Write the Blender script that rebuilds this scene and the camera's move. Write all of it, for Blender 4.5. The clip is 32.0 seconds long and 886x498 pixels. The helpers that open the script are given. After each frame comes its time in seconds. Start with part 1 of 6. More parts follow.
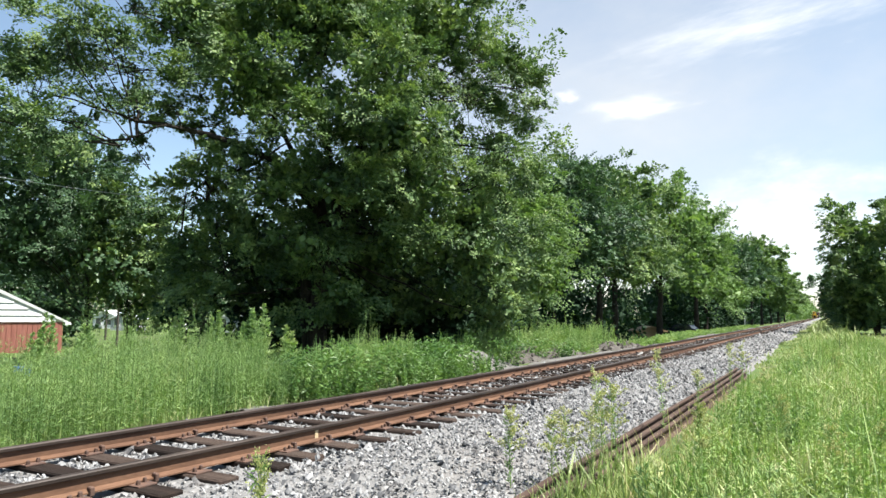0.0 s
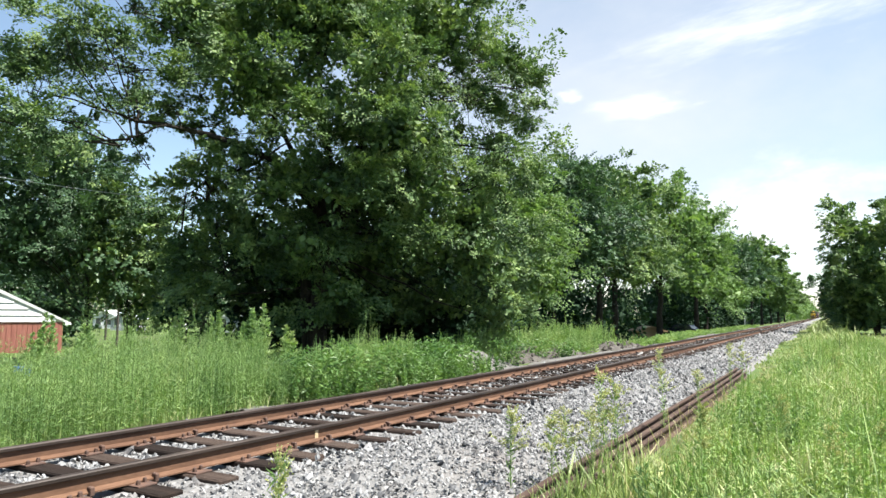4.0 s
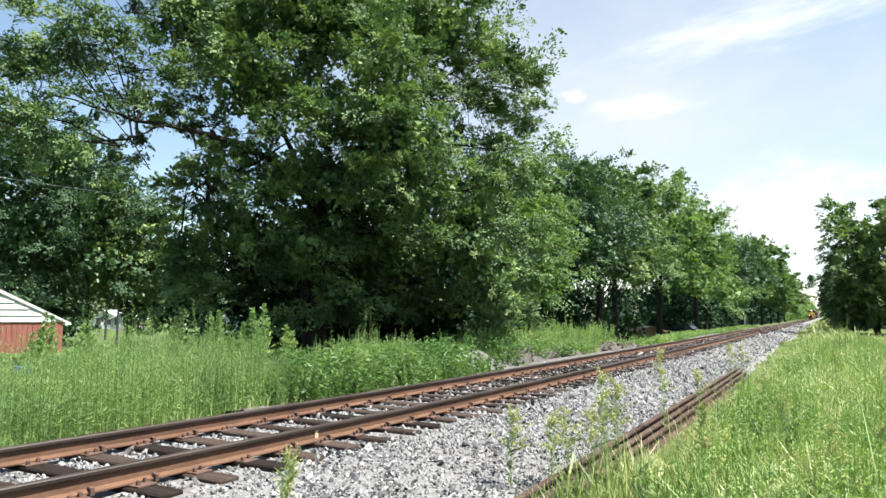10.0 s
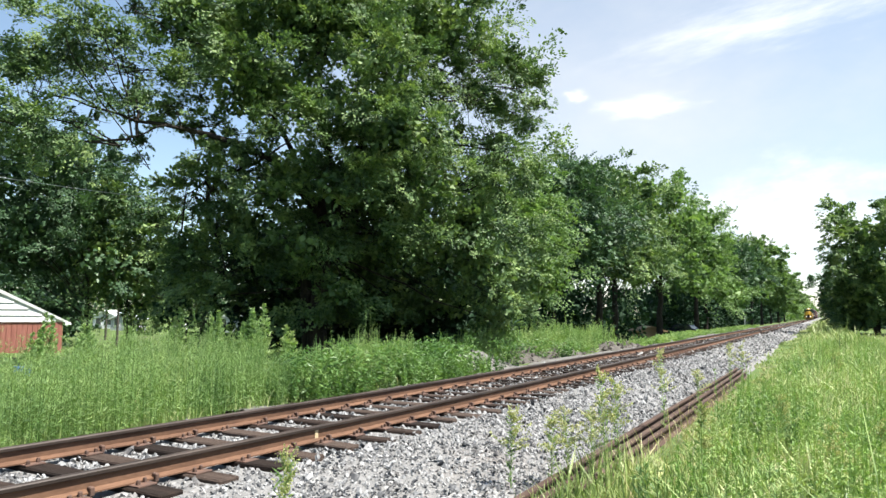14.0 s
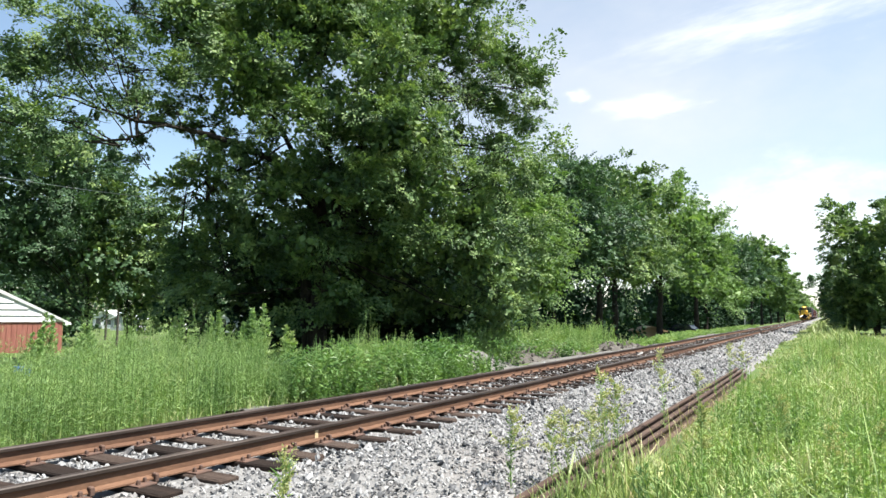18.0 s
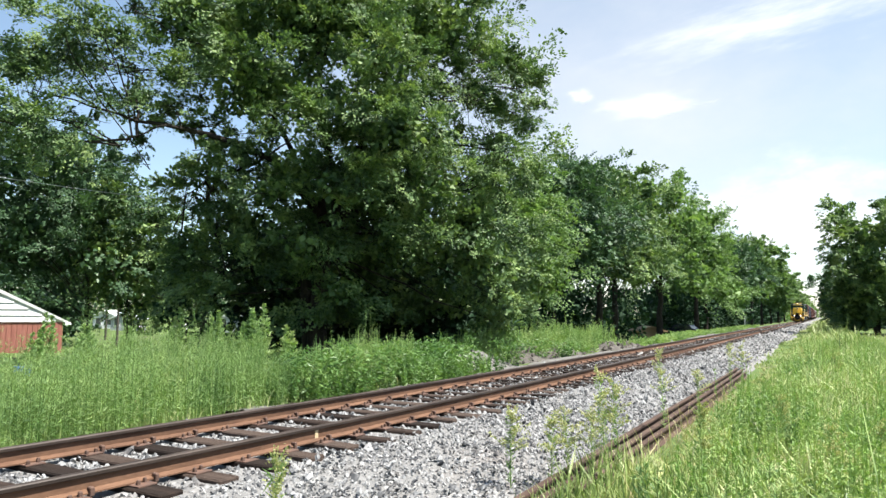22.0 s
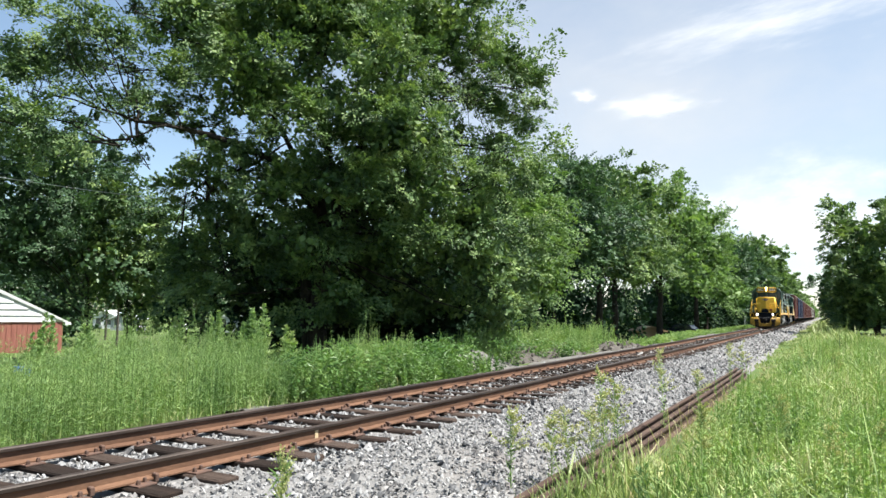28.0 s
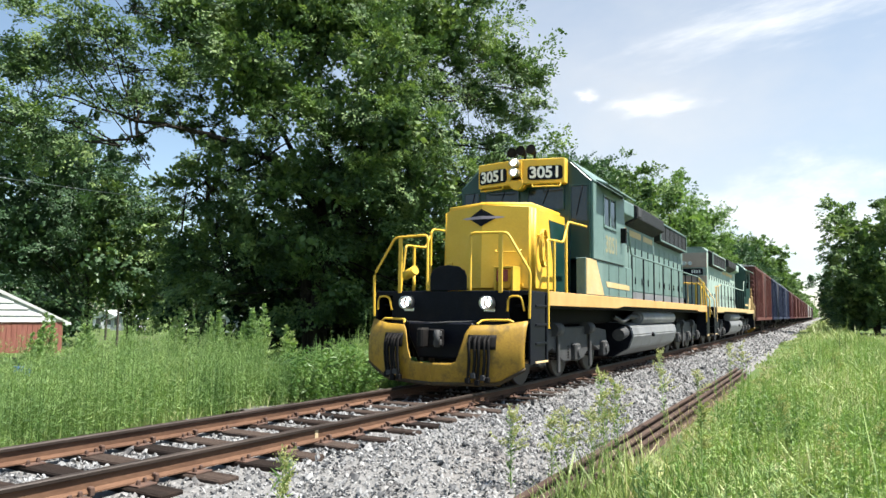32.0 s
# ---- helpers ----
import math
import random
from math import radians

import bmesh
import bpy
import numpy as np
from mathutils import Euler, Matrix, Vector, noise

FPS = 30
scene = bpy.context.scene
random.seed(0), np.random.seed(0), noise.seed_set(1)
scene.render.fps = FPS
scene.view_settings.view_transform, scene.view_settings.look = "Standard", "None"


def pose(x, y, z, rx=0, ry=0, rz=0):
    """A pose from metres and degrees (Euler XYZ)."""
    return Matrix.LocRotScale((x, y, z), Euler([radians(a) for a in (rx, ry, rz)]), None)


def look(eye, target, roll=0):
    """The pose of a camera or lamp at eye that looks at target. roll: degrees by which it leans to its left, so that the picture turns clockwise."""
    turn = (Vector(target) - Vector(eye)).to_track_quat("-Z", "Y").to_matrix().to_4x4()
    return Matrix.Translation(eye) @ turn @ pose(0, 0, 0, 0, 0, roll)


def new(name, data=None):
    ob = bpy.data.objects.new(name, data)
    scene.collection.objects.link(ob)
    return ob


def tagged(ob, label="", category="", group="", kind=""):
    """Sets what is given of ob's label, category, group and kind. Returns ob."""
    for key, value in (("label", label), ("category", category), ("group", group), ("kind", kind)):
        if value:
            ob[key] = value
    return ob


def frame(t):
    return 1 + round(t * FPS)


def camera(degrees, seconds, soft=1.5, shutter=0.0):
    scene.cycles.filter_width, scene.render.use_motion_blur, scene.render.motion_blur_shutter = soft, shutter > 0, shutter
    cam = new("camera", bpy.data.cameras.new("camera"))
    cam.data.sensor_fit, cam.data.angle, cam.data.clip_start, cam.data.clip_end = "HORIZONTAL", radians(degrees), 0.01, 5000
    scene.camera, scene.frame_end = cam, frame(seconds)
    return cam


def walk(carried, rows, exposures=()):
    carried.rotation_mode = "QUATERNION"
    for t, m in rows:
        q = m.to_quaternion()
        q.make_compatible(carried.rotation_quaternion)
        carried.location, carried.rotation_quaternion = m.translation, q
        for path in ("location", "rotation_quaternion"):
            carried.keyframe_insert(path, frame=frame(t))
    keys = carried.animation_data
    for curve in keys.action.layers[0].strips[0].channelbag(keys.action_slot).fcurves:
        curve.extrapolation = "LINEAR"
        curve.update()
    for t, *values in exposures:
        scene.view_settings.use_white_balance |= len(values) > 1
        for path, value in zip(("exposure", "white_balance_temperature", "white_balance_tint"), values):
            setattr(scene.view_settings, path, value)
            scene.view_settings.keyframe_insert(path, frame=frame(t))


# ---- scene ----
# ---- camera ----
EYE = Vector((0.0, 0.0, 1.735))
cam = camera(64.634, 32.0, soft=1.5)
_yaw, _pitch = radians(28.4912), radians(5.1671)
_aim = EYE + Vector((-math.sin(_yaw) * math.cos(_pitch), math.cos(_yaw) * math.cos(_pitch), math.sin(_pitch))) * 10
walk(cam, [(0.0, look(EYE, _aim, 0.637)), (32.0, look(EYE, _aim, 0.637))], exposures=[(t, e + 0.6, 6330, 9) for t, e in ((0.0, 0.93), (1.0, 0.93), (3.0, 1.0), (6.0, 1.04), (10.0, 1.04), (13.0, 1.0), (17.0, 1.0), (19.0, 1.06), (21.0, 1.04), (25.0, 0.99), (28.0, 0.9), (30.0, 0.85), (32.0, 0.88))])

# ---- world, sun, exposure ----
SUN_EL, SUN_AZ = radians(65), radians(80)
world = bpy.data.worlds.new("sky")
scene.world = world
world.use_nodes = True
wn = world.node_tree.nodes
wl = world.node_tree.links
wn.clear()
sky = wn.new("ShaderNodeTexSky")
sky.sky_type = "NISHITA"
sky.sun_disc = False
sky.sun_elevation, sky.sun_rotation = SUN_EL, SUN_AZ
sky.air_density, sky.dust_density, sky.ozone_density = 1.0, 0.35, 1.0
bg = wn.new("ShaderNodeBackground")
bg.inputs["Strength"].default_value = 0.066
wout = wn.new("ShaderNodeOutputWorld")
pale = wn.new("ShaderNodeHueSaturation")
pale.inputs["Hue"].default_value = 0.493
pale.inputs["Saturation"].default_value, pale.inputs["Value"].default_value = 0.88, 1.0
wl.new(sky.outputs[0], pale.inputs["Color"])
wl.new(pale.outputs[0], bg.inputs["Color"])
wl.new(bg.outputs[0], wout.inputs["Surface"])
sun_data = bpy.data.lights.new("sun", "SUN")
sun_data.energy, sun_data.angle, sun_data.color = 5.0, radians(0.55), (1.0, 0.945, 0.86)
sun = new("sun", sun_data)
_to_sun = Vector((math.sin(SUN_AZ) * math.cos(SUN_EL), math.cos(SUN_AZ) * math.cos(SUN_EL), math.sin(SUN_EL)))
sun.matrix_basis = look(_to_sun * 200, (0, 0, 0))


# ---- materials ----
def surface(name, colours, scale=6.0, rough=0.7, metal=0.0, bump=0.2, fine=40.0, vary="", spec=0.5, space="Object", bump_dist=0.01, stain=None, stain_scale=1.2, stain_amount=0.5, rough_var=0.15, stretch=(1, 1, 1)):
    """A solid surface: colours blended by noise at two scales, stains, and fine relief."""
    m = bpy.data.materials.new(name)
    m.use_nodes = True
    nt = m.node_tree
    nodes, link = nt.nodes, nt.links.new
    bsdf = nodes["Principled BSDF"]
    bsdf.inputs["Metallic"].default_value = metal
    bsdf.inputs["Specular IOR Level"].default_value = spec
    tc = nodes.new("ShaderNodeTexCoord")
    mp = nodes.new("ShaderNodeMapping")
    mp.inputs["Scale"].default_value = stretch
    link(tc.outputs[space], mp.inputs[0])
    n1 = nodes.new("ShaderNodeTexNoise")
    n1.inputs["Scale"].default_value, n1.inputs["Detail"].default_value, n1.inputs["Roughness"].default_value = scale, 6, 0.62
    n2 = nodes.new("ShaderNodeTexNoise")
    n2.inputs["Scale"].default_value, n2.inputs["Detail"].default_value = fine, 4
    link(mp.outputs[0], n1.inputs[0])
    link(mp.outputs[0], n2.inputs[0])
    mixf = nodes.new("ShaderNodeMath")
    mixf.operation = "MULTIPLY_ADD"
    link(n2.outputs[0], mixf.inputs[0])
    mixf.inputs[1].default_value = 0.45
    half = nodes.new("ShaderNodeMath")
    half.operation = "MULTIPLY_ADD"
    link(n1.outputs[0], half.inputs[0])
    half.inputs[1].default_value = 1.1
    half.inputs[2].default_value = -0.27
    link(half.outputs[0], mixf.inputs[2])
    fac = mixf.outputs[0]
    if vary:
        if vary == "island":
            rnd = nodes.new("ShaderNodeNewGeometry").outputs["Random Per Island"]
        else:
            rnd = nodes.new("ShaderNodeObjectInfo").outputs["Random"]
        add = nodes.new("ShaderNodeMath")
        add.operation = "MULTIPLY_ADD"
        link(rnd, add.inputs[0])
        add.inputs[1].default_value = 0.9
        add.inputs[2].default_value = -0.45
        add2 = nodes.new("ShaderNodeMath")
        add2.operation = "ADD"
        link(add.outputs[0], add2.inputs[0])
        link(fac, add2.inputs[1])
        fac = add2.outputs[0]
    ramp = nodes.new("ShaderNodeValToRGB")
    el = ramp.color_ramp.elements
    while len(el) < len(colours):
        el.new(0.5)
    for i, c in enumerate(colours):
        el[i].position = 0.2 + 0.6 * i / max(1, len(colours) - 1)
        el[i].color = (*c, 1)
    link(fac, ramp.inputs[0])
    col = ramp.outputs[0]
    if stain:
        n3 = nodes.new("ShaderNodeTexNoise")
        n3.inputs["Scale"].default_value, n3.inputs["Detail"].default_value, n3.inputs["Roughness"].default_value = stain_scale, 8, 0.7
        link(mp.outputs[0], n3.inputs[0])
        r3 = nodes.new("ShaderNodeMapRange")
        r3.inputs[1].default_value, r3.inputs[2].default_value = 0.52, 0.70
        r3.inputs[3].default_value, r3.inputs[4].default_value = 0.0, stain_amount
        link(n3.outputs[0], r3.inputs[0])
        mx = nodes.new("ShaderNodeMix")
        mx.data_type = "RGBA"
        link(r3.outputs[0], mx.inputs[0])
        link(col, mx.inputs[6])
        mx.inputs[7].default_value = (*stain, 1)
        col = mx.outputs[2]
    link(col, bsdf.inputs["Base Color"])
    rr = nodes.new("ShaderNodeMapRange")
    rr.inputs[3].default_value, rr.inputs[4].default_value = max(0.03, rough - rough_var), min(1, rough + rough_var)
    link(n1.outputs[0], rr.inputs[0])
    link(rr.outputs[0], bsdf.inputs["Roughness"])
    if bump:
        bp = nodes.new("ShaderNodeBump")
        bp.inputs["Strength"].default_value, bp.inputs["Distance"].default_value = bump, bump_dist
        link(n2.outputs[0], bp.inputs["Height"])
        link(bp.outputs[0], bsdf.inputs["Normal"])
    return m


def leafy(name, colours, rough=0.45, through_light=0.35, spec=0.4, glow_tint=(1.3, 1.42, 0.68), leaf_vary=0.24):
    """Leaves: a colour of its own for each leaf, and light that passes through."""
    m = bpy.data.materials.new(name)
    m.use_nodes = True
    nodes, link = m.node_tree.nodes, m.node_tree.links.new
    bsdf = nodes["Principled BSDF"]
    geo = nodes.new("ShaderNodeNewGeometry")
    ns = nodes.new("ShaderNodeTexNoise")
    ns.inputs["Scale"].default_value = 0.8
    link(geo.outputs["Position"], ns.inputs[0])
    ma = nodes.new("ShaderNodeMath")
    ma.operation = "MULTIPLY_ADD"
    ma.inputs[1].default_value = leaf_vary
    link(geo.outputs["Random Per Island"], ma.inputs[0])
    # broad noise puts bright and dark clumps, as if lit and shaded, into colour
    mb = nodes.new("ShaderNodeMath")
    mb.operation = "MULTIPLY_ADD"
    mb.inputs[1].default_value, mb.inputs[2].default_value = 2.2, -0.85
    link(ns.outputs[0], mb.inputs[0])
    link(mb.outputs[0], ma.inputs[2])
    ramp = nodes.new("ShaderNodeValToRGB")
    el = ramp.color_ramp.elements
    while len(el) < len(colours):
        el.new(0.5)
    for i, c in enumerate(colours):
        el[i].position = i / max(1, len(colours) - 1)
        el[i].color = (*c, 1)
    link(ma.outputs[0], ramp.inputs[0])
    link(ramp.outputs[0], bsdf.inputs["Base Color"])
    bsdf.inputs["Roughness"].default_value = rough
    bsdf.inputs["Specular IOR Level"].default_value = spec
    tr = nodes.new("ShaderNodeBsdfTranslucent")
    warm = nodes.new("ShaderNodeMix")
    warm.data_type, warm.blend_type = "RGBA", "MULTIPLY"
    warm.inputs[0].default_value = 1.0
    link(ramp.outputs[0], warm.inputs[6])
    warm.inputs[7].default_value = (*glow_tint, 1)
    link(warm.outputs[2], tr.inputs[0])
    mix = nodes.new("ShaderNodeMixShader")
    mix.inputs[0].default_value = through_light
    link(bsdf.outputs[0], mix.inputs[1])
    link(tr.outputs[0], mix.inputs[2])
    link(mix.outputs[0], nodes["Material Output"].inputs["Surface"])
    return m


def glow(name, colour, strength):
    m = bpy.data.materials.new(name)
    m.use_nodes = True
    b = m.node_tree.nodes["Principled BSDF"]
    b.inputs["Base Color"].default_value = (*colour, 1)
    b.inputs["Emission Color"].default_value = (*colour, 1)
    b.inputs["Emission Strength"].default_value = strength
    return m


SOIL = surface("soil_and_grass", [(0.032, 0.05, 0.015), (0.065, 0.10, 0.024), (0.11, 0.145, 0.042)], scale=0.7, rough=0.95, fine=9, bump=0.6, bump_dist=0.05, spec=0.2, stain=(0.09, 0.072, 0.048), stain_scale=0.25, stain_amount=0.7)
GRAVEL = surface("ballast_bed", [(0.078, 0.0764, 0.0741), (0.156, 0.153, 0.148), (0.226, 0.222, 0.215)], scale=7, fine=22, rough=0.95, bump=1.0, bump_dist=0.05, stain=(0.125, 0.0975, 0.078), stain_scale=0.5, stain_amount=0.5)
STONE = surface("crushed_stone", [(0.075, 0.076, 0.078), (0.16, 0.16, 0.161), (0.225, 0.225, 0.223), (0.30, 0.298, 0.292)], scale=12, fine=90, rough=0.88, bump=0.3, vary="island", bump_dist=0.004, spec=0.3, stain=(0.14, 0.112, 0.09), stain_scale=0.9, stain_amount=0.4)
RUST = surface("rusted_steel", [(0.055, 0.029, 0.018), (0.102, 0.054, 0.032), (0.155, 0.086, 0.052)], scale=5, fine=60, rough=0.85, bump=0.25, bump_dist=0.003, spec=0.25, stain=(0.07, 0.037, 0.025), stain_scale=2.0, stretch=(1, 0.25, 1))
OLD_RUST = surface("weathered_old_rust", [(0.034, 0.022, 0.017), (0.062, 0.040, 0.030), (0.105, 0.072, 0.055)], scale=6, fine=70, rough=0.88, bump=0.3, bump_dist=0.003, spec=0.2, stain=(0.045, 0.030, 0.024), stain_scale=2.0, stretch=(1, 0.25, 1))
RAILTOP = surface("worn_rail_head", [(0.018, 0.012, 0.009), (0.034, 0.023, 0.017), (0.065, 0.047, 0.038)], scale=5, fine=60, rough=0.55, metal=0.25, bump=0.08, stretch=(3, 0.2, 1))
TIEWOOD = surface("creosoted_wood", [(0.013, 0.009, 0.007), (0.028, 0.019, 0.015), (0.055, 0.04, 0.032)], scale=5, fine=40, rough=0.92, bump=0.7, bump_dist=0.012, spec=0.15, vary="object", stretch=(0.25, 3.0, 3.0))
IRON = surface("dark_iron", [(0.039, 0.025, 0.0203), (0.078, 0.0429, 0.0296), (0.125, 0.0663, 0.0429)], scale=14, fine=90, rough=0.85, bump=0.3)
BARK = surface("bark", [(0.012, 0.010, 0.008), (0.026, 0.021, 0.017), (0.05, 0.042, 0.035)], scale=4, fine=26, rough=0.95, bump=0.9, bump_dist=0.03, spec=0.2, stretch=(2, 2, 0.5))
LEAF_MAPLE = leafy("maple_leaves", [(0.028, 0.056, 0.023), (0.066, 0.118, 0.043), (0.14, 0.208, 0.072), (0.24, 0.312, 0.115)], rough=0.5, through_light=0.24, spec=0.24, leaf_vary=0.45)
LEAF_DARK = leafy("dark_leaves", [(0.024, 0.055, 0.027), (0.052, 0.102, 0.047), (0.095, 0.16, 0.072)], rough=0.5, spec=0.3, through_light=0.24, leaf_vary=0.4)
# near-black leaf colour holds the deep shade beneath the trees
LEAF_SHADE = leafy("shade_dark_undergrowth_leaves", [(0.009, 0.024, 0.011), (0.017, 0.042, 0.019), (0.034, 0.07, 0.03)], rough=0.7, spec=0.15, through_light=0.1)
LEAF_BRIGHT = leafy("bright_leaves", [(0.06, 0.11, 0.04), (0.125, 0.205, 0.068), (0.20, 0.29, 0.105)], rough=0.5, through_light=0.34, spec=0.25, leaf_vary=0.4)
LEAF_FAR = leafy("far_leaves", [(0.06, 0.105, 0.036), (0.11, 0.18, 0.056), (0.165, 0.245, 0.085)], rough=0.7)
GRASS = leafy("grass_blades", [(0.09, 0.142, 0.044), (0.192, 0.262, 0.08), (0.315, 0.38, 0.135), (0.49, 0.485, 0.27)], glow_tint=(1.35, 1.45, 0.8), rough=0.5, through_light=0.2, leaf_vary=0.7)
WEED = leafy("weed_leaves", [(0.085, 0.15, 0.05), (0.145, 0.235, 0.078), (0.205, 0.305, 0.108), (0.285, 0.36, 0.15)], rough=0.6, leaf_vary=0.6)
VERGEWEED = leafy("verge_weed_leaves", [(0.08, 0.145, 0.043), (0.155, 0.245, 0.074), (0.26, 0.355, 0.122), (0.37, 0.42, 0.18)], rough=0.55, through_light=0.22, leaf_vary=0.6)
BUSH = leafy("bush_leaves", [(0.05, 0.11, 0.03), (0.10, 0.185, 0.048), (0.165, 0.26, 0.075)], rough=0.45, leaf_vary=0.4)

rng = np.random.default_rng(7)


# ---- mesh tools ----
def quick_mesh(name, verts, faces, material, smooth=False):
    """A mesh from numpy arrays: verts (n, 3), faces (m, 3 or 4)."""
    verts, faces = np.asarray(verts, np.float32), np.asarray(faces, np.int32)
    me = bpy.data.meshes.new(name)
    k = faces.shape[1]
    me.vertices.add(len(verts))
    me.vertices.foreach_set("co", verts.ravel())
    me.loops.add(faces.size)
    me.loops.foreach_set("vertex_index", faces.ravel())
    me.polygons.add(len(faces))
    me.polygons.foreach_set("loop_start", np.arange(0, faces.size, k, dtype=np.int32))
    me.polygons.foreach_set("use_smooth", np.full(len(faces), smooth))
    me.update(calc_edges=True)
    for m in (material if isinstance(material, (list, tuple)) else [material]):
        me.materials.append(m)
    return me


def thing(name, label, category, group="", kind="", at=(0, 0, 0), turn=0):
    """An Empty at a thing's base, to hold its parts."""
    ob = new(name)
    ob.empty_display_size = 0.2
    ob.matrix_basis = pose(*at, 0, 0, turn)
    return tagged(ob, label, category, group, kind)


def under(name, me, parent, label="", kind=""):
    ob = new(name, me)
    ob.parent = parent
    return tagged(ob, label, "", "", kind)


def part(name, bm, material, parent, label=""):
    """Links a bmesh as one mesh object under a thing or a part."""
    me = bpy.data.meshes.new(name)
    bm.to_mesh(me)
    bm.free()
    me.materials.append(material)
    return under(name, me, parent, label)


def join(pieces):
    """Joins (verts, faces) pairs whose faces have the same number of corners."""
    vs, fs, n = [], [], 0
    for v, f in pieces:
        vs.append(v)
        fs.append(np.asarray(f) + n)
        n += len(v)
    return np.concatenate(vs), np.concatenate(fs)


def tube(points, radii, sides=7):
    """A tapered tube of quads along points."""
    pts = np.asarray(points, float)
    n = len(pts)
    tang = np.gradient(pts, axis=0)
    tang /= np.linalg.norm(tang, axis=1)[:, None] + 1e-9
    ref = np.where(np.abs(tang[:, 2:3]) > 0.9, np.array([[1.0, 0, 0]]), np.array([[0, 0, 1.0]]))
    a = np.cross(tang, ref)
    a /= np.linalg.norm(a, axis=1)[:, None] + 1e-9
    b = np.cross(tang, a)
    ang = np.linspace(0, 2 * np.pi, sides, endpoint=False)
    ring = np.cos(ang)[None, :, None] * a[:, None] + np.sin(ang)[None, :, None] * b[:, None]
    v = (pts[:, None] + ring * np.asarray(radii, float)[:, None, None]).reshape(-1, 3)
    i = np.arange(n - 1)[:, None] * sides
    j = np.arange(sides)[None]
    jn = (j + 1) % sides
    f = np.stack([i + j, i + jn, i + sides + jn, i + sides + j], -1).reshape(-1, 4)
    return v, f


def norm(v):
    return v / (np.linalg.norm(v, axis=-1, keepdims=True) + 1e-9)


def leaves(centres, axis, size, width=0.55, fold=0.12, spread=0.6, facing=None):
    """Pointed, slightly folded leaves (quads): axis is each one's mean direction."""
    n = len(centres)
    a = norm(axis + rng.normal(0, spread, (n, 3)))
    up = norm((np.array([0, 0, 0.7]) if facing is None else facing) + rng.normal(0, 0.8 if facing is None else 0.4, (n, 3)))
    b = norm(np.cross(a, up))
    nrm = np.cross(b, a)
    L = (size * rng.uniform(0.65, 1.3, n))[:, None]
    v = np.stack([centres - a * L * 0.5, centres + b * L * width * 0.5 - nrm * L * fold, centres + a * L * 0.5, centres - b * L * width * 0.5 - nrm * L * fold], 1).reshape(-1, 3)
    f = np.arange(4 * n).reshape(-1, 4)
    return v, f


def ground_z(x, y):
    """Height of the ground: level verge by the camera, low bank, fields that lie lower beyond the track."""
    x, y = np.asarray(x, float), np.asarray(y, float)
    z = np.interp(x, [-400, -60, -24, -15, -9.3, -8.2, -7.2, -4.2, -2.4, -1.6, 3, 12, 400], [-1.6, -1.5, -1.3, -0.75, -0.10, 0.0, 0.12, 0.12, 0.0, -0.02, 0.0, 0.0, 0.0])
    far = np.clip((np.hypot(x, y) - 12) / 30, 0, 1)
    lump = np.sin(x * 0.9 + y * 0.37) * np.sin(y * 0.71 - x * 0.2) * 0.05 + np.sin(x * 0.21 + 1.3) * np.sin(y * 0.17) * 0.10 * far
    off = np.where((x > -8.0) & (x < -2.3), 0.0, 1.0)
    return z + lump * off


TRACK_X, RAIL_TOP, GAUGE = -5.677, 0.45, 1.505
TIE_STEP, TIE_0 = 0.5773, 5.2407


def track_x(y):
    """The track's centre line: straight, with a slight bend close by."""
    return TRACK_X - 0.0024 * np.clip(14.0 - np.asarray(y, float), 0, None) ** 2


# ---- ground ----
gx = np.unique(np.concatenate([np.linspace(-2500, -120, 14), np.linspace(-120, -30, 24), np.linspace(-30, 14, 110), np.linspace(14, 100, 22), np.linspace(100, 2500, 14)]))
gy = np.unique(np.concatenate([np.linspace(-2500, -60, 12), np.linspace(-60, -4, 16), np.linspace(-4, 60, 130), np.linspace(60, 300, 50), np.linspace(300, 3000, 20)]))
GX, GY = np.meshgrid(gx, gy, indexing="ij")
gv = np.stack([GX, GY, ground_z(GX, GY)], -1).reshape(-1, 3)
ii, jj = np.meshgrid(np.arange(len(gx) - 1), np.arange(len(gy) - 1), indexing="ij")
q = (ii * len(gy) + jj).ravel()
gf = np.stack([q, q + len(gy), q + len(gy) + 1, q + 1], -1)
ground = new("ground", quick_mesh("ground", gv, gf, SOIL, True))
tagged(ground, "earth with sparse green growth, falling away beyond the track", "ground", kind="structure")

# ballast bed: a real heap with shoulders, on the ground
prof = [(-2.6, -0.04), (-1.95, 0.13), (-1.5, 0.225), (1.5, 0.225), (2.3, 0.16), (3.35, 0.05), (3.6, -0.05)]
by = np.concatenate([np.arange(-6, 40, 0.8), np.geomspace(40, 1400, 40)])
bv = np.array([[track_x(y) + dx, y, dz + 0.012 * math.sin(y * 2.1 + dx * 3)] for y in by for dx, dz in prof])
k = len(prof)
bf = np.array([[i * k + j, i * k + j + 1, (i + 1) * k + j + 1, (i + 1) * k + j] for i in range(len(by) - 1) for j in range(k - 1)])
bed = new("track_bed", quick_mesh("track_bed", bv, bf, GRAVEL, True))
tagged(bed, "grey crushed-stone ballast bed under the track", "ballast", kind="structure")


def bed_z(dx):
    return np.interp(dx, [p[0] for p in prof], [p[1] for p in prof])


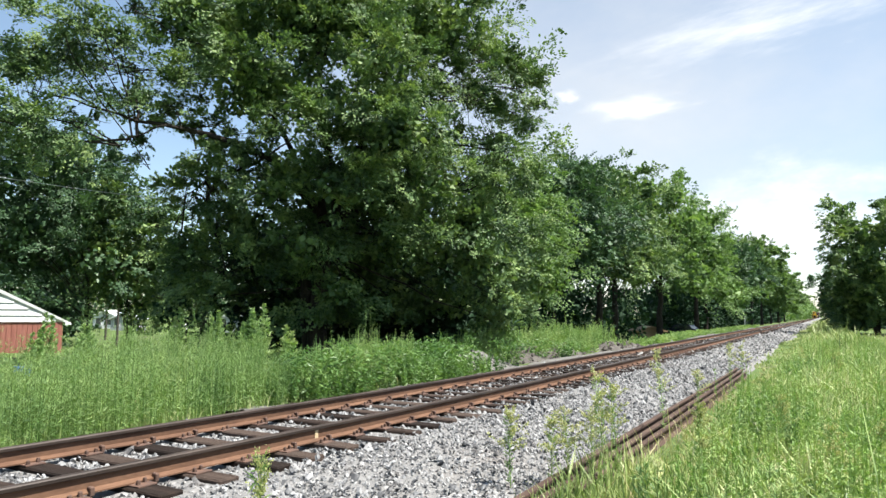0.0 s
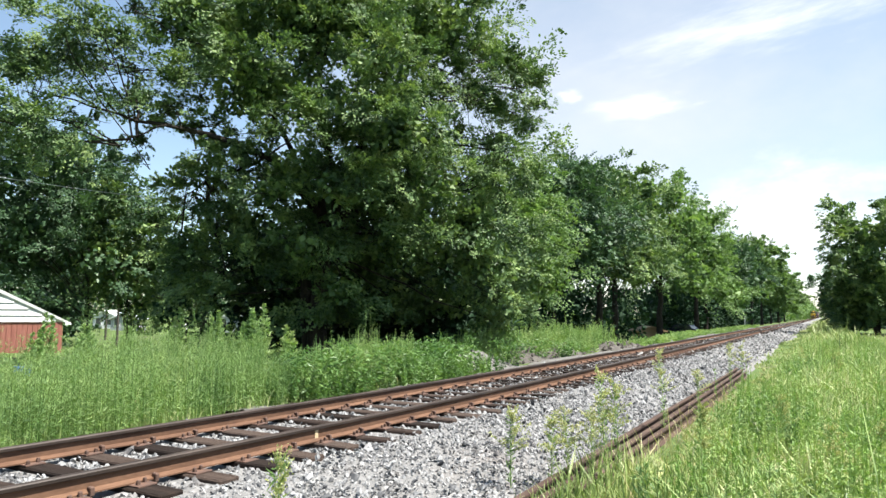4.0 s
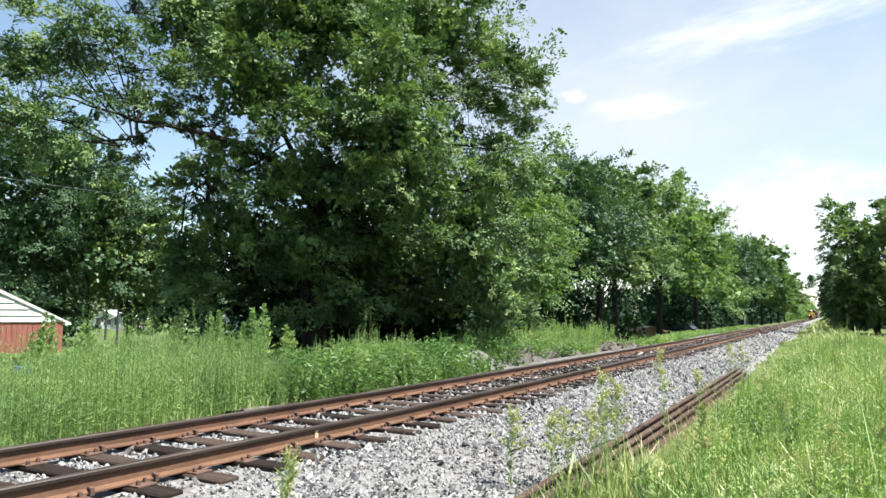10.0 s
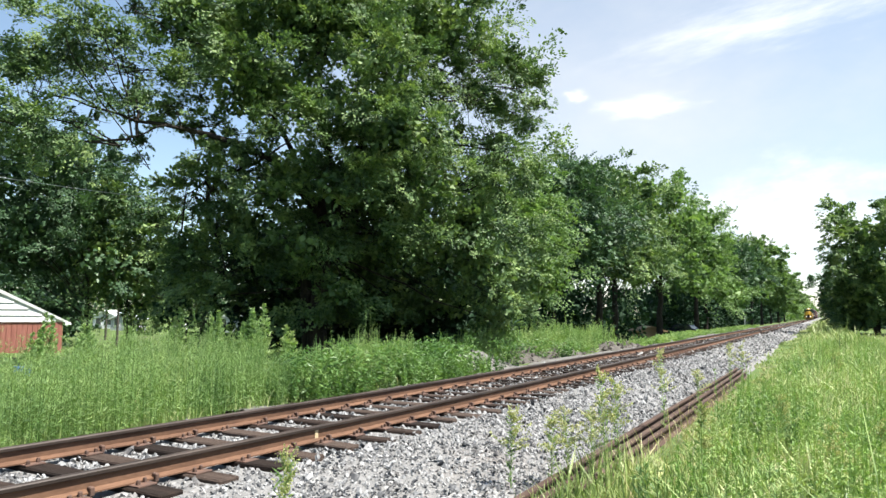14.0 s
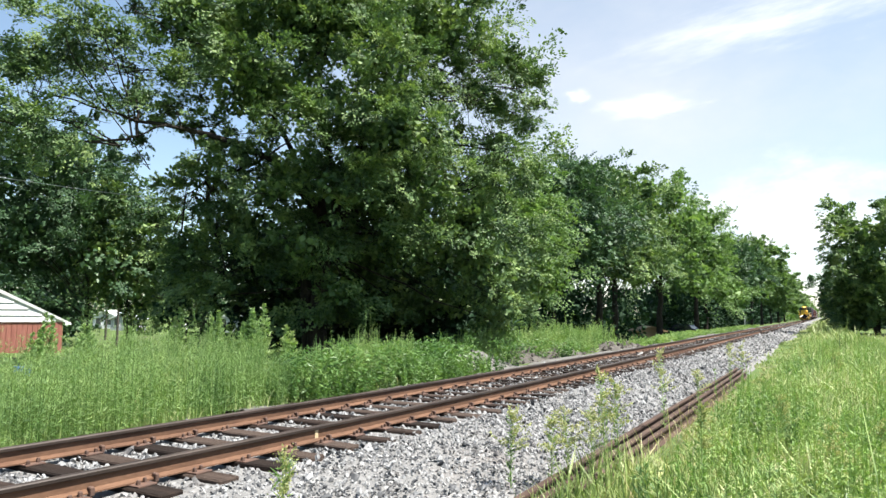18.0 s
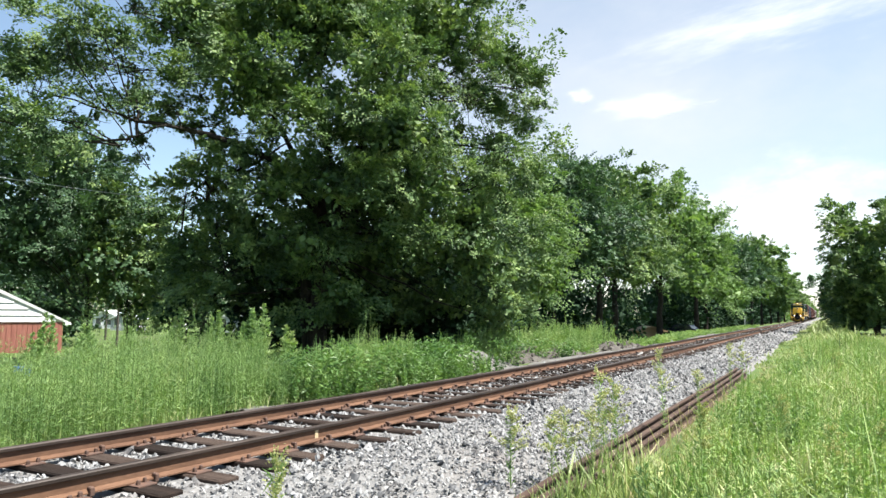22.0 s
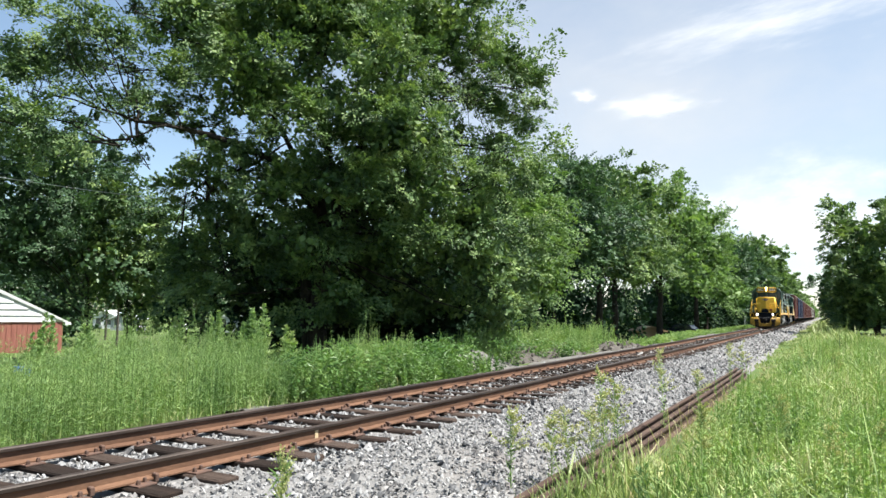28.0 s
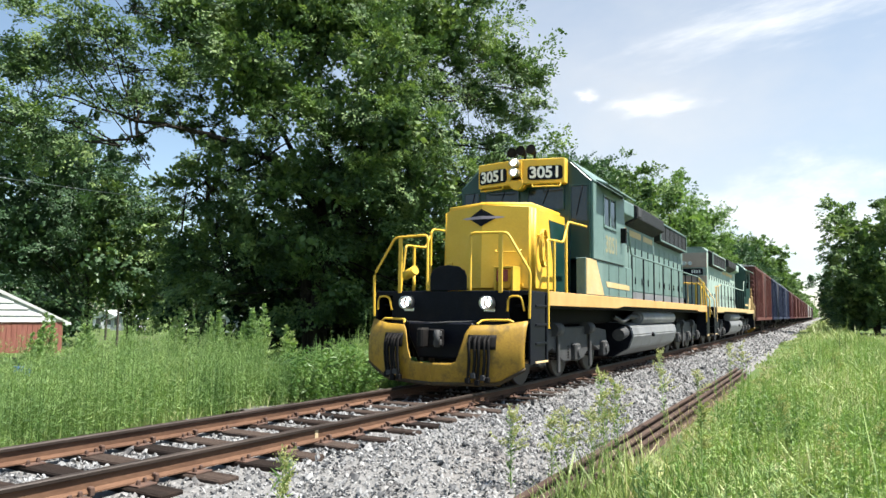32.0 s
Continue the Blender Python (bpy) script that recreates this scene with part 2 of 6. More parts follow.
def stones(name, n, y0, y1, size, dx0, dx1, label):
    """Angular crushed stones strewn over the bed."""
    t = rng.random(n)
    y = y0 + (y1 - y0) * t
    dx = rng.uniform(dx0, dx1, n)
    s = size * rng.lognormal(0, 0.32, n)
    on_tie = np.abs((y - TIE_0 + TIE_STEP / 2) % TIE_STEP - TIE_STEP / 2) < 0.15
    rail = np.abs(np.abs(dx) - GAUGE / 2) < 0.11
    ok = ~((np.abs(dx) < 1.32) & on_tie & (rng.random(n) < 0.985)) & ~rail
    y, dx, s, n = y[ok], dx[ok], s[ok], int(ok.sum())
    c = np.stack([track_x(y) + dx, y, bed_z(dx) + s * rng.uniform(-0.1, 0.45, n)], -1)
    base = np.array([[1, 0, 0], [-1, 0, 0], [0, 1, 0], [0, -1, 0], [0, 0, 1], [0, 0, -1], [0.6, 0.6, 0.55], [-0.6, 0.55, 0.6], [0.5, -0.62, 0.6], [-0.55, -0.6, 0.55]], float)
    tri = np.array([[0, 2, 6], [2, 4, 6], [4, 0, 6], [2, 1, 7], [1, 4, 7], [4, 2, 7], [0, 4, 8], [4, 3, 8], [3, 0, 8], [1, 3, 9], [3, 4, 9], [4, 1, 9]])
    th = rng.uniform(0, 6.283, n)
    tilt = rng.normal(0, 0.5, (n, 2))
    shp = base[None] * rng.uniform(0.62, 1.15, (n, 10, 1)) * rng.uniform(0.6, 1.1, (n, 1, 3))
    co, si = np.cos(th)[:, None], np.sin(th)[:, None]
    x_, y_, z_ = shp[..., 0], shp[..., 1], shp[..., 2]
    xr, yr = x_ * co - y_ * si, x_ * si + y_ * co
    zr = z_ + xr * tilt[:, :1] + yr * tilt[:, 1:]
    v = (np.stack([xr, yr, zr], -1) * (s * 0.5)[:, None, None] + c[:, None]).reshape(-1, 3)
    f = (tri[None] + (np.arange(n) * 10)[:, None, None]).reshape(-1, 3)
    ob = new(name, quick_mesh(name, v, f, STONE))
    tagged(ob, label, "gravel", kind="stuff")


stones("gravel", 28000, 2.6, 13.0, 0.043, -2.3, 3.45, "loose light grey crushed stones of the ballast")
stones("gravel", 16000, 13.0, 27.0, 0.056, -2.3, 3.4, "loose light grey crushed stones of the ballast")
stones("gravel", 5500, 27.0, 62.0, 0.085, -2.3, 3.4, "loose light grey crushed stones of the ballast")
stones("gravel", 2000, 62.0, 160.0, 0.14, -2.3, 3.4, "loose light grey crushed stones of the ballast")

# ---- track ----
track = thing("railway_track", "single railway track of rusty rails on dark wooden ties", "railway track", kind="structure")
RAIL_PROF = [(-0.070, 0.0), (0.070, 0.0), (0.070, 0.012), (0.012, 0.032), (0.009, 0.118), (0.036, 0.130), (0.036, 0.155), (0.026, 0.165), (-0.026, 0.165), (-0.036, 0.155), (-0.036, 0.130), (-0.009, 0.118), (-0.012, 0.032), (-0.070, 0.012)]


def rail_mesh(name, ys, xs, z0, head=True):
    k = len(RAIL_PROF)
    v = np.array([[x + px, y, z0 + pz] for x, y in zip(xs, ys) for px, pz in RAIL_PROF])
    f = np.array([[i * k + j, i * k + (j + 1) % k, (i + 1) * k + (j + 1) % k, (i + 1) * k + j] for i in range(len(ys) - 1) for j in range(k)])
    me = quick_mesh(name, v, f, [RUST, RAILTOP])
    if head:
        idx = np.zeros(len(f), np.int32)
        idx[np.isin(np.arange(len(f)) % k, (4, 5, 6, 7, 8, 9, 10))] = 1
        me.polygons.foreach_set("material_index", idx)
    return me


ry = np.concatenate([np.arange(-6, 16, 0.5), np.arange(16, 60, 4), np.geomspace(60, 1400, 30)])
for side in (-1, 1):
    under("rail", rail_mesh("rail", ry, track_x(ry) + side * GAUGE / 2, RAIL_TOP - 0.165), track, "rusty brown steel rail with a dark worn head")


def box_mesh(name, sx, sy, sz, material, bevel=0.012, jitter=0.0, seed=0):
    """A block with bevelled, slightly uneven edges, its base at z = 0."""
    r = random.Random(seed)
    bm = bmesh.new()
    bmesh.ops.create_cube(bm, size=1)
    for v in bm.verts:
        v.co = Vector((v.co.x * sx + r.uniform(-1, 1) * jitter, v.co.y * sy + r.uniform(-1, 1) * jitter, (v.co.z + 0.5) * sz + r.uniform(-0.3, 0.3) * jitter))
    if bevel:
        bmesh.ops.bevel(bm, geom=bm.edges[:], offset=bevel, segments=1, affect="EDGES")
    me = bpy.data.meshes.new(name)
    bm.to_mesh(me)
    bm.free()
    me.materials.append(material)
    return me


tie_meshes = [box_mesh("tie", 2.6, 0.225, 0.175, TIEWOOD, 0.014, 0.022, s) for s in range(7)]
plate_mesh = box_mesh("tie_plate", 0.34, 0.19, 0.018, IRON, 0.004)
spike_mesh = box_mesh("spike", 0.030, 0.030, 0.045, IRON, 0.006, 0.004, 3)
anchor_mesh = box_mesh("rail_anchor", 0.075, 0.035, 0.075, IRON, 0.008, 0.008, 5)
rt = random.Random(11)
for i in range(-9, 120):
    y = TIE_0 + i * TIE_STEP
    xc = float(track_x(y))
    tie = under("tie", tie_meshes[rt.randrange(7)], track)
    tie.matrix_basis = pose(xc + rt.uniform(-0.08, 0.08), y + rt.uniform(-0.02, 0.02), 0.098 + rt.uniform(-0.008, 0.004), 0, 0, rt.uniform(-1.4, 1.4))
    if i > 62:
        continue
    for side in (-1, 1):
        xr = xc + side * GAUGE / 2
        pl = under("tie_plate", plate_mesh, track)
        pl.matrix_basis = pose(xr + side * 0.015, y, 0.267, 0, 0, rt.uniform(-1.5, 1.5))
        if i < 26:
            for sx, sy in ((0.088, 0.05), (-0.088, -0.05), (0.125, -0.06)):
                sp = under("spike", spike_mesh, track)
                sp.matrix_basis = pose(xr + sx, y + sy + rt.uniform(-0.01, 0.01), 0.28, rt.uniform(-8, 8), rt.uniform(-8, 8), rt.uniform(-20, 20))
        if i < 45 and rt.random() < 0.8:
            an = under("rail_anchor", anchor_mesh, track)
            an.matrix_basis = pose(xr + 0.062, y + 0.15 + rt.uniform(-0.01, 0.02), 0.262, 0, rt.uniform(-10, 10), rt.uniform(-6, 6))
fv, ff = [], []
tb = np.array([[x, y, z] for x in (-1.3, 1.3) for y in (-0.11, 0.11) for z in (0.09, 0.265)])
tq = np.array([[1, 3, 7, 5], [0, 1, 5, 4], [2, 6, 7, 3], [4, 5, 7, 6], [0, 2, 3, 1]])
for i in range(120, 900):
    fv.append(tb + [TRACK_X, TIE_0 + i * TIE_STEP, 0])
    ff.append(tq + 8 * (i - 120))
under("ties", quick_mesh("ties", np.concatenate(fv), np.concatenate(ff), TIEWOOD), track, "row of far dark wooden ties", "stuff")
PAINT_MARK = surface("faded_yellow_paint", [(0.40, 0.30, 0.16), (0.50, 0.42, 0.27)], scale=20, rough=0.8)
for name_, dx, dz, sz in (("paint_mark", 0.0135, 0.03, 0.085),):
    mark = under(name_, box_mesh(name_, 0.004, 0.06, sz, PAINT_MARK, 0, 0.002, 2), track, "faded yellow paint mark on the rail")
    mark.matrix_basis = pose(float(track_x(6.38)) + GAUGE / 2 + dx, 6.38, RAIL_TOP - 0.165 + dz)

# old rails lying at the edge of the ballast
for xo, y0, y1, tilt in ((-2.33, 4.6, 22.8, -2), (-2.165, 5.6, 22.4, 2), (-2.0, 6.2, 21.6, 0)):
    ys = np.linspace(0, y1 - y0, 30)
    old = new("old_rail", rail_mesh("old_rail", ys, np.sin(ys * 0.16) * 0.03, 0, False))
    old.data.materials[0] = OLD_RUST
    old.matrix_basis = pose(xo, y0, 0.02, 0, tilt, 0)
    tagged(old, "discarded rusty rail lying in the grass along the ballast", "rail", "old rails by the track")


# ---- trees ----
def limb(p0, p1, r0, r1, bend=0.10, n=7):
    p0, p1 = np.asarray(p0, float), np.asarray(p1, float)
    t = np.linspace(0, 1, n)[:, None]
    L = np.linalg.norm(p1 - p0)
    side = rng.normal(0, 1, 3) * bend * L * 0.35
    side[2] = abs(side[2]) * 0.6
    pts = p0 + (p1 - p0) * t + np.sin(t * np.pi) * side + rng.normal(0, 0.012 * L, (n, 3)) * np.sin(t * np.pi)
    return tube(pts, np.linspace(r0, r1, n))


def tree(name, label, base, trunk_h, trunk_r, lobes, tufts, sprays, per, leaf, material, droop=0.5, tuft_r=0.9, stems=1, group="", far=False, core=0, core_lobes=0, boughs=(), open_below=0.35, open_side=(0.35, -0.12, 0.62)):
    """A tree: tapered trunk with limbs, and a crown of feathery sprays of leaves, tuft by tuft, lobe by lobe.
    lobes: (x, y, z, rx, ry, rz, share) in metres from the base; the leaves turn towards open_side."""
    root = thing(name, label, "tree", group, at=base)
    wood = []
    top = np.array([0.0, 0.0, trunk_h])
    for s in range(stems):
        off = np.array([rng.normal(0, 0.35), rng.normal(0, 0.35), 0]) * (stems > 1)
        pts = np.linspace(off, top + off * 2.5, 8)
        pts[1:-1] += rng.normal(0, 0.06, (6, 3))
        pts[0, 2] -= 0.3
        wood.append(tube(pts, np.linspace(trunk_r * 1.15, trunk_r * 0.2, 8) * (1.0 if s == 0 else 0.7), 9))
    for line, r0, r1 in boughs:
        line = np.array(line, float)
        t = np.linspace(0, len(line) - 1, 14)
        w = np.stack([np.interp(t, np.arange(len(line)), line[:, i]) for i in range(3)], -1)
        wood.append(tube(w + rng.normal(0, 0.03, w.shape), np.linspace(r0, r1, 14)))
    tot = sum(l[6] for l in lobes)
    cs, outs, rad = [], [], []
    for lx, ly, lz, rx, ry_, rz, share in lobes:
        c, r = np.array([lx, ly, lz]), np.array([rx, ry_, rz])
        start = top * rng.uniform(0.45, 1.0)
        if boughs:
            near = np.concatenate([w_[0][::7] for w_ in wood[:stems + len(boughs)]])
            near = near[near[:, 2] > 3.0]
            start = near[np.argsort(np.linalg.norm(near - c, axis=1))[rng.integers(0, 7)]]
        wood.append(limb(start, c, trunk_r * min(0.16, 0.03 + 0.03 * share), trunk_r * 0.05))
        n = max(2, int(tufts * share / tot))
        d = norm(rng.normal(0, 1, (n * 2, 3)))
        d = d[(d[:, 2] > -0.25) | (rng.random(n * 2) < open_below)][:n]
        n = len(d)
        p = c + d * r * (rng.uniform(0.55, 1.1, n) ** 0.6)[:, None]
        if not far:
            for q_ in p:
                wood.append(limb(c + rng.normal(0, 0.15, 3) * r, q_, min(trunk_r * 0.07, 0.018), 0.005, 0.15, 4))
        cs.append(p)
        away = p * [1, 1, 0.25] / (np.linalg.norm(p[:, :2], axis=1)[:, None] + 0.5)
        outs.append(norm(d * 0.8 + away * 0.7))
        rad.append(min(tuft_r, 0.75 * rx) * rng.uniform(0.6, 1.35, n))
    cs, outs, rad = np.concatenate(cs), np.concatenate(outs), np.concatenate(rad)
    keep = cs[:, 2] > 0.25
    cs, outs, rad = cs[keep], outs[keep], rad[keep]
    # sprays: flat, drooping fans that reach outwards from each tuft
    k = np.repeat(np.arange(len(cs)), rng.poisson(sprays, len(cs)))
    n = len(k)
    way = norm(outs[k] + rng.normal(0, 0.62, (n, 3)) * [1, 1, 0.65] + [0, 0, 0.12])
    length = rad[k] * rng.uniform(0.65, 1.3, n)
    origin = cs[k] + rng.normal(0, 0.16, (n, 3)) * rad[k][:, None]
    lift = norm(outs[k] * 0.45 + rng.normal(0, 0.28, (n, 3)) + open_side)
    side = norm(np.cross(lift, way))
    lift = np.cross(way, side)
    k = np.repeat(np.arange(n), rng.poisson(per, n))
    m = len(k)
    t = rng.random(m) ** 0.7
    s = rng.choice((-1.0, 1.0), m) * rng.random(m) * (0.46 - 0.30 * t)
    L = length[k][:, None]
    pts = origin[k] + (way[k] * t[:, None] + side[k] * s[:, None] + lift[k] * rng.normal(0, 0.045, (m, 1))) * L - np.array([0, 0, 0.42 * droop]) * (t ** 2)[:, None] * L
    ax = way[k] + side[k] * (np.sign(s) * 0.7)[:, None] - np.array([0, 0, 0.7 * droop]) * t[:, None]
    v, f = leaves(pts, ax, leaf, 0.62, 0.12, 0.35, facing=lift[k] * 1.35)
    if core:
        # the shaded inside of the crown: larger, closer leaves
        inner = np.array(lobes[:core_lobes] if core_lobes else lobes)
        k = rng.choice(len(inner), core, p=inner[:, 3] ** 3 / sum(inner[:, 3] ** 3))
        p = inner[k, :3] + norm(rng.normal(0, 1, (core, 3))) * inner[k, 3:6] * rng.uniform(0.05, 0.72, (core, 1))
        p = p[p[:, 2] > 0.4]
        v2, f2 = leaves(p, rng.normal(0, 1, p.shape), leaf * 1.9, 0.9, 0.1, 0.6)
        f = np.concatenate([f, f2 + len(v)])
        v = np.concatenate([v, v2])
    under("trunk", quick_mesh("trunk", *join(wood), BARK, True), root)
    under("crown", quick_mesh("crown", v, f, material), root)
    return root


def lobes_of(h, w, n, seed, low=0.12, shape=0.75):
    """Lobes of an uneven round crown of height h and half width w."""
    r = random.Random(seed)
    out = []
    n = int(n * 1.9)
    for i in range(n):
        t = low + (1 - low) * (i + r.random()) / n
        wid = w * (1 - abs(2 * t - 1.15) ** 1.8 * (0.75 if t < 0.57 else shape * 0.6))
        a = i * 2.4 + r.uniform(-0.5, 0.5)
        rr = wid * r.uniform(0.30, 0.84)
        s = w * r.uniform(0.31, 0.48) * (1 - 0.3 * max(0, t - 0.55))
        out.append((math.cos(a) * rr, math.sin(a) * rr, h * t - s * 0.45, s, s, s * r.uniform(0.65, 0.9), s ** 2))
    return out


# the great maple: lobes placed limb by limb (metres from its base)
BIG = (-17.8, 22.3, -0.9)
maple_top = [
    (0.1, -0.1, 15, 4.6, 4.3, 3, 13.9), (-4, -2.2, 14.4, 3.5, 3.3, 2.3, 8.2), (3.6, 1.9, 14.3, 3.4, 3.2, 2.3, 6.3),
    (2.3, 0.4, 10.5, 3.3, 3.1, 2.4, 7.8), (-1.6, -1.8, 11.6, 3, 2.9, 2, 6.1), (0.5, -1.9, 7.7, 2.2, 2.1, 1.5, 3.5),
    (2.8, -0.1, 7.9, 2.5, 2.4, 1.9, 4.6), (4, 0.7, 5.5, 2.7, 2.6, 1.9, 5.2), (-2.1, -2, 5.9, 1.6, 1.5, 1.2, 1.9),
]
maple_low = [
    (-2.0, -0.3, 4.8, 1.7, 1.6, 1, 0.9), (0.4, 0.4, 5.8, 2.1, 2, 1.2, 1.3), (2.6, 1.2, 5.4, 1.8, 1.7, 1.0, 1.2),
    (-3.5, -0.2, 3.6, 1.5, 1.4, 1, 0.8),
    (6.1, 3.1, 4.9, 2.2, 2.1, 1.8, 4), (6.4, 3.2, 2.3, 1.4, 1.3, 1.2, 1.6),
]
# boughs that reach out over the low ones
maple_front = [
    (5.3, -0.6, 7.1, 1.8, 1.7, 1.3, 3.2), (4.6, -1.7, 9.0, 1.8, 1.7, 1.2, 3.2), (3.0, -2.5, 7.1, 1.5, 1.4, 0.9, 2.0),
    (0.5, -3.2, 5.3, 0.9, 0.9, 0.6, 0.6), (1.6, -2.6, 4.9, 1.2, 1.1, 0.8, 1.0), (2.5, -1.6, 3.4, 1.2, 1.1, 0.8, 0.9), (0.6, -3.3, 6.9, 1.3, 1.2, 0.8, 1.2), (6.5, 1.0, 6.3, 1.5, 1.4, 1.2, 2.0), (2.1, -3.3, 9.6, 1.6, 1.5, 1.0, 2.2),
    (4.2, -2.4, 11.2, 1.6, 1.5, 1.1, 2.2), (-0.1, -4.0, 11.3, 1.5, 1.4, 0.9, 1.8),
]
# boughs that hang to the ground at the side of the trunk, and close growth behind it
maple_hem = [
    (5.8, 0.1, 5.2, 1.6, 1.5, 1.1, 1.8), (6.9, 1.3, 4.4, 1.7, 1.6, 1.2, 2.2), (7.2, 1.6, 3.2, 1.2, 1.1, 0.9, 1.3),
    (-3.6, 1.3, 4.6, 2.4, 2.3, 1.6, 1.6), (-1.7, 2.3, 4.9, 2.4, 2.3, 1.7, 1.6), (0.6, 3.0, 4.9, 2.4, 2.3, 1.7, 1.6),
    (-2.8, 1.9, 2.9, 2.4, 2.3, 1.2, 1.2), (-0.3, 2.7, 2.8, 2.4, 2.3, 1.2, 1.2), (1.9, 3.3, 2.9, 2.2, 2.1, 1.2, 1.2),
    (-0.9, 2.5, 7.1, 2.6, 2.5, 1.8, 1.6), (0.9, 3.4, 7.4, 2.6, 2.5, 1.8, 1.6), (3.4, 4.1, 3.2, 2.2, 2.1, 1.2, 1.2),
]
maple_outer = [
    (0.5, -1.2, 3.3, 1.2, 1.1, 0.9, 0.9), (0.4, -1.4, 5.1, 1.2, 1.1, 0.9, 0.8), (1.0, -0.5, 2.0, 1.5, 1.4, 0.8, 0.9),
    (5.6, 2.7, 13.5, 1.7, 1.6, 1.3, 1.2), (7.3, 3.6, 12.6, 1.1, 1.1, 0.7, 0.5), (7.6, 3.4, 10.3, 1.3, 1.2, 1, 0.8),
    (5.7, 2.8, 11.3, 2.4, 2.2, 2.0, 4.6), (6.9, 3.1, 9, 1.6, 1.5, 1.4, 1.5), (5.5, 2.5, 7.7, 2.5, 2.4, 2, 3.9),
    (6.5, 2.9, 9.5, 1.3, 1.3, 1.6, 1), (7.3, 3.2, 11.6, 1.1, 1.1, 1.0, 0.7),
]
maple_bough = [
    (-3.6, -4.3, 10.2, 1.1, 1.0, 0.5, 0.9), (-2.2, -3.5, 9.6, 1.0, 0.9, 0.5, 0.9), (-1.2, -2.9, 9.2, 1.1, 1.0, 0.6, 1.0),
    (-0.9, -2.6, 8.0, 1.0, 0.9, 0.7, 0.8), (-2.2, -3.1, 7.7, 0.9, 0.9, 0.6, 0.5), (-6.3, -5.6, 13.2, 1.5, 1.4, 0.8, 1.2),
    (-5.6, -4.8, 14.3, 1.8, 1.7, 1.0, 1.5), (-7.4, -6.1, 12.1, 1.3, 1.2, 0.7, 1.0), (-5.7, -5.2, 12.4, 1.4, 1.3, 0.7, 1.0),
    (-6.6, -4, 12.2, 3, 2.8, 1.7, 3.7), (-9.2, -5.3, 11.7, 2.2, 2.1, 1.2, 1.8), (-9.4, -5.1, 14.1, 1.8, 1.7, 0.7, 0.6),
    (-10.2, -6.3, 10.6, 1.7, 1.6, 1.1, 1.2), (-10.8, -5.4, 9.2, 1.8, 1.7, 1.3, 1.8), (-4.7, -2.8, 10.8, 2, 1.9, 0.6, 0.8),
    (-7.7, -7.3, 10.7, 1.5, 1.4, 1, 1.2), (-8.1, -7.3, 9.2, 1.6, 1.5, 1, 1.4), (-6.1, -6.3, 9.5, 1.6, 1.5, 0.8, 1.2),
    (-6.7, -7, 13.1, 1.3, 1.3, 0.5, 0.5),
]
# thin growth below the long bough
maple_skirt = [
    (-4.9, -4.3, 8.0, 0.8, 0.8, 0.6, 0.3), (-3.6, -3.6, 7.4, 0.8, 0.8, 0.7, 0.4), (5.9, 2.2, 12.6, 1.3, 1.2, 1.0, 1.2),
    (-2.8, -3.1, 7.2, 1.2, 1.1, 1.2, 2), (-2.8, -2.9, 5.3, 1.3, 1.2, 1.2, 2.2), (-3.7, -3.3, 4.2, 1.3, 1.2, 1, 1.9),
    (-3.1, -2.8, 3, 1.5, 1.4, 0.9, 2), (-4.4, -4, 7.6, 0.8, 0.8, 0.7, 0.45), (-5.1, -4.5, 8.8, 0.9, 0.9, 0.5, 0.3),
    (-3.3, -3.5, 8.8, 0.9, 0.9, 0.5, 0.4), (-4.1, -3.7, 5.8, 0.7, 0.7, 0.9, 0.4), (-1.4, -3, 7.9, 1.1, 1, 0.7, 1.1),
    (-5.4, -2.9, 3.1, 1.2, 1.1, 0.8, 1.3), (-1.7, -3.3, 4.1, 1.3, 1.2, 1, 2),
]
BOUGHS = [
    (((0.7, 0.1, 5.6), (0.1, -0.9, 7.1), (-0.4, -1.9, 8.1), (-1.1, -2.9, 8.8), (-2.9, -4.0, 9.4), (-4.0, -4.6, 9.6), (-4.9, -5.1, 9.7), (-6.1, -5.8, 10.2)), 0.17, 0.04),
    (((-2.9, -4.0, 9.4), (-3.5, -4.9, 9.4), (-4.5, -5.4, 9.0), (-5.1, -5.6, 8.6)), 0.05, 0.012),
    (((-0.9, -2.4, 8.4), (-1.4, -3.0, 7.9), (-2.6, -3.6, 7.5), (-3.5, -4.0, 6.8)), 0.055, 0.012),
    (((0.1, -0.3, 6.5), (-1.0, -1.2, 9.8), (-2.3, -2.2, 12.1)), 0.16, 0.03),
    (((0.9, 0.2, 5.6), (1.8, 0.3, 9.4), (3.1, 0.6, 13.0)), 0.2, 0.04),
    (((0.9, 0.2, 5.6), (0.1, -0.2, 10.7), (0.0, -0.6, 14.6)), 0.22, 0.06),
]
tree("maple_tree", "broad dark green maple with a dense low crown beside the track", BIG, 8.5, 0.42, maple_top + maple_low + maple_front + maple_hem + [(*l[:6], l[6] * 1.6) for l in maple_outer + maple_bough + maple_skirt], 780, 8, 45, 0.13, LEAF_MAPLE, stems=2, tuft_r=1.0, core=48000, core_lobes=38, boughs=BOUGHS)

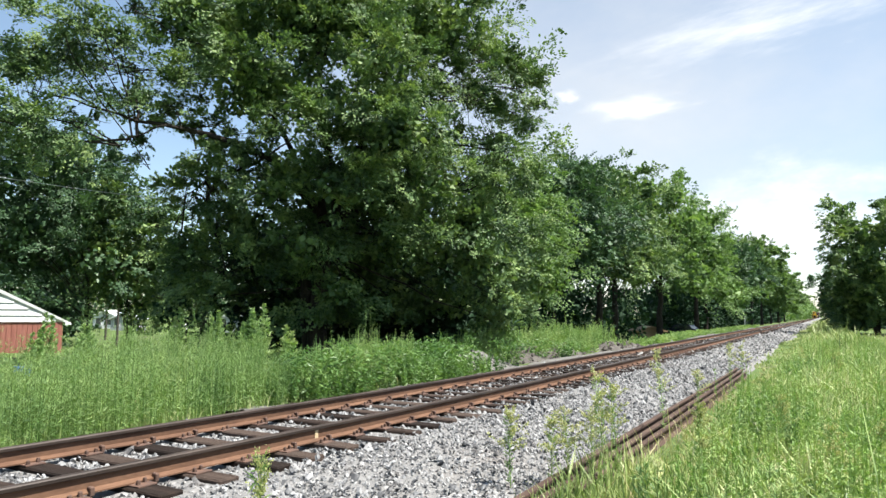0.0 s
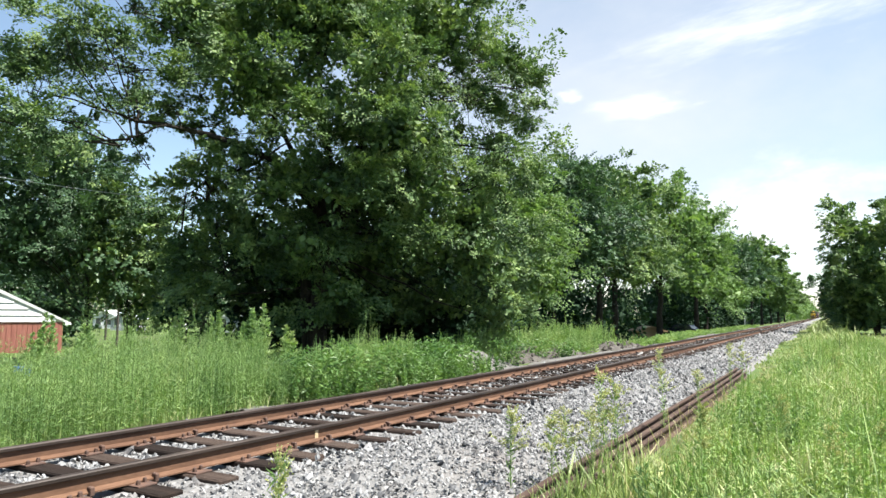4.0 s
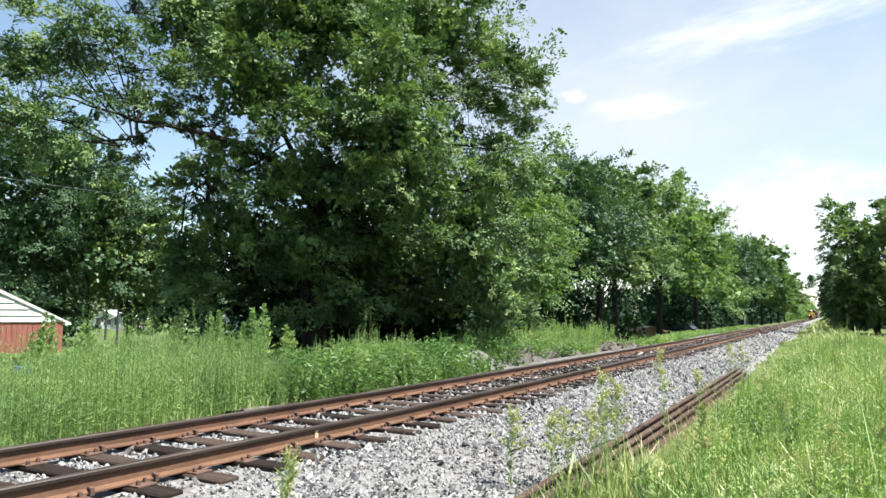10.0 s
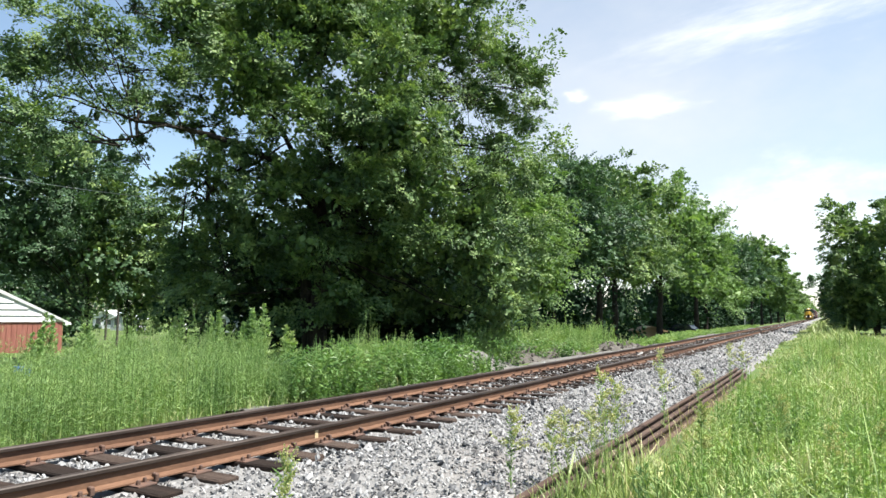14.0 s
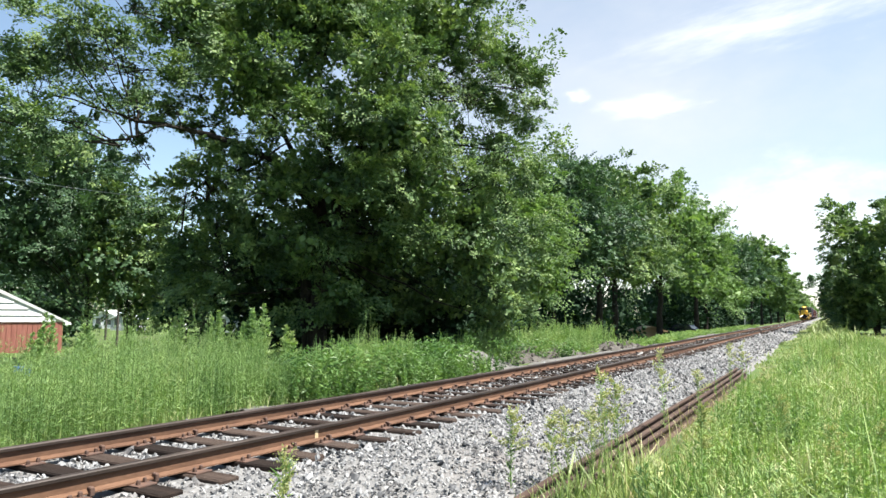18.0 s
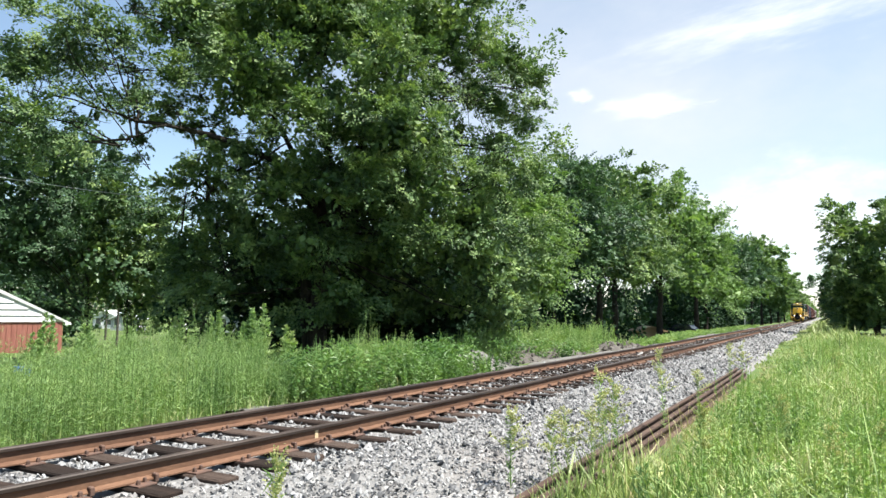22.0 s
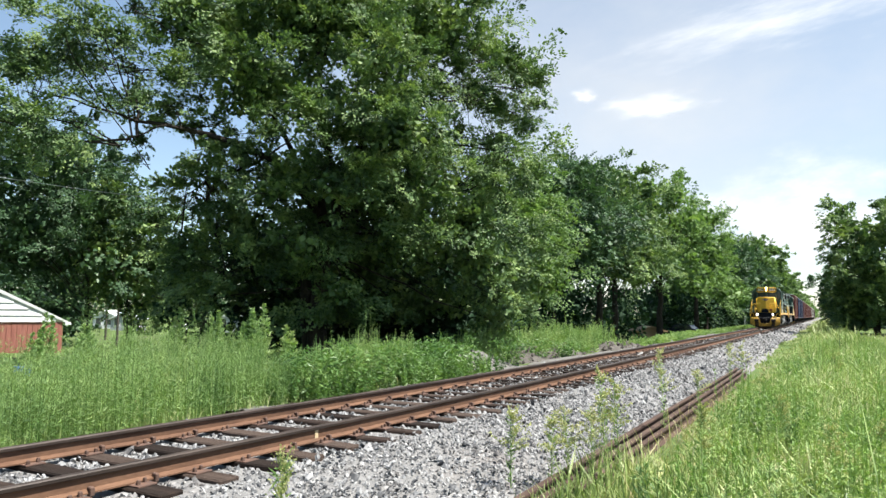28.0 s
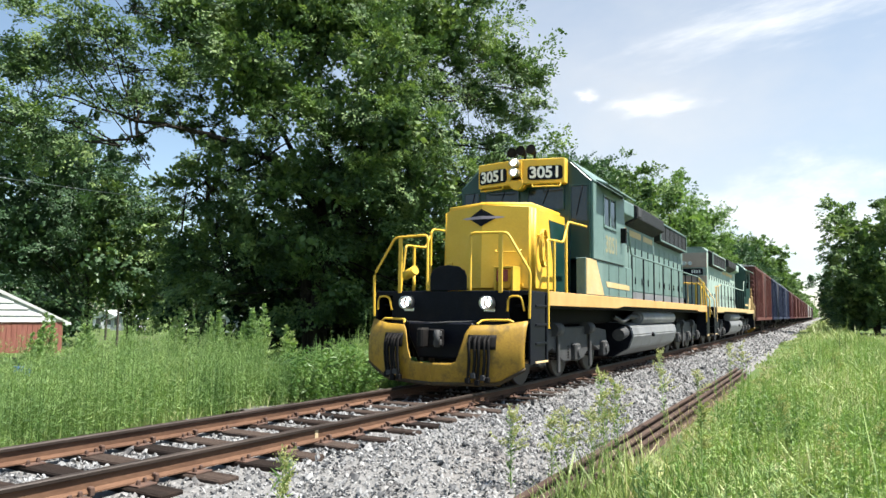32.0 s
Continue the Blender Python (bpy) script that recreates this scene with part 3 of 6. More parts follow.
# trees behind and beside the maple
tree("tree", "dark leafy tree with gaps of sky beside the maple", (-34.6, 24.0, -1.4), 4.6, 0.14, [(x - 1.6, y - 1.3, *rest) for x, y, *rest in lobes_of(12.8, 5.6, 15, 11, 0.5)], 260, 7, 34, 0.165, LEAF_DARK, core=6000, tuft_r=1.1)
tree("tree", "leafy tree beside the long bough of the maple", (-33.0, 25.2, -1.4), 4.2, 0.16, lobes_of(9.5, 3.2, 10, 12, 0.36), 120, 7, 30, 0.165, LEAF_MAPLE, core=2500, tuft_r=0.95)
tree("tree", "dark leafy tree behind the shed", (-59.5, 36.5, -1.5), 7.0, 0.24, lobes_of(13.0, 6.0, 14, 13, 0.2), 280, 6, 22, 0.27, LEAF_DARK, core=6000, tuft_r=1.2)
young_lobes = [
    (-0.1, -0.1, 5.9, 2.0, 1.9, 1.2, 2.5), (0.3, 1.3, 5.7, 1.3, 1.3, 0.9, 1.1), (-1.0, -0.5, 4.8, 1.6, 1.5, 0.8, 1.4),
    (-0.3, 1.1, 4.2, 1.7, 1.6, 0.7, 1.1),
]
tree("tree", "yellow-green young tree seen beneath the maple", (-34.8, 26.6, -1.4), 4.0, 0.14, young_lobes, 60, 6, 22, 0.19, LEAF_BRIGHT, tuft_r=0.7)
row = [
    ("tree with drooping light green branches in the trackside row", -14.8, 34.0, 10.6, 3.6, LEAF_BRIGHT, 13, 780, 0.22),
    ("round dark green tree in the row along the track", -15.0, 42.0, 12.0, 4.6, LEAF_DARK, 16, 780, 0.24),
    ("dense green tree in the row along the track", -14.5, 51.0, 13.6, 4.3, LEAF_MAPLE, 15, 640, 0.26),
    ("tall pale green tree in the row along the track", -16.0, 61.0, 14.8, 4.8, LEAF_MAPLE, 17, 700, 0.28),
    ("tall green tree in the row along the track", -14.6, 73.0, 16.3, 4.8, LEAF_BRIGHT, 16, 560, 0.30),
    ("yellow-green tree in the row along the track", -13.4, 88.0, 15.4, 4.8, LEAF_BRIGHT, 13, 460, 0.34),
    ("green tree in the row along the track", -14.4, 103.0, 13.6, 5.0, LEAF_BRIGHT, 13, 360, 0.40),
    ("tall dark green tree in the row along the track", -15.6, 124.0, 14.7, 6.0, LEAF_DARK, 15, 420, 0.46),
    ("tall dark green tree in the row along the track", -15.0, 146.0, 16.4, 6.0, LEAF_DARK, 15, 360, 0.52),
    ("green tree in the row along the track", -14.2, 172.0, 20.2, 6.0, LEAF_FAR, 12, 300, 0.6),
    ("green tree in the row along the track", -14.2, 200.0, 21.2, 6.5, LEAF_FAR, 12, 280, 0.66),
    ("green tree in the row along the track", -14.0, 232.0, 19.0, 7.0, LEAF_FAR, 12, 260, 0.75),
    ("green tree in the row along the track", -14.0, 270.0, 17.5, 7.5, LEAF_FAR, 12, 240, 0.85),
    ("green tree in the row along the track", -14.0, 315.0, 17.0, 8.0, LEAF_FAR, 12, 240, 0.95),
]
for n_, (lab, x, y, h, w, mt, nl, cl, lf) in enumerate(row):
    tree("tree", lab, (x, y, -0.75), h * 0.55, 0.2 + h * 0.008, lobes_of(h, w * 1.1, nl, 30 + n_, 0.38 if n_ == 0 else 0.5 if n_ < 4 else 0.4), int(cl * 0.30), 5, 24, lf * 0.80, mt, tuft_r=0.95 + lf * 1.2, group="trees along the track", far=y > 60, core=int(cl * 8))
right = [
    ("tree with large glossy compound leaves beside the mown strip", 4.5, 80.0, 12.9, 5.3, LEAF_MAPLE, 14, 620, 0.40),
    ("dark leafy tree beside the mown strip", 11.0, 82.0, 12.6, 5.0, LEAF_MAPLE, 13, 360, 0.42),
    ("dark leafy tree along the line", 3.3, 113.0, 9.4, 4.2, LEAF_DARK, 13, 320, 0.45),
    ("dark leafy tree along the line", 6.5, 130.0, 11.0, 5.0, LEAF_DARK, 12, 260, 0.55),
    ("dark leafy tree along the line", 8.0, 165.0, 11.0, 6.0, LEAF_DARK, 12, 240, 0.65),
    ("dark leafy tree along the line", 9.5, 210.0, 11.0, 7.0, LEAF_FAR, 12, 220, 0.8),
]
for n_, (lab, x, y, h, w, mt, nl, cl, lf) in enumerate(right):
    tree("tree", lab, (x, y, 0.0), h * 0.5, 0.2 + h * 0.008, lobes_of(h, w, nl, 70 + n_, 0.14), int(cl * 0.42), 7, 22, lf * 0.62, mt, droop=0.9, core=cl * 10, tuft_r=0.75 + lf * 0.8, group="trees beside the verge", far=y > 60)


def woods(name, label, spots, leaf, per, material):
    """A far wood: crowns of leaf clumps with an uneven top, one object."""
    ps, ax = [], []
    for x, y, h, w in spots:
        n = per
        d = norm(rng.normal(0, 1, (n, 3)))
        p = np.array([x, y, h * 0.52]) + d * np.array([w, w, h * 0.5]) * (rng.uniform(0.5, 1.05, n) ** 0.5)[:, None]
        p[:, 2] = np.abs(p[:, 2]) - 1.3
        ps.append(p)
        ax.append(d)
    v, f = leaves(np.concatenate(ps), np.concatenate(ax), leaf, 0.8, 0.1)
    tagged(new(name, quick_mesh(name, v, f, material)), label, "woods", kind="stuff")


rw = random.Random(5)
woods("far_woods", "far green woods along both sides of the line", [(-15 - rw.random() * 6, y, 15 + rw.random() * 4, 9) for y in range(360, 1300, 22)] + [(11 + rw.random() * 6, y, 10 + rw.random() * 3, 9) for y in range(250, 1300, 24)] + [(x, 1320 + rw.random() * 60, 16 + rw.random() * 5, 16) for x in range(-220, 200, 14)], 1.6, 260, LEAF_FAR)
woods("far_woods", "far belt of trees behind the houses", [(-112 - rw.random() * 30 - 0.6 * i, -20 + i * 3.6, 11 + rw.random() * 5, 7) for i in range(60)], 0.9, 420, LEAF_DARK)
# leaf clumps added behind the trunks, the shade painted into their colour
woods("undergrowth", "undergrowth beneath the trees along the track, shade put into its dark leaf colour", [(-15.6 - rw.random() * 3, 29 + i * 3.0, 4.0 + rw.random() * 2.0, 2.6) for i in range(38) if not 63 < 29 + i * 3.0 < 84] + [(7.2 + rw.random() * 7, 80 + i * 3.6, 4 + rw.random() * 2, 3.2) for i in range(26)] + [(-21.5 - rw.random() * 4, 28 + i * 3.2, 6.0 + rw.random() * 2.5, 3.4) for i in range(40)] + [(-30.5 + i * 0.9 - rw.random() * 2, 30 + i * 0.55 + rw.random() * 3, 6.5 + rw.random() * 3, 3.2) for i in range(6, 12)] + [(-20.0 - rw.random() * 3, 21.5 + i * 0.9, 5.0 + rw.random() * 2.5, 2.6) for i in range(11)] + [(-20.0 + i * 0.55 - rw.random(), 27.5 + rw.random() * 3.5, 4.6 + rw.random() * 1.6, 2.4) for i in range(13)], 0.42, 380, LEAF_SHADE)

# the same shade-coloured leaves close the gaps between farther trunks
woods("undergrowth", "undergrowth between the farther trees, shade put into its dark leaf colour", [(-16.8 - rw.random() * 3.5, 84 + i * 4.6, 5.5 + rw.random() * 2.5, 3.8) for i in range(52)], 0.8, 200, LEAF_SHADE)


# ---- grass and weeds ----
def blades(name, label, x, y, h, w, lean, material, category="grass", z=None):
    """Curved blades of grass: two quads and a tip each."""
    n = len(x)
    z = ground_z(x, y) if z is None else z
    a = rng.uniform(0, 6.283, n)
    dirv = np.stack([np.cos(a), np.sin(a), np.zeros(n)], -1)
    b = rng.uniform(0, 6.283, n)
    sidev = np.stack([np.cos(b), np.sin(b), np.zeros(n)], -1) * (w * 0.5)[:, None]
    c = np.stack([x, y, z - 0.02], -1)
    mid = c + dirv * (h * lean * 0.28)[:, None] + np.array([0, 0, 1.0]) * (h * 0.55)[:, None]
    tip = c + dirv * (h * lean)[:, None] + np.array([0, 0, 1.0]) * (h * np.sqrt(np.clip(1 - (lean * 0.8) ** 2, 0.1, 1)))[:, None]
    v = np.stack([c - sidev, c + sidev, mid + sidev * 0.8, mid - sidev * 0.8, tip + sidev * 0.12, tip - sidev * 0.12], 1).reshape(-1, 3)
    i = (np.arange(n) * 6)[:, None]
    f = np.concatenate([i + np.array([[0, 1, 2, 3]]), i + np.array([[3, 2, 4, 5]])])
    return tagged(new(name, quick_mesh(name, v, f, material)), label, category, kind="stuff")


def patchy(n, x0, x1, y0, y1, seed):
    """Points with denser and thinner patches."""
    r = np.random.default_rng(seed)
    x, y = r.uniform(x0, x1, n), r.uniform(y0, y1, n)
    keep = r.random(n) < 0.55 + 0.45 * np.sin(x * 2.3 + seed) * np.sin(y * 1.7 + x * 0.6)
    return x[keep], y[keep]


def grass_patch(n, x0, x1, y0, y1, h, w, seed, label="tall fresh green grass with dry blades on the verge"):
    x, y = patchy(n, x0, x1, y0, y1, seed)
    hh = h * rng.lognormal(0, 0.33, len(x)) * (0.8 + 0.3 * np.sin(x * 0.8 + 1) * np.sin(y * 0.5) + 0.35 * np.sin(x * 3.1 + y * 0.7) * np.sin(y * 2.3 - x))
    edge = np.where(x < -6, 1.0, np.where(y < 7.8, 1.0, np.clip((x + 2.0) / 1.5, 0.22, 1)))
    blades("grass", label, x, y, hh * edge, np.full(len(x), w), rng.uniform(0.05, 0.75, len(x)), GRASS)


grass_patch(54000, -1.76, 3.0, 5.0, 13.0, 0.38, 0.017, 1)
grass_patch(2200, -2.14, -1.74, 4.6, 7.8, 0.36, 0.014, 6)
grass_patch(36000, -1.72, 5.0, 13.0, 26.0, 0.44, 0.022, 2)
grass_patch(24000, -2.35, 8.0, 26.0, 58.0, 0.50, 0.04, 3)
grass_patch(14000, -2.5, 2.2, 58.0, 160.0, 0.6, 0.08, 4)
grass_patch(8000, -3.0, 3.0, 160.0, 420.0, 0.6, 0.2, 5)


def weeds(name, label, n, x0, x1, y0, y1, h, material, leaf=0.10, per=26, seed=0, spread=1.0, wid=0.22, category="weeds"):
    """Tall leafy stems: narrow leaves all the way up, closer towards the tip."""
    x, y = patchy(n, x0, x1, y0, y1, seed)
    n = len(x)
    hh = h * rng.lognormal(0, 0.15, n) * (0.9 + 0.14 * np.sin(x * 1.1) * np.sin(y * 0.8 + 2))
    # shorter and thinner growth in front of the shed
    hh = hh * np.where((x < -10.5) & (-x > 1.45 * y), 0.84, 1.0)
    # lower growth towards the shade of the maple
    hh = hh * np.where((x < -10.5) & (-x < 0.92 * y) & (y < 21), 0.62, 1.0)
    z = ground_z(x, y)
    lean = rng.normal(0, 0.035, (n, 2))
    t = rng.beta(1.5, 1.0, (n, per))
    ang = rng.uniform(0, 6.283, (n, per))
    L = leaf * (1.25 - 0.75 * t) * spread
    out = np.stack([np.cos(ang), np.sin(ang), 0.2 + 0.8 * t], -1)
    c = np.stack([x[:, None] + lean[:, :1] * hh[:, None] * t + np.cos(ang) * L * 0.4, y[:, None] + lean[:, 1:] * hh[:, None] * t + np.sin(ang) * L * 0.4, z[:, None] + hh[:, None] * t], -1)
    v, f = leaves(c.reshape(-1, 3), out.reshape(-1, 3), 1.0, wid, 0.05, 0.45)
    vv = v.reshape(-1, 4, 3)
    cc = c.reshape(-1, 1, 3)
    vv = cc + (vv - cc) * (L.reshape(-1, 1, 1) * 1.25)
    s = 0.006
    st = np.stack([np.stack([x - s, y, z], -1), np.stack([x + s, y, z], -1), np.stack([x + lean[:, 0] * hh + s * 0.3, y + lean[:, 1] * hh, z + hh], -1), np.stack([x + lean[:, 0] * hh - s * 0.3, y + lean[:, 1] * hh, z + hh], -1)], 1)
    allv = np.concatenate([vv.reshape(-1, 3), st.reshape(-1, 3)])
    ff_ = np.arange(len(allv)).reshape(-1, 4)
    tagged(new(name, quick_mesh(name, allv, ff_, material)), label, category, kind="stuff")


weeds("weeds", "tall feathery green weeds beyond the track", 3300, -11.2, -8.8, 2.0, 15.0, 1.22, WEED, 0.082, 44, 21, 1.0, 0.13)
weeds("weeds", "tall feathery green weeds beyond the track", 2500, -16.0, -11.0, 2.5, 20.0, 1.72, WEED, 0.11, 34, 22, 1.0, 0.13)
weeds("weeds", "tall feathery green weeds beyond the track", 1500, -26.0, -16.0, 5.0, 20.0, 1.9, WEED, 0.16, 24, 23, 1.0, 0.18)
grass_patch(2200, -9.9, -8.8, 2.0, 15.0, 0.26, 0.012, 24, "green grass at the foot of the weeds")
weeds("weeds", "low weeds on the far bank of the track", 900, -13.5, -9.9, 20.0, 46.0, 0.6, WEED, 0.17, 22, 25)
weeds("weeds", "low weeds on the far bank of the track", 1400, -12.0, -8.8, 46.0, 120.0, 0.5, WEED, 0.3, 16, 26)

SEEDY = leafy("pale_seed_stalks", [(0.13, 0.23, 0.055), (0.21, 0.31, 0.09), (0.33, 0.39, 0.17)], rough=0.7)
weeds("weeds", "pale seeding stalks among the verge grass", 1500, -1.2, 2.8, 5.6, 15.0, 0.82, SEEDY, 0.056, 34, 41, 1.0, 0.3)
weeds("weeds", "pale seeding stalks among the verge grass", 1100, -0.9, 6.0, 15.0, 40.0, 0.9, SEEDY, 0.09, 24, 42, 1.0, 0.3)


# ---- the train ----
def box(x0, x1, y0, y1, z0, z1, bevel=0.01, seg=1):
    bm = bmesh.new()
    bmesh.ops.create_cube(bm, size=1)
    for v in bm.verts:
        v.co = Vector((x0 + (v.co.x + 0.5) * (x1 - x0), y0 + (v.co.y + 0.5) * (y1 - y0), z0 + (v.co.z + 0.5) * (z1 - z0)))
    if bevel:
        bmesh.ops.bevel(bm, geom=bm.edges[:], offset=bevel, segments=seg, affect="EDGES")
    return bm


def prism(points, axis, a, b, bevel=0.0, seg=1):
    """A profile extruded along an axis: 'y' takes (x, z) points, 'x' takes (y, z), 'z' takes (x, y)."""
    def place(p, d):
        return {"y": (p[0], d, p[1]), "x": (d, p[0], p[1]), "z": (p[0], p[1], d)}[axis]
    bm = bmesh.new()
    lo = [bm.verts.new(place(p, a)) for p in points]
    hi = [bm.verts.new(place(p, b)) for p in points]
    n = len(points)
    bm.faces.new(lo)
    bm.faces.new(hi[::-1])
    for i in range(n):
        bm.faces.new((lo[i], hi[i], hi[(i + 1) % n], lo[(i + 1) % n]))
    bmesh.ops.recalc_face_normals(bm, faces=bm.faces[:])
    if bevel:
        bmesh.ops.bevel(bm, geom=bm.edges[:], offset=bevel, segments=seg, affect="EDGES")
    return bm


def rod(p0, p1, r, n=10, r2=None):
    bm = bmesh.new()
    d = Vector(p1) - Vector(p0)
    m = Matrix.Translation((Vector(p0) + Vector(p1)) / 2) @ d.to_track_quat("Z", "Y").to_matrix().to_4x4()
    bmesh.ops.create_cone(bm, cap_ends=True, segments=n, radius1=r, radius2=r if r2 is None else r2, depth=d.length, matrix=m)
    for f in bm.faces:
        f.smooth = len(f.verts) == 4
    return bm


def pipe(points, r, sides=8):
    """A bent round bar through points."""
    pts = [np.array(points[0], float)]
    for a, b, c in zip(points, points[1:], points[2:]):
        a, b, c = (np.array(v, float) for v in (a, b, c))
        e = min(0.07, np.linalg.norm(b - a) * 0.3, np.linalg.norm(c - b) * 0.3)
        p, q_ = b + (a - b) / np.linalg.norm(a - b) * e, b + (c - b) / np.linalg.norm(c - b) * e
        pts += [p, 0.25 * p + 0.5 * b + 0.25 * q_, q_]
    pts.append(np.array(points[-1], float))
    v, f = tube(pts, np.full(len(pts), r), sides)
    bm = bmesh.new()
    vs = [bm.verts.new(p) for p in v]
    for q_ in f:
        bm.faces.new([vs[i] for i in q_]).smooth = True
    return bm


def merge(*bms):
    me = bpy.data.meshes.new("tmp")
    out = bmesh.new()
    for b in bms:
        b.to_mesh(me)
        b.free()
        out.from_mesh(me)
    bpy.data.meshes.remove(me)
    return out


def lettering(name, text, size, m, material, parent, bold=0.0, depth=0.004, label=""):
    cu = bpy.data.curves.new(name, "FONT")
    cu.body, cu.size, cu.align_x, cu.align_y, cu.extrude, cu.offset = text, size, "CENTER", "CENTER", depth, bold
    tmp = new(name, cu)
    me = bpy.data.meshes.new_from_object(tmp.evaluated_get(bpy.context.evaluated_depsgraph_get()))
    bpy.data.objects.remove(tmp)
    me.materials.clear()
    me.materials.append(material)
    ob = under(name, me, parent, label)
    ob.matrix_basis = m
    return ob


YELLOW = surface("yellow_paint", [(0.584, 0.347, 0.0222), (0.672, 0.415, 0.0309), (0.708, 0.465, 0.068)], scale=1.1, fine=30, rough=0.55, bump=0.05, stain=(0.354, 0.203, 0.0495), stain_scale=1.6, stain_amount=0.35)
SILLYEL = surface("pale_yellow_paint_sill", [(0.472, 0.256, 0.0749), (0.572, 0.327, 0.112), (0.623, 0.388, 0.165)], scale=1.6, fine=30, rough=0.6, bump=0.05, stain=(0.438, 0.264, 0.0896), stain_scale=1.8, stain_amount=0.5)
PLOWYEL = surface("dirty_yellow_plow", [(0.173, 0.096, 0.00796), (0.305, 0.176, 0.0113), (0.398, 0.246, 0.0199)], scale=1.6, fine=34, rough=0.6, bump=0.15, stain=(0.0298, 0.0185, 0.00995), stain_scale=1.7, stain_amount=0.95)
PLOWDIRT = surface("scraped_dirty_steel", [(0.0156, 0.0109, 0.0078), (0.0468, 0.0312, 0.0156), (0.125, 0.078, 0.0234)], scale=4, fine=40, rough=0.8, bump=0.25)
CREAM = surface("faded_cream_paint", [(0.457, 0.311, 0.122), (0.562, 0.393, 0.176), (0.615, 0.467, 0.264)], scale=2, fine=30, rough=0.55, bump=0.05, stain=(0.439, 0.369, 0.264), stain_scale=2.2, stain_amount=0.5)
GREEN = surface("green_paint", [(0.00468, 0.0265, 0.0218), (0.0078, 0.039, 0.0328), (0.014, 0.0546, 0.0468)], scale=1.2, fine=26, rough=0.38, bump=0.05, stain=(0.0234, 0.0663, 0.0585), stain_scale=1.3, stain_amount=0.5)
TEAL = surface("faded_teal_paint", [(0.0742, 0.131, 0.117), (0.119, 0.187, 0.168), (0.185, 0.254, 0.225)], scale=1.0, fine=24, rough=0.5, bump=0.06, stain=(0.0658, 0.101, 0.0963), stain_scale=1.9, stain_amount=0.6, stretch=(1, 1, 0.5))
SAGE = surface("chalky_green_paint", [(0.203, 0.294, 0.254), (0.294, 0.385, 0.334), (0.385, 0.467, 0.406)], scale=1.0, fine=24, rough=0.65, bump=0.06, stain=(0.122, 0.152, 0.131), stain_scale=1.7, stain_amount=0.55, stretch=(1, 1, 0.5))
TAN = surface("faded_tan_paint", [(0.351, 0.264, 0.215), (0.449, 0.351, 0.293), (0.508, 0.419, 0.351)], scale=1.4, fine=24, rough=0.7, bump=0.06)
NAVY = surface("black_paint", [(0.0025, 0.003, 0.005), (0.005, 0.006, 0.010), (0.010, 0.011, 0.016)], scale=2.2, fine=30, rough=0.45, bump=0.08, stain=(0.02, 0.016, 0.013), stain_scale=1.8, stain_amount=0.5, spec=0.1)
SILVER = surface("grey_tank_paint", [(0.116, 0.12, 0.122), (0.17, 0.174, 0.176), (0.233, 0.235, 0.235)], scale=1.5, fine=30, rough=0.55, bump=0.08, stain=(0.0897, 0.0807, 0.0762), stain_scale=1.3, stain_amount=0.7)
TRUCKGREY = surface("dusty_grey_steel", [(0.0172, 0.0172, 0.0179), (0.0351, 0.0359, 0.0367), (0.0624, 0.0624, 0.0624)], scale=3, fine=30, rough=0.75, bump=0.2, stain=(0.039, 0.0328, 0.0281), stain_scale=2.4, stain_amount=0.8)
BLACKSTEEL = surface("oily_black_steel", [(0.005, 0.005, 0.005), (0.011, 0.010, 0.010), (0.022, 0.020, 0.018)], scale=4, fine=40, spec=0.1, rough=0.7, bump=0.15)
WHEELSTEEL = surface("wheel_steel", [(0.039, 0.0328, 0.0296), (0.078, 0.0663, 0.0585)], scale=6, fine=40, rough=0.6, metal=0.5, bump=0.1)
GRILLE = surface("dark_grille", [(0.00312, 0.0039, 0.00468), (0.00936, 0.0101, 0.0117)], scale=4, fine=60, rough=0.7, bump=0.5, stretch=(1, 1, 6))
# opaque glass; the unlit space behind it is put into the dark colour
PANE = surface("dark_opaque_glass", [(0.012, 0.016, 0.018), (0.03, 0.037, 0.04)], scale=1.5, fine=12, rough=0.1, bump=0.0, spec=0.6, rough_var=0.04)
WHITEPAINT = surface("white_paint", [(0.72, 0.72, 0.70), (0.82, 0.82, 0.80)], scale=8, fine=40, rough=0.6)
FADED = surface("worn_figures", [(0.173, 0.18, 0.108), (0.259, 0.245, 0.144), (0.317, 0.288, 0.173)], scale=5, fine=40, rough=0.7, bump=0.02)
LILAC = surface("greyed_lilac_paint", [(0.351, 0.283, 0.331), (0.449, 0.37, 0.41)], scale=6, fine=30, rough=0.6)
REDPLATE = surface("red_plate", [(0.328, 0.0546, 0.0382), (0.437, 0.0874, 0.0546)], scale=6, fine=30, rough=0.6)
LAMP = glow("lit_headlamp", (1.0, 0.74, 0.46), 150.0)
DITCH = glow("lit_ditch_lamp", (1.0, 0.86, 0.74), 70.0)
CHROME = surface("lamp_rim", [(0.5, 0.5, 0.48), (0.62, 0.62, 0.6)], scale=8, rough=0.3, metal=0.9, bump=0)


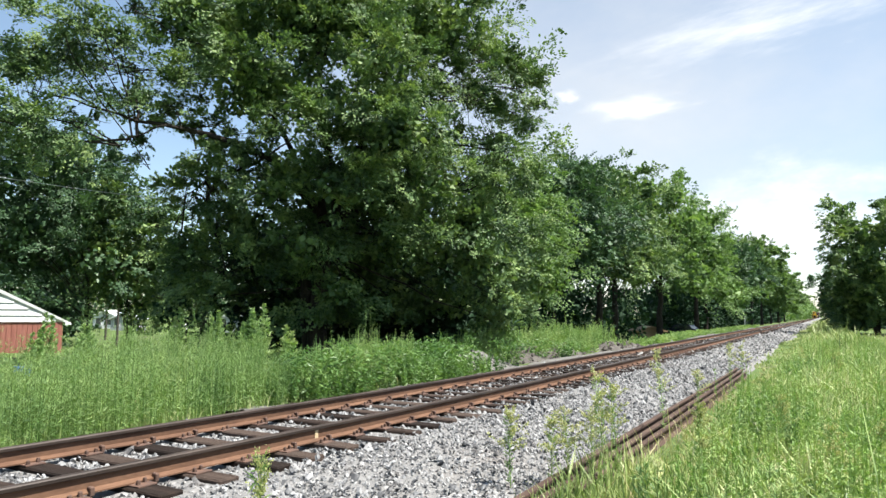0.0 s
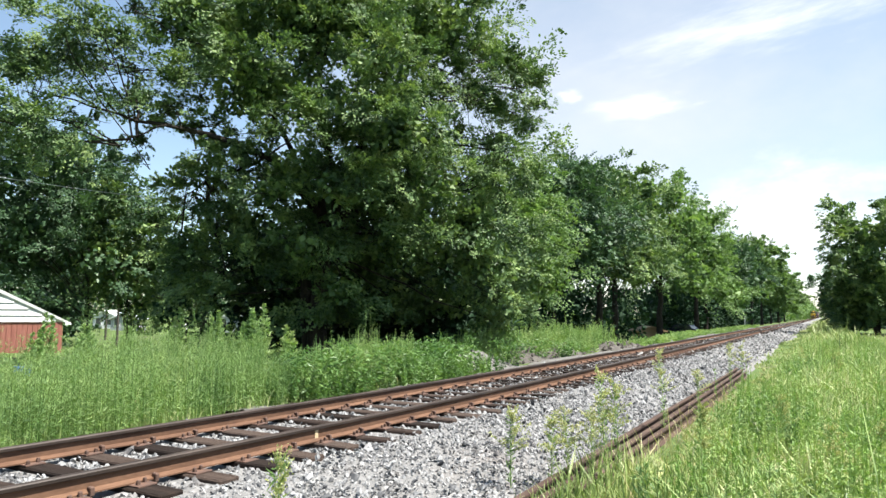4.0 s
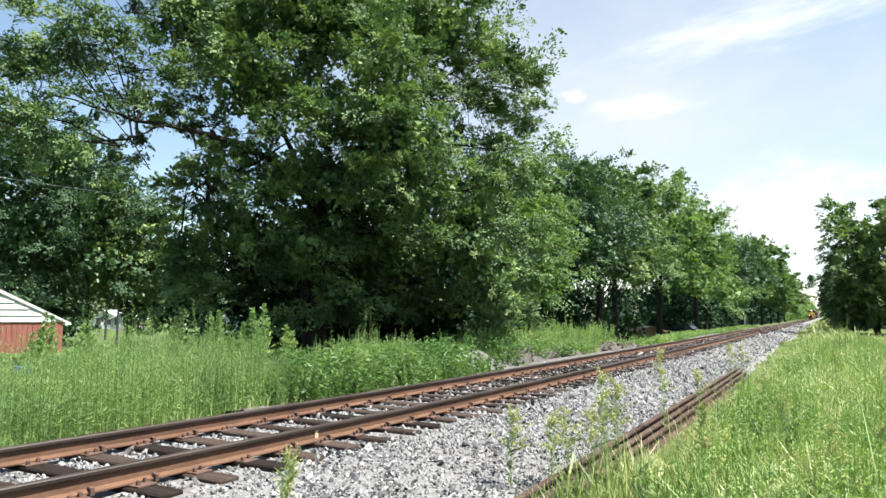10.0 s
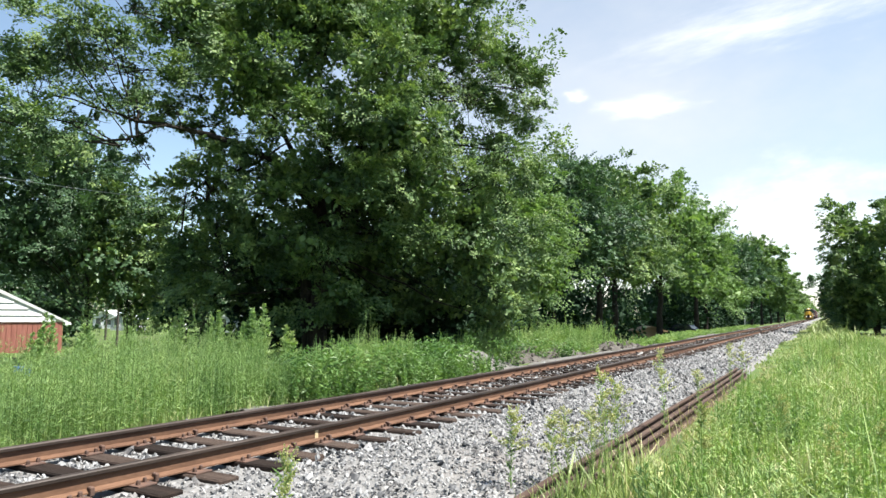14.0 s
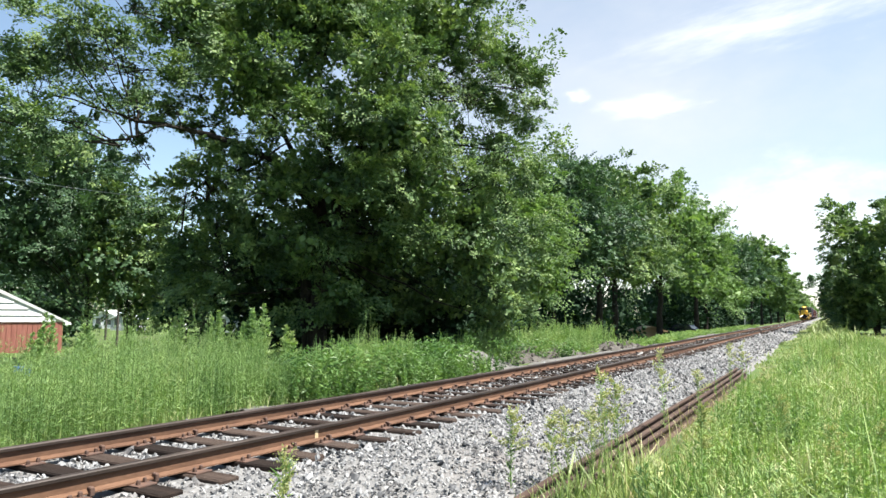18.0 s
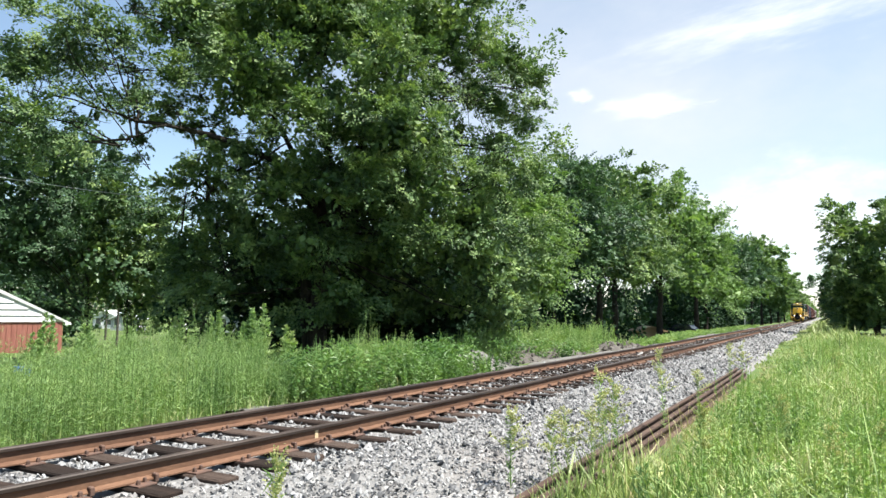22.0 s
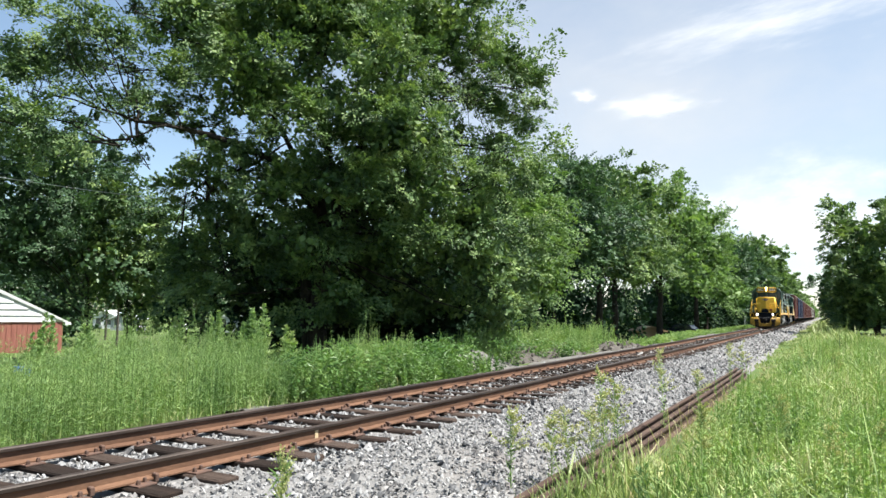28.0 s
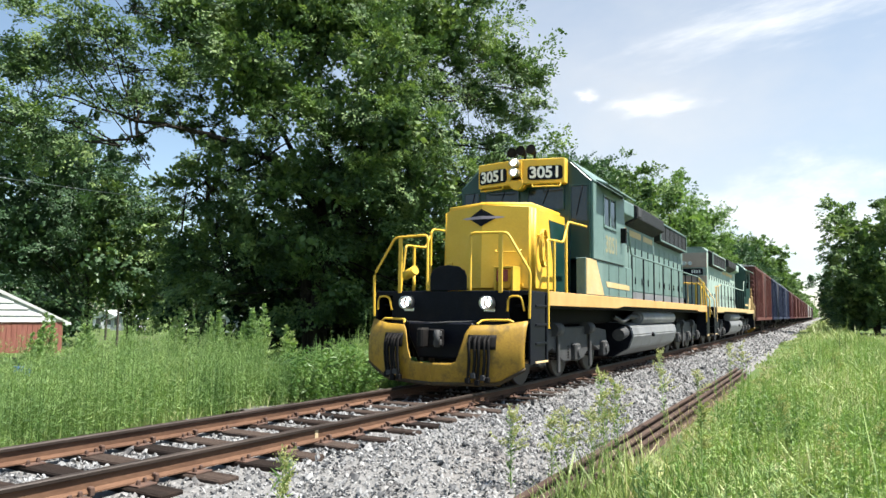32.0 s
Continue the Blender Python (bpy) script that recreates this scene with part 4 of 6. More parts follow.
def truck(parent, yc, base, sides_mat, axles, dia, name="truck"):
    """A bogie under a car: side frames, springs, axle boxes, wheels on axles."""
    r = dia / 2
    span = base / 2
    tr = part(name, merge(box(-0.55, 0.55, yc - span * 0.9, yc + span * 0.9, 0.52, 0.80, 0.03), box(-1.05, 1.05, yc - 0.25, yc + 0.25, 0.5, 0.85, 0.03)), BLACKSTEEL, parent)
    ys = [yc + (i / (axles - 1) - 0.5) * base for i in range(axles)]
    for s in (-1, 1):
        x0, x1 = s * 1.0, s * 1.14
        pts = [(yc - span - 0.42, 0.66), (yc - span - 0.38, 0.92), (yc - span * 0.55, 1.02), (yc + span * 0.55, 1.02), (yc + span + 0.38, 0.92), (yc + span + 0.42, 0.66), (yc + span + 0.2, 0.44), (yc + span - 0.28, 0.48), (yc + span * 0.62, 0.62), (yc + span * 0.3, 0.34), (yc - span * 0.3, 0.34), (yc - span * 0.62, 0.62), (yc - span + 0.28, 0.48), (yc - span - 0.2, 0.44)]
        part("side_frame", prism(pts, "x", min(x0, x1), max(x0, x1), 0.02), sides_mat, tr, "dusty grey cast side frame")
        for y in ys:
            part("axle_box", merge(box(min(s * 1.1, s * 1.25), max(s * 1.1, s * 1.25), y - 0.16, y + 0.16, 0.34, 0.68, 0.03), rod((s * 1.2, y, 0.51), (s * 1.29, y, 0.51), 0.10, 12)), sides_mat, tr)
        for k_ in range(2 * (axles - 1)):
            yy = yc - span * 0.5 + k_ * span / max(1, 2 * (axles - 1) - 1)
            part("spring", merge(*[rod((s * 1.07, yy, 0.40 + 0.055 * j), (s * 1.07, yy, 0.43 + 0.055 * j), 0.085, 10) for j in range(5)]), BLACKSTEEL, tr)
        if axles == 3:
            for y in (yc - span * 0.5, yc + span * 0.5):
                part("brake_cylinder", rod((s * 1.14, y - 0.28, 0.98), (s * 1.14, y + 0.12, 0.98), 0.13, 14), sides_mat, tr, "grey round brake cylinder")
                part("brake_hanger", box(min(s * 1.15, s * 1.2), max(s * 1.15, s * 1.2), y - 0.06, y + 0.06, 0.16, 0.9, 0.015), sides_mat, tr)
            part("sand_pipe", pipe([(s * 1.2, yc - span - 0.3, 1.15), (s * 1.2, yc - span - 0.5, 0.7), (s * 0.85, yc - span - 0.58, 0.15)], 0.022), BLACKSTEEL, tr)
    for y in ys:
        part("axle", rod((-0.85, y, r), (0.85, y, r), 0.085, 10), WHEELSTEEL, tr)
        for s in (-1, 1):
            part("wheel", merge(rod((s * 0.69, y, r), (s * 0.82, y, r), r, 28), rod((s * 0.665, y, r), (s * 0.70, y, r), r + 0.028, 28), rod((s * 0.82, y, r), (s * 0.86, y, r), r * 0.4, 16)), WHEELSTEEL, tr)
    return tr


def coupler(parent, y, d):
    """A knuckle coupler at y, pointing along d."""
    def yy(p, q):
        return min(y + d * p, y + d * q), max(y + d * p, y + d * q)
    c = part("coupler", merge(box(-0.09, 0.09, *yy(0.0, 0.5), 0.76, 0.98, 0.02), box(-0.21, -0.09, *yy(0.44, 0.72), 0.70, 1.03, 0.03), box(-0.10, 0.16, *yy(0.42, 0.52), 0.72, 1.01, 0.02)), BLACKSTEEL, parent, "oily black knuckle coupler")
    part("knuckle", merge(box(0.07, 0.17, *yy(0.50, 0.66), 0.74, 0.84, 0.02), box(0.07, 0.17, *yy(0.50, 0.66), 0.88, 0.98, 0.02), rod((0.13, y + d * 0.62, 0.72), (0.13, y + d * 0.62, 1.0), 0.05, 10)), TRUCKGREY, c, "worn steel knuckle")
    part("cut_lever", pipe([(-0.75, y + d * 0.12, 1.12), (-0.1, y + d * 0.3, 1.10), (0.1, y + d * 0.3, 1.12), (0.6, y + d * 0.12, 1.14)], 0.014), TRUCKGREY, parent)
    return c


def end_rails(root, y, d, mat):
    """Front or rear platform rails, steps and grab irons; d is +1 towards the middle of the engine."""
    for s in (-1, 1):
        part("handrail", pipe([(s * 1.5, y - d * 0.03, 1.20), (s * 1.52, y - d * 0.03, 1.95), (s * 1.1, y, 2.62), (s * 0.42, y, 2.64), (s * 0.42, y, 1.66)], 0.024), mat, root)
        part("stanchion", box(s * 0.98 - 0.035, s * 0.98 + 0.035, y - 0.02, y + 0.02, 1.62, 2.64, 0.006), mat, root)
        part("handrail", pipe([(s * 1.5, y + d * 0.86, 1.02), (s * 1.5, y + d * 0.86, 1.7), (s * 1.45, y + d * 0.95, 2.58), (s * 1.47, y + d * 1.75, 2.6)] + ([(s * 1.47, y + d * 2.05, 3.02), (s * 1.47, y + d * 3.2, 3.06)] if d > 0 else [(s * 1.47, y + d * 2.6, 2.72)]), 0.024), mat, root)
        part("stanchion", box(s * 1.46 - 0.02, s * 1.46 + 0.02, y + d * 1.95 - 0.03, y + d * 1.95 + 0.03, 1.66, 2.95 if d > 0 else 2.62, 0.006), mat, root)
        part("stanchion", box(s * 1.46 - 0.02, s * 1.46 + 0.02, y + d * 1.28 - 0.03, y + d * 1.28 + 0.03, 1.66, 2.6, 0.006), mat, root)
        part("step_well", merge(box(min(s * 1.1, s * 1.14), max(s * 1.1, s * 1.14), min(y, y + d * 0.84), max(y, y + d * 0.84), 0.46, 1.64, 0.008), box(min(s * 1.1, s * 1.5), max(s * 1.1, s * 1.5), min(y + d * 0.78, y + d * 0.86), max(y + d * 0.78, y + d * 0.86), 0.46, 1.64, 0.008), box(min(s * 1.46, s * 1.5), max(s * 1.46, s * 1.5), min(y + d * 0.02, y + d * 0.7), max(y + d * 0.02, y + d * 0.7), 0.46, 1.64, 0.008)), NAVY, root, "black step well beside the platform")
        for k_ in range(4):
            z = 0.46 + k_ * 0.31
            part("step", box(min(s * 1.12, s * 1.52), max(s * 1.12, s * 1.52), min(y + d * 0.24, y + d * 0.80), max(y + d * 0.24, y + d * 0.80), z, z + 0.035, 0.006), CREAM if k_ == 0 else NAVY, root)
        part("grab_iron", pipe([(s * 1.12, y - d * 0.04, 1.32), (s * 1.16, y - d * 0.08, 1.56), (s * 1.38, y - d * 0.08, 1.56), (s * 1.42, y - d * 0.04, 1.32)], 0.018), mat, root)


def barrel(xz, ya, yb, r0, r1, n=18):
    """An open round tube along y: inner radius r0, outer r1, from ya to yb."""
    bm = bmesh.new()
    rings = [[bm.verts.new((xz[0] + r * math.cos(k_ * 6.2832 / n), y, xz[1] + r * math.sin(k_ * 6.2832 / n))) for k_ in range(n)] for r, y in ((r0, yb), (r0, ya), (r1, ya), (r1, yb))]
    for a_, b_ in zip(rings, rings[1:] + rings[:1]):
        for k_ in range(n):
            bm.faces.new((a_[k_], a_[(k_ + 1) % n], b_[(k_ + 1) % n], b_[k_])).smooth = True
    bmesh.ops.recalc_face_normals(bm, faces=bm.faces[:])
    return bm


def locomotive(label, hood_mat, cab_side_mat, front_mat, sill_mat, end_mat, number, group):
    """A six-axle road diesel: frame, low nose, cab, long hood with flared radiators, tank, two three-axle trucks.
    Its front plate is at y = 0, the rail heads at z = 0."""
    root = thing("diesel_locomotive", label, "locomotive", group)
    L = 20.3
    # frame, deck and sill
    part("underframe", merge(box(-0.75, 0.75, 0.1, L - 0.1, 1.05, 1.45, 0.03), box(-1.38, 1.38, 0.86, L - 0.86, 1.38, 1.47, 0.01)), BLACKSTEEL, root)
    part("deck", box(-1.48, 1.48, 0.02, L - 0.02, 1.585, 1.655, 0.008), NAVY, root)
    for s in (-1, 1):
        part("side_sill", prism([(0.86, 1.42), (0.86, 1.67), (L - 0.86, 1.67), (L - 0.86, 1.42), (L - 3.0, 1.42), (L - 3.4, 1.47), (6.0, 1.47), (5.4, 1.42)], "x", min(s * 1.48, s * 1.53), max(s * 1.48, s * 1.53), 0.006), SILLYEL if number else CREAM, root, "pale yellow side sill of the walkway")
    for y, d in ((0.0, 1), (L, -1)):
        part("end_plate", merge(box(-1.12, 1.12, min(y, y + d * 0.05), max(y, y + d * 0.05), 0.72, 1.655, 0.01), prism([(-0.62, 1.12), (-0.62, 0.9), (-0.42, 0.52), (0.42, 0.52), (0.62, 0.9), (0.62, 1.12)], "y", min(y - d * 0.30, y), max(y - d * 0.30, y), 0.03)), NAVY, root, "black end plate with coupler pocket")
        part("step_plate", prism([(-0.35, 1.66), (-0.35, 1.90), (-0.31, 2.0), (-0.2, 2.075), (0.0, 2.10), (0.2, 2.075), (0.31, 2.0), (0.35, 1.90), (0.35, 1.66)], "y", min(y - d * 0.03, y + d * 0.02), max(y - d * 0.03, y + d * 0.02), 0.008), NAVY, root, "black folded drop step")
        coupler(root, y, -d)
        end_rails(root, y, d, sill_mat)
        for s in (-1, 1):
            lamp = part("ditch_light", merge(barrel((s * 0.78, 1.45), y - d * 0.18, y + d * 0.02, 0.09, 0.112), box(s * 0.78 - 0.1, s * 0.78 + 0.1, y - 0.02, y + 0.03, 1.30, 1.36, 0.01)), CHROME if d > 0 else NAVY, root, "round ditch light")
            part("lens", rod((s * 0.78, y - d * 0.035, 1.45), (s * 0.78, y - d * 0.025, 1.45), 0.055 if d > 0 else 0.088, 18), DITCH if (d > 0 and number) else PANE, lamp)
            for k_ in range(4):
                x = s * (0.36 + 0.09 * k_)
                part("air_hose", pipe([(x, y - d * 0.02, 1.12), (x + s * 0.02, y - d * 0.14, 0.98), (x + s * 0.05, y - d * 0.17, 0.62), (x + s * 0.04, y - d * 0.12, 0.5)], 0.018), BLACKSTEEL, root)
    # snow plow on the front: two wings with black-sheet openings, swept back from the middle
    for s in (-1, 1):
        def sheet(xs, lows, tops, lift=0.0, nv=9):
            bm = bmesh.new()
            grid = []
            for x, low, top_ in zip(xs, lows, tops):
                col_ = []
                for j in range(nv):
                    z = low + (top_ - low) * j / (nv - 1)
                    y = -0.60 + 0.40 * (x / 1.52) ** 1.4 + 0.14 * ((z - 0.62) / 0.5) ** 2 * (0.4 + 0.6 * x / 1.52) - lift
                    col_.append(bm.verts.new((s * x, y, z)))
                grid.append(col_)
            for a_, b_ in zip(grid, grid[1:]):
                for j in range(nv - 1):
                    bm.faces.new((a_[j], b_[j], b_[j + 1], a_[j + 1])).smooth = True
            bmesh.ops.recalc_face_normals(bm, faces=bm.faces[:])
            bmesh.ops.solidify(bm, geom=bm.faces[:], thickness=0.02)
            return bm
        xs = np.linspace(0, 1.49, 22)
        part("plow", sheet(xs, np.interp(xs, [0, 1.05, 1.52], [0.09, 0.11, 0.38]), np.interp(xs, [0, 0.40, 0.45, 0.57, 0.62, 1.05, 1.52], [0.46, 0.47, 0.52, 0.98, 1.08, 1.09, 1.17])), PLOWYEL, root, "dirty yellow snow plow blade")
        # black sheet over the blade: the opening's inner shade as colour
        xs = np.linspace(0.62, 1.06, 5)
        part("plow_opening_shade", sheet(xs, np.full(5, 0.70), np.full(5, 0.93), 0.012, 5), BLACKSTEEL, root, "black sheet on the plow in place of a dark opening")
        for k_ in range(5):
            x = 0.66 + 0.075 * k_ + 0.012 * (k_ % 2)
            low_ = (0.22, 0.30, 0.19, 0.27, 0.24)[k_]
            y_ = -0.60 + 0.40 * (x / 1.52) ** 1.4
            h_ = part("air_hose", pipe([(s * x, y_ + 0.02, 0.90), (s * (x + 0.01), y_ - 0.08, 0.80), (s * (x + 0.02), y_ - 0.07, 0.55), (s * (x - 0.015), y_ - 0.05, low_)], 0.026, 7), BLACKSTEEL, root, "oily black air hose")
            part("glad_hand", box(s * (x - 0.015) - 0.045, s * (x - 0.015) + 0.045, y_ - 0.09, y_ - 0.02, low_ - 0.06, low_ + 0.03, 0.012), TRUCKGREY if k_ % 2 else BLACKSTEEL, h_)
        xs = np.linspace(0.0, 1.50, 16)
        part("plow_edge", sheet(xs, np.interp(xs, [0, 1.05, 1.5], [0.088, 0.108, 0.37]), np.interp(xs, [0, 1.05, 1.5], [0.15, 0.165, 0.42]), 0.012, 3), PLOWDIRT, root, "scraped dirty cutting edge of the plow")
        part("plow_grab", pipe([(s * 0.70, -0.3, 1.10), (s * 0.74, -0.2, 1.16), (s * 1.2, -0.14, 1.17), (s * 1.26, -0.12, 1.13)], 0.02), front_mat, root)
    # low nose
    nose = [(-0.97, 3.42), (-0.97, 1.53), (0.0, 1.30), (0.97, 1.53), (0.97, 3.42)]
    bm = prism(nose, "z", 1.655, 3.46)
    for v in bm.verts:
        if v.co.z > 3 and abs(v.co.x) > 0.5:
            v.co.z -= 0.07
        if v.co.z > 3 and v.co.y < 2:
            v.co.z -= 0.02
            v.co.y += 0.05
    bmesh.ops.bevel(bm, geom=[e for e in bm.edges if not (abs(e.verts[0].co.x) < 0.01 and abs(e.verts[1].co.x) < 0.01)], offset=0.10, segments=4, affect="EDGES")
    for f_ in bm.faces:
        f_.smooth = f_.calc_area() < 0.3
    part("nose", bm, front_mat, root, "yellow low nose with a centre crease")
    for s in (-1, 1):
        part("nose_side", prism([(2.75, 1.7), (3.42, 1.7), (3.42, 3.12), (2.35, 3.12)], "x", min(s * 0.972, s * 0.982), max(s * 0.972, s * 0.982), 0), GREEN, root, "green panel on the side of the nose")
        part("grab_iron", pipe([(s * 0.97, 1.72, 2.75), (s * 1.04, 1.72, 2.75), (s * 1.04, 2.1, 2.75), (s * 0.97, 2.1, 2.75)], 0.014), front_mat, root)
    part("nose_top", box(-0.75, 0.75, 2.3, 3.42, 3.405, 3.45, 0.02), GREEN if cab_side_mat is not SAGE else SAGE, root)
    if number:
        # diamond emblem, on the two faces of the crease
        for s in (-1, 1):
            k_ = 0.22 / 0.93
            def face(x, z, lift=0.0):
                return (s * x, 1.30 + x * k_ - 0.008 - lift + 0.05 * max(0, (z - 2.9)) * 0.6, z)
            bm = bmesh.new()
            vs = [bm.verts.new(face(*p)) for p in ((0, 2.92), (0.30, 3.09), (0, 3.26))] + [bm.verts.new(Vector(face(*p)) + Vector((0, 0.006, 0))) for p in ((0, 2.92), (0.30, 3.09), (0, 3.26))]
            bm.faces.new(vs[:3]), bm.faces.new(vs[3:][::-1])
            part("emblem", bm, NAVY, root, "dark diamond emblem")
            bm = bmesh.new()
            vs = [bm.verts.new(face(x, z, 0.004)) for x, z in ((0, 3.06), (0.34, 3.07), (0.46, 3.09), (0.34, 3.11), (0, 3.12))]
            bm.faces.new(vs)
            part("emblem_bar", bm, LILAC, root, "faded lilac bar across the emblem")
        part("classification_plate", box(0.40, 0.62, 1.12, 1.16, 1.86, 2.08, 0.01), REDPLATE, root, "red square plate on the nose")
        part("plate_box", merge(box(0.36, 0.40, 1.10, 1.40, 1.66, 2.12, 0.005), box(0.70, 0.74, 1.10, 1.46, 1.66, 2.12, 0.005), box(0.36, 0.74, 1.10, 1.42, 2.10, 2.14, 0.005)), front_mat, root)
        part("spare_hose", merge(*[pipe([(1.03 + 0.025 * k_, 1.85 + 0.17 * math.cos(a), 2.52 + 0.36 * math.sin(a)) for a in np.linspace(0, 6.2, 14)], 0.014, 6) for k_ in range(3)]), YELLOW, root, "coil of yellow hose on the nose side")
        part("brake_wheel", merge(rod((-1.02, 0.55, 1.66), (-1.02, 0.55, 2.0), 0.03, 8), rod((-1.12, 0.40, 1.95), (-0.86, 0.32, 2.05), 0.085, 14)), front_mat, root, "yellow cylinder on a bracket by the step")
        part("nose_grab", pipe([(0.30, 1.33, 2.46), (0.32, 1.27, 2.42), (0.74, 1.37, 2.42), (0.76, 1.44, 2.46)], 0.014), front_mat, root)
        for x, z in ((0.74, 1.78), (0.80, 2.22), (-0.75, 2.2), (-0.72, 1.8)):
            part("latch", box(x - 0.05, x + 0.05, 1.27 + abs(x) * k_, 1.31 + abs(x) * k_, z, z + 0.06, 0.005), front_mat, root)
    # cab
    prof = [(-1.52, 1.66), (1.52, 1.66), (1.52, 4.06), (1.06, 4.50), (0.5, 4.60), (-0.5, 4.60), (-1.06, 4.50), (-1.52, 4.06)]
    cab = part("cab", prism([p if p[1] > 2 else (p[0], 2.42) for p in prof], "y", 3.46, 6.1, 0.02), GREEN, root, "green cab")
    part("cab_base", box(-1.5, 1.5, 3.9, 6.1, 1.66, 2.43, 0.015), GREEN, root)
    for s in (-1, 1):
        lo, hi = min(s * 1.521, s * 1.533), max(s * 1.521, s * 1.533)
        part("cab_side", merge(prism([(3.50, 2.44), (4.30, 2.44), (4.30, 4.03), (3.50, 4.03)], "x", lo, hi), prism([(5.28, 2.44), (6.1, 2.44), (6.1, 4.03), (5.28, 4.03)], "x", lo, hi), prism([(4.30, 2.44), (5.28, 2.44), (5.28, 3.22), (4.30, 3.22)], "x", lo, hi), prism([(4.30, 3.86), (5.28, 3.86), (5.28, 4.03), (4.30, 4.03)], "x", lo, hi)), cab_side_mat, cab, "faded teal side of the cab")
        w = part("side_window", box(min(s * 1.522, s * 1.528), max(s * 1.522, s * 1.528), 4.30, 5.28, 3.22, 3.86, 0), PANE, cab, "sliding side window, its opaque pane dark as the unlit cab")
        part("frame", merge(box(min(s * 1.528, s * 1.55), max(s * 1.528, s * 1.55), 4.76, 4.81, 3.22, 3.86, 0.004), box(min(s * 1.528, s * 1.56), max(s * 1.528, s * 1.56), 4.26, 5.32, 3.16, 3.22, 0.008), box(min(s * 1.528, s * 1.55), max(s * 1.528, s * 1.55), 4.26, 4.31, 3.2, 3.9, 0.005), box(min(s * 1.528, s * 1.55), max(s * 1.528, s * 1.55), 5.27, 5.32, 3.2, 3.9, 0.005)), cab_side_mat, w)
        part("sunshade", prism([(s * 1.53, 4.10), (s * 1.80, 3.98), (s * 1.80, 4.005), (s * 1.53, 4.13)], "y", 3.75, 6.15, 0), TEAL if cab_side_mat is TEAL else SAGE, cab, "pale metal sunshade over the side window")
        part("roof_edge", prism([(s * 1.05, 4.505), (s * 1.535, 4.055), (s * 1.54, 4.08), (s * 1.07, 4.53)], "y", 3.48, 6.1, 0), TEAL if cab_side_mat is TEAL else SAGE, cab)
        part("battery_box", prism([(3.05, 1.67), (6.9, 1.67), (6.9, 2.42), (3.05, 2.42)], "x", min(s * 1.30, s * 1.505), max(s * 1.30, s * 1.505), 0.012), cab_side_mat, root, "faded teal box below the cab")
        part("stripe", prism([(3.06, 1.69), (4.35, 1.69), (3.75, 2.415), (3.06, 2.415)], "x", min(s * 1.506, s * 1.514), max(s * 1.506, s * 1.514), 0), CREAM, root, "cream panel with a slanting edge")
        part("stripe", prism([(4.6, 1.88), (6.6, 1.86), (6.6, 1.98), (4.5, 2.0)], "x", min(s * 1.506, s * 1.512), max(s * 1.506, s * 1.512), 0), CREAM, root, "worn cream stripe")
        for y in (4.75, 5.6, 6.3):
            part("door_seam", box(min(s * 1.505, s * 1.511), max(s * 1.505, s * 1.511), y, y + 0.018, 1.7, 2.4, 0), NAVY, root)
        part("mirror", box(min(s * 1.53, s * 1.66), max(s * 1.53, s * 1.66), 5.72, 5.80, 2.95, 3.3, 0.01), BLACKSTEEL, cab, "black folding mirror")
    # windscreen panes, outer door panes
    for x0, x1, z0, z1 in ((0.12, 0.90, 3.50, 3.95), (-0.90, -0.12, 3.50, 3.95), (1.08, 1.42, 3.22, 3.96), (-1.42, -1.08, 3.22, 3.96)):
        w = part("windscreen", box(x0, x1, 3.440, 3.452, z0, z1, 0.004), PANE, cab, "opaque pane, dark as the unlit cab behind, in a rubber seal")
        part("seal", merge(box(x0 - 0.03, x0, 3.425, 3.458, z0 - 0.03, z1 + 0.03, 0.004), box(x1, x1 + 0.03, 3.425, 3.458, z0 - 0.03, z1 + 0.03, 0.004), box(x0, x1, 3.425, 3.458, z1, z1 + 0.03, 0.004), box(x0, x1, 3.425, 3.458, z0 - 0.03, z0, 0.004)), GREEN, w)
        part("wiper", rod(((x0 + x1) / 2 + 0.08, 3.43, z1 + 0.02), ((x0 + x1) / 2 - 0.06, 3.43, z0 + 0.12), 0.009, 6), BLACKSTEEL, w)
    part("cab_door", merge(box(1.02, 1.05, 3.425, 3.458, 1.7, 4.02, 0.004), box(1.45, 1.48, 3.425, 3.458, 1.7, 4.0, 0.004)), GREEN, cab)
    # number boards: two faces swept back from a headlight housing
    for s in (-1, 1):
        fa = [(0.0, 3.06), (0.16, 3.06), (1.0, 3.26), (1.0, 3.47), (0.0, 3.47)]
        board = part("number_board", prism([(s * x, y) for x, y in fa], "z", 4.02, 4.555, 0.012), front_mat, cab, "yellow number board housing")
        ang = math.degrees(math.atan2(0.20, 0.84))
        m = Matrix.Translation((s * 0.60, 3.158, 4.245)) @ pose(0, 0, 0, 90, 0, s * ang)
        plate = part("plate", prism([(-0.33, -0.15), (-0.37, -0.1), (-0.37, 0.1), (-0.33, 0.15), (0.33, 0.15), (0.37, 0.1), (0.37, -0.1), (0.33, -0.15)], "z", 0.0, 0.012, 0), NAVY, board, "black number plate with white figures" if number else "black number plate")
        plate.matrix_basis = m
        if number:
            lettering("road_number", number, 0.335, m @ pose(0, 0, 0.014), WHITEPAINT, board, 0.010, 0.003, "white figures")
        else:
            for k_ in range(4):
                b_ = part("figure_bar", box(-0.25 + 0.14 * k_, -0.15 + 0.14 * k_, -0.09, 0.09, 0.012, 0.016, 0), WHITEPAINT, board)
                b_.matrix_basis = m
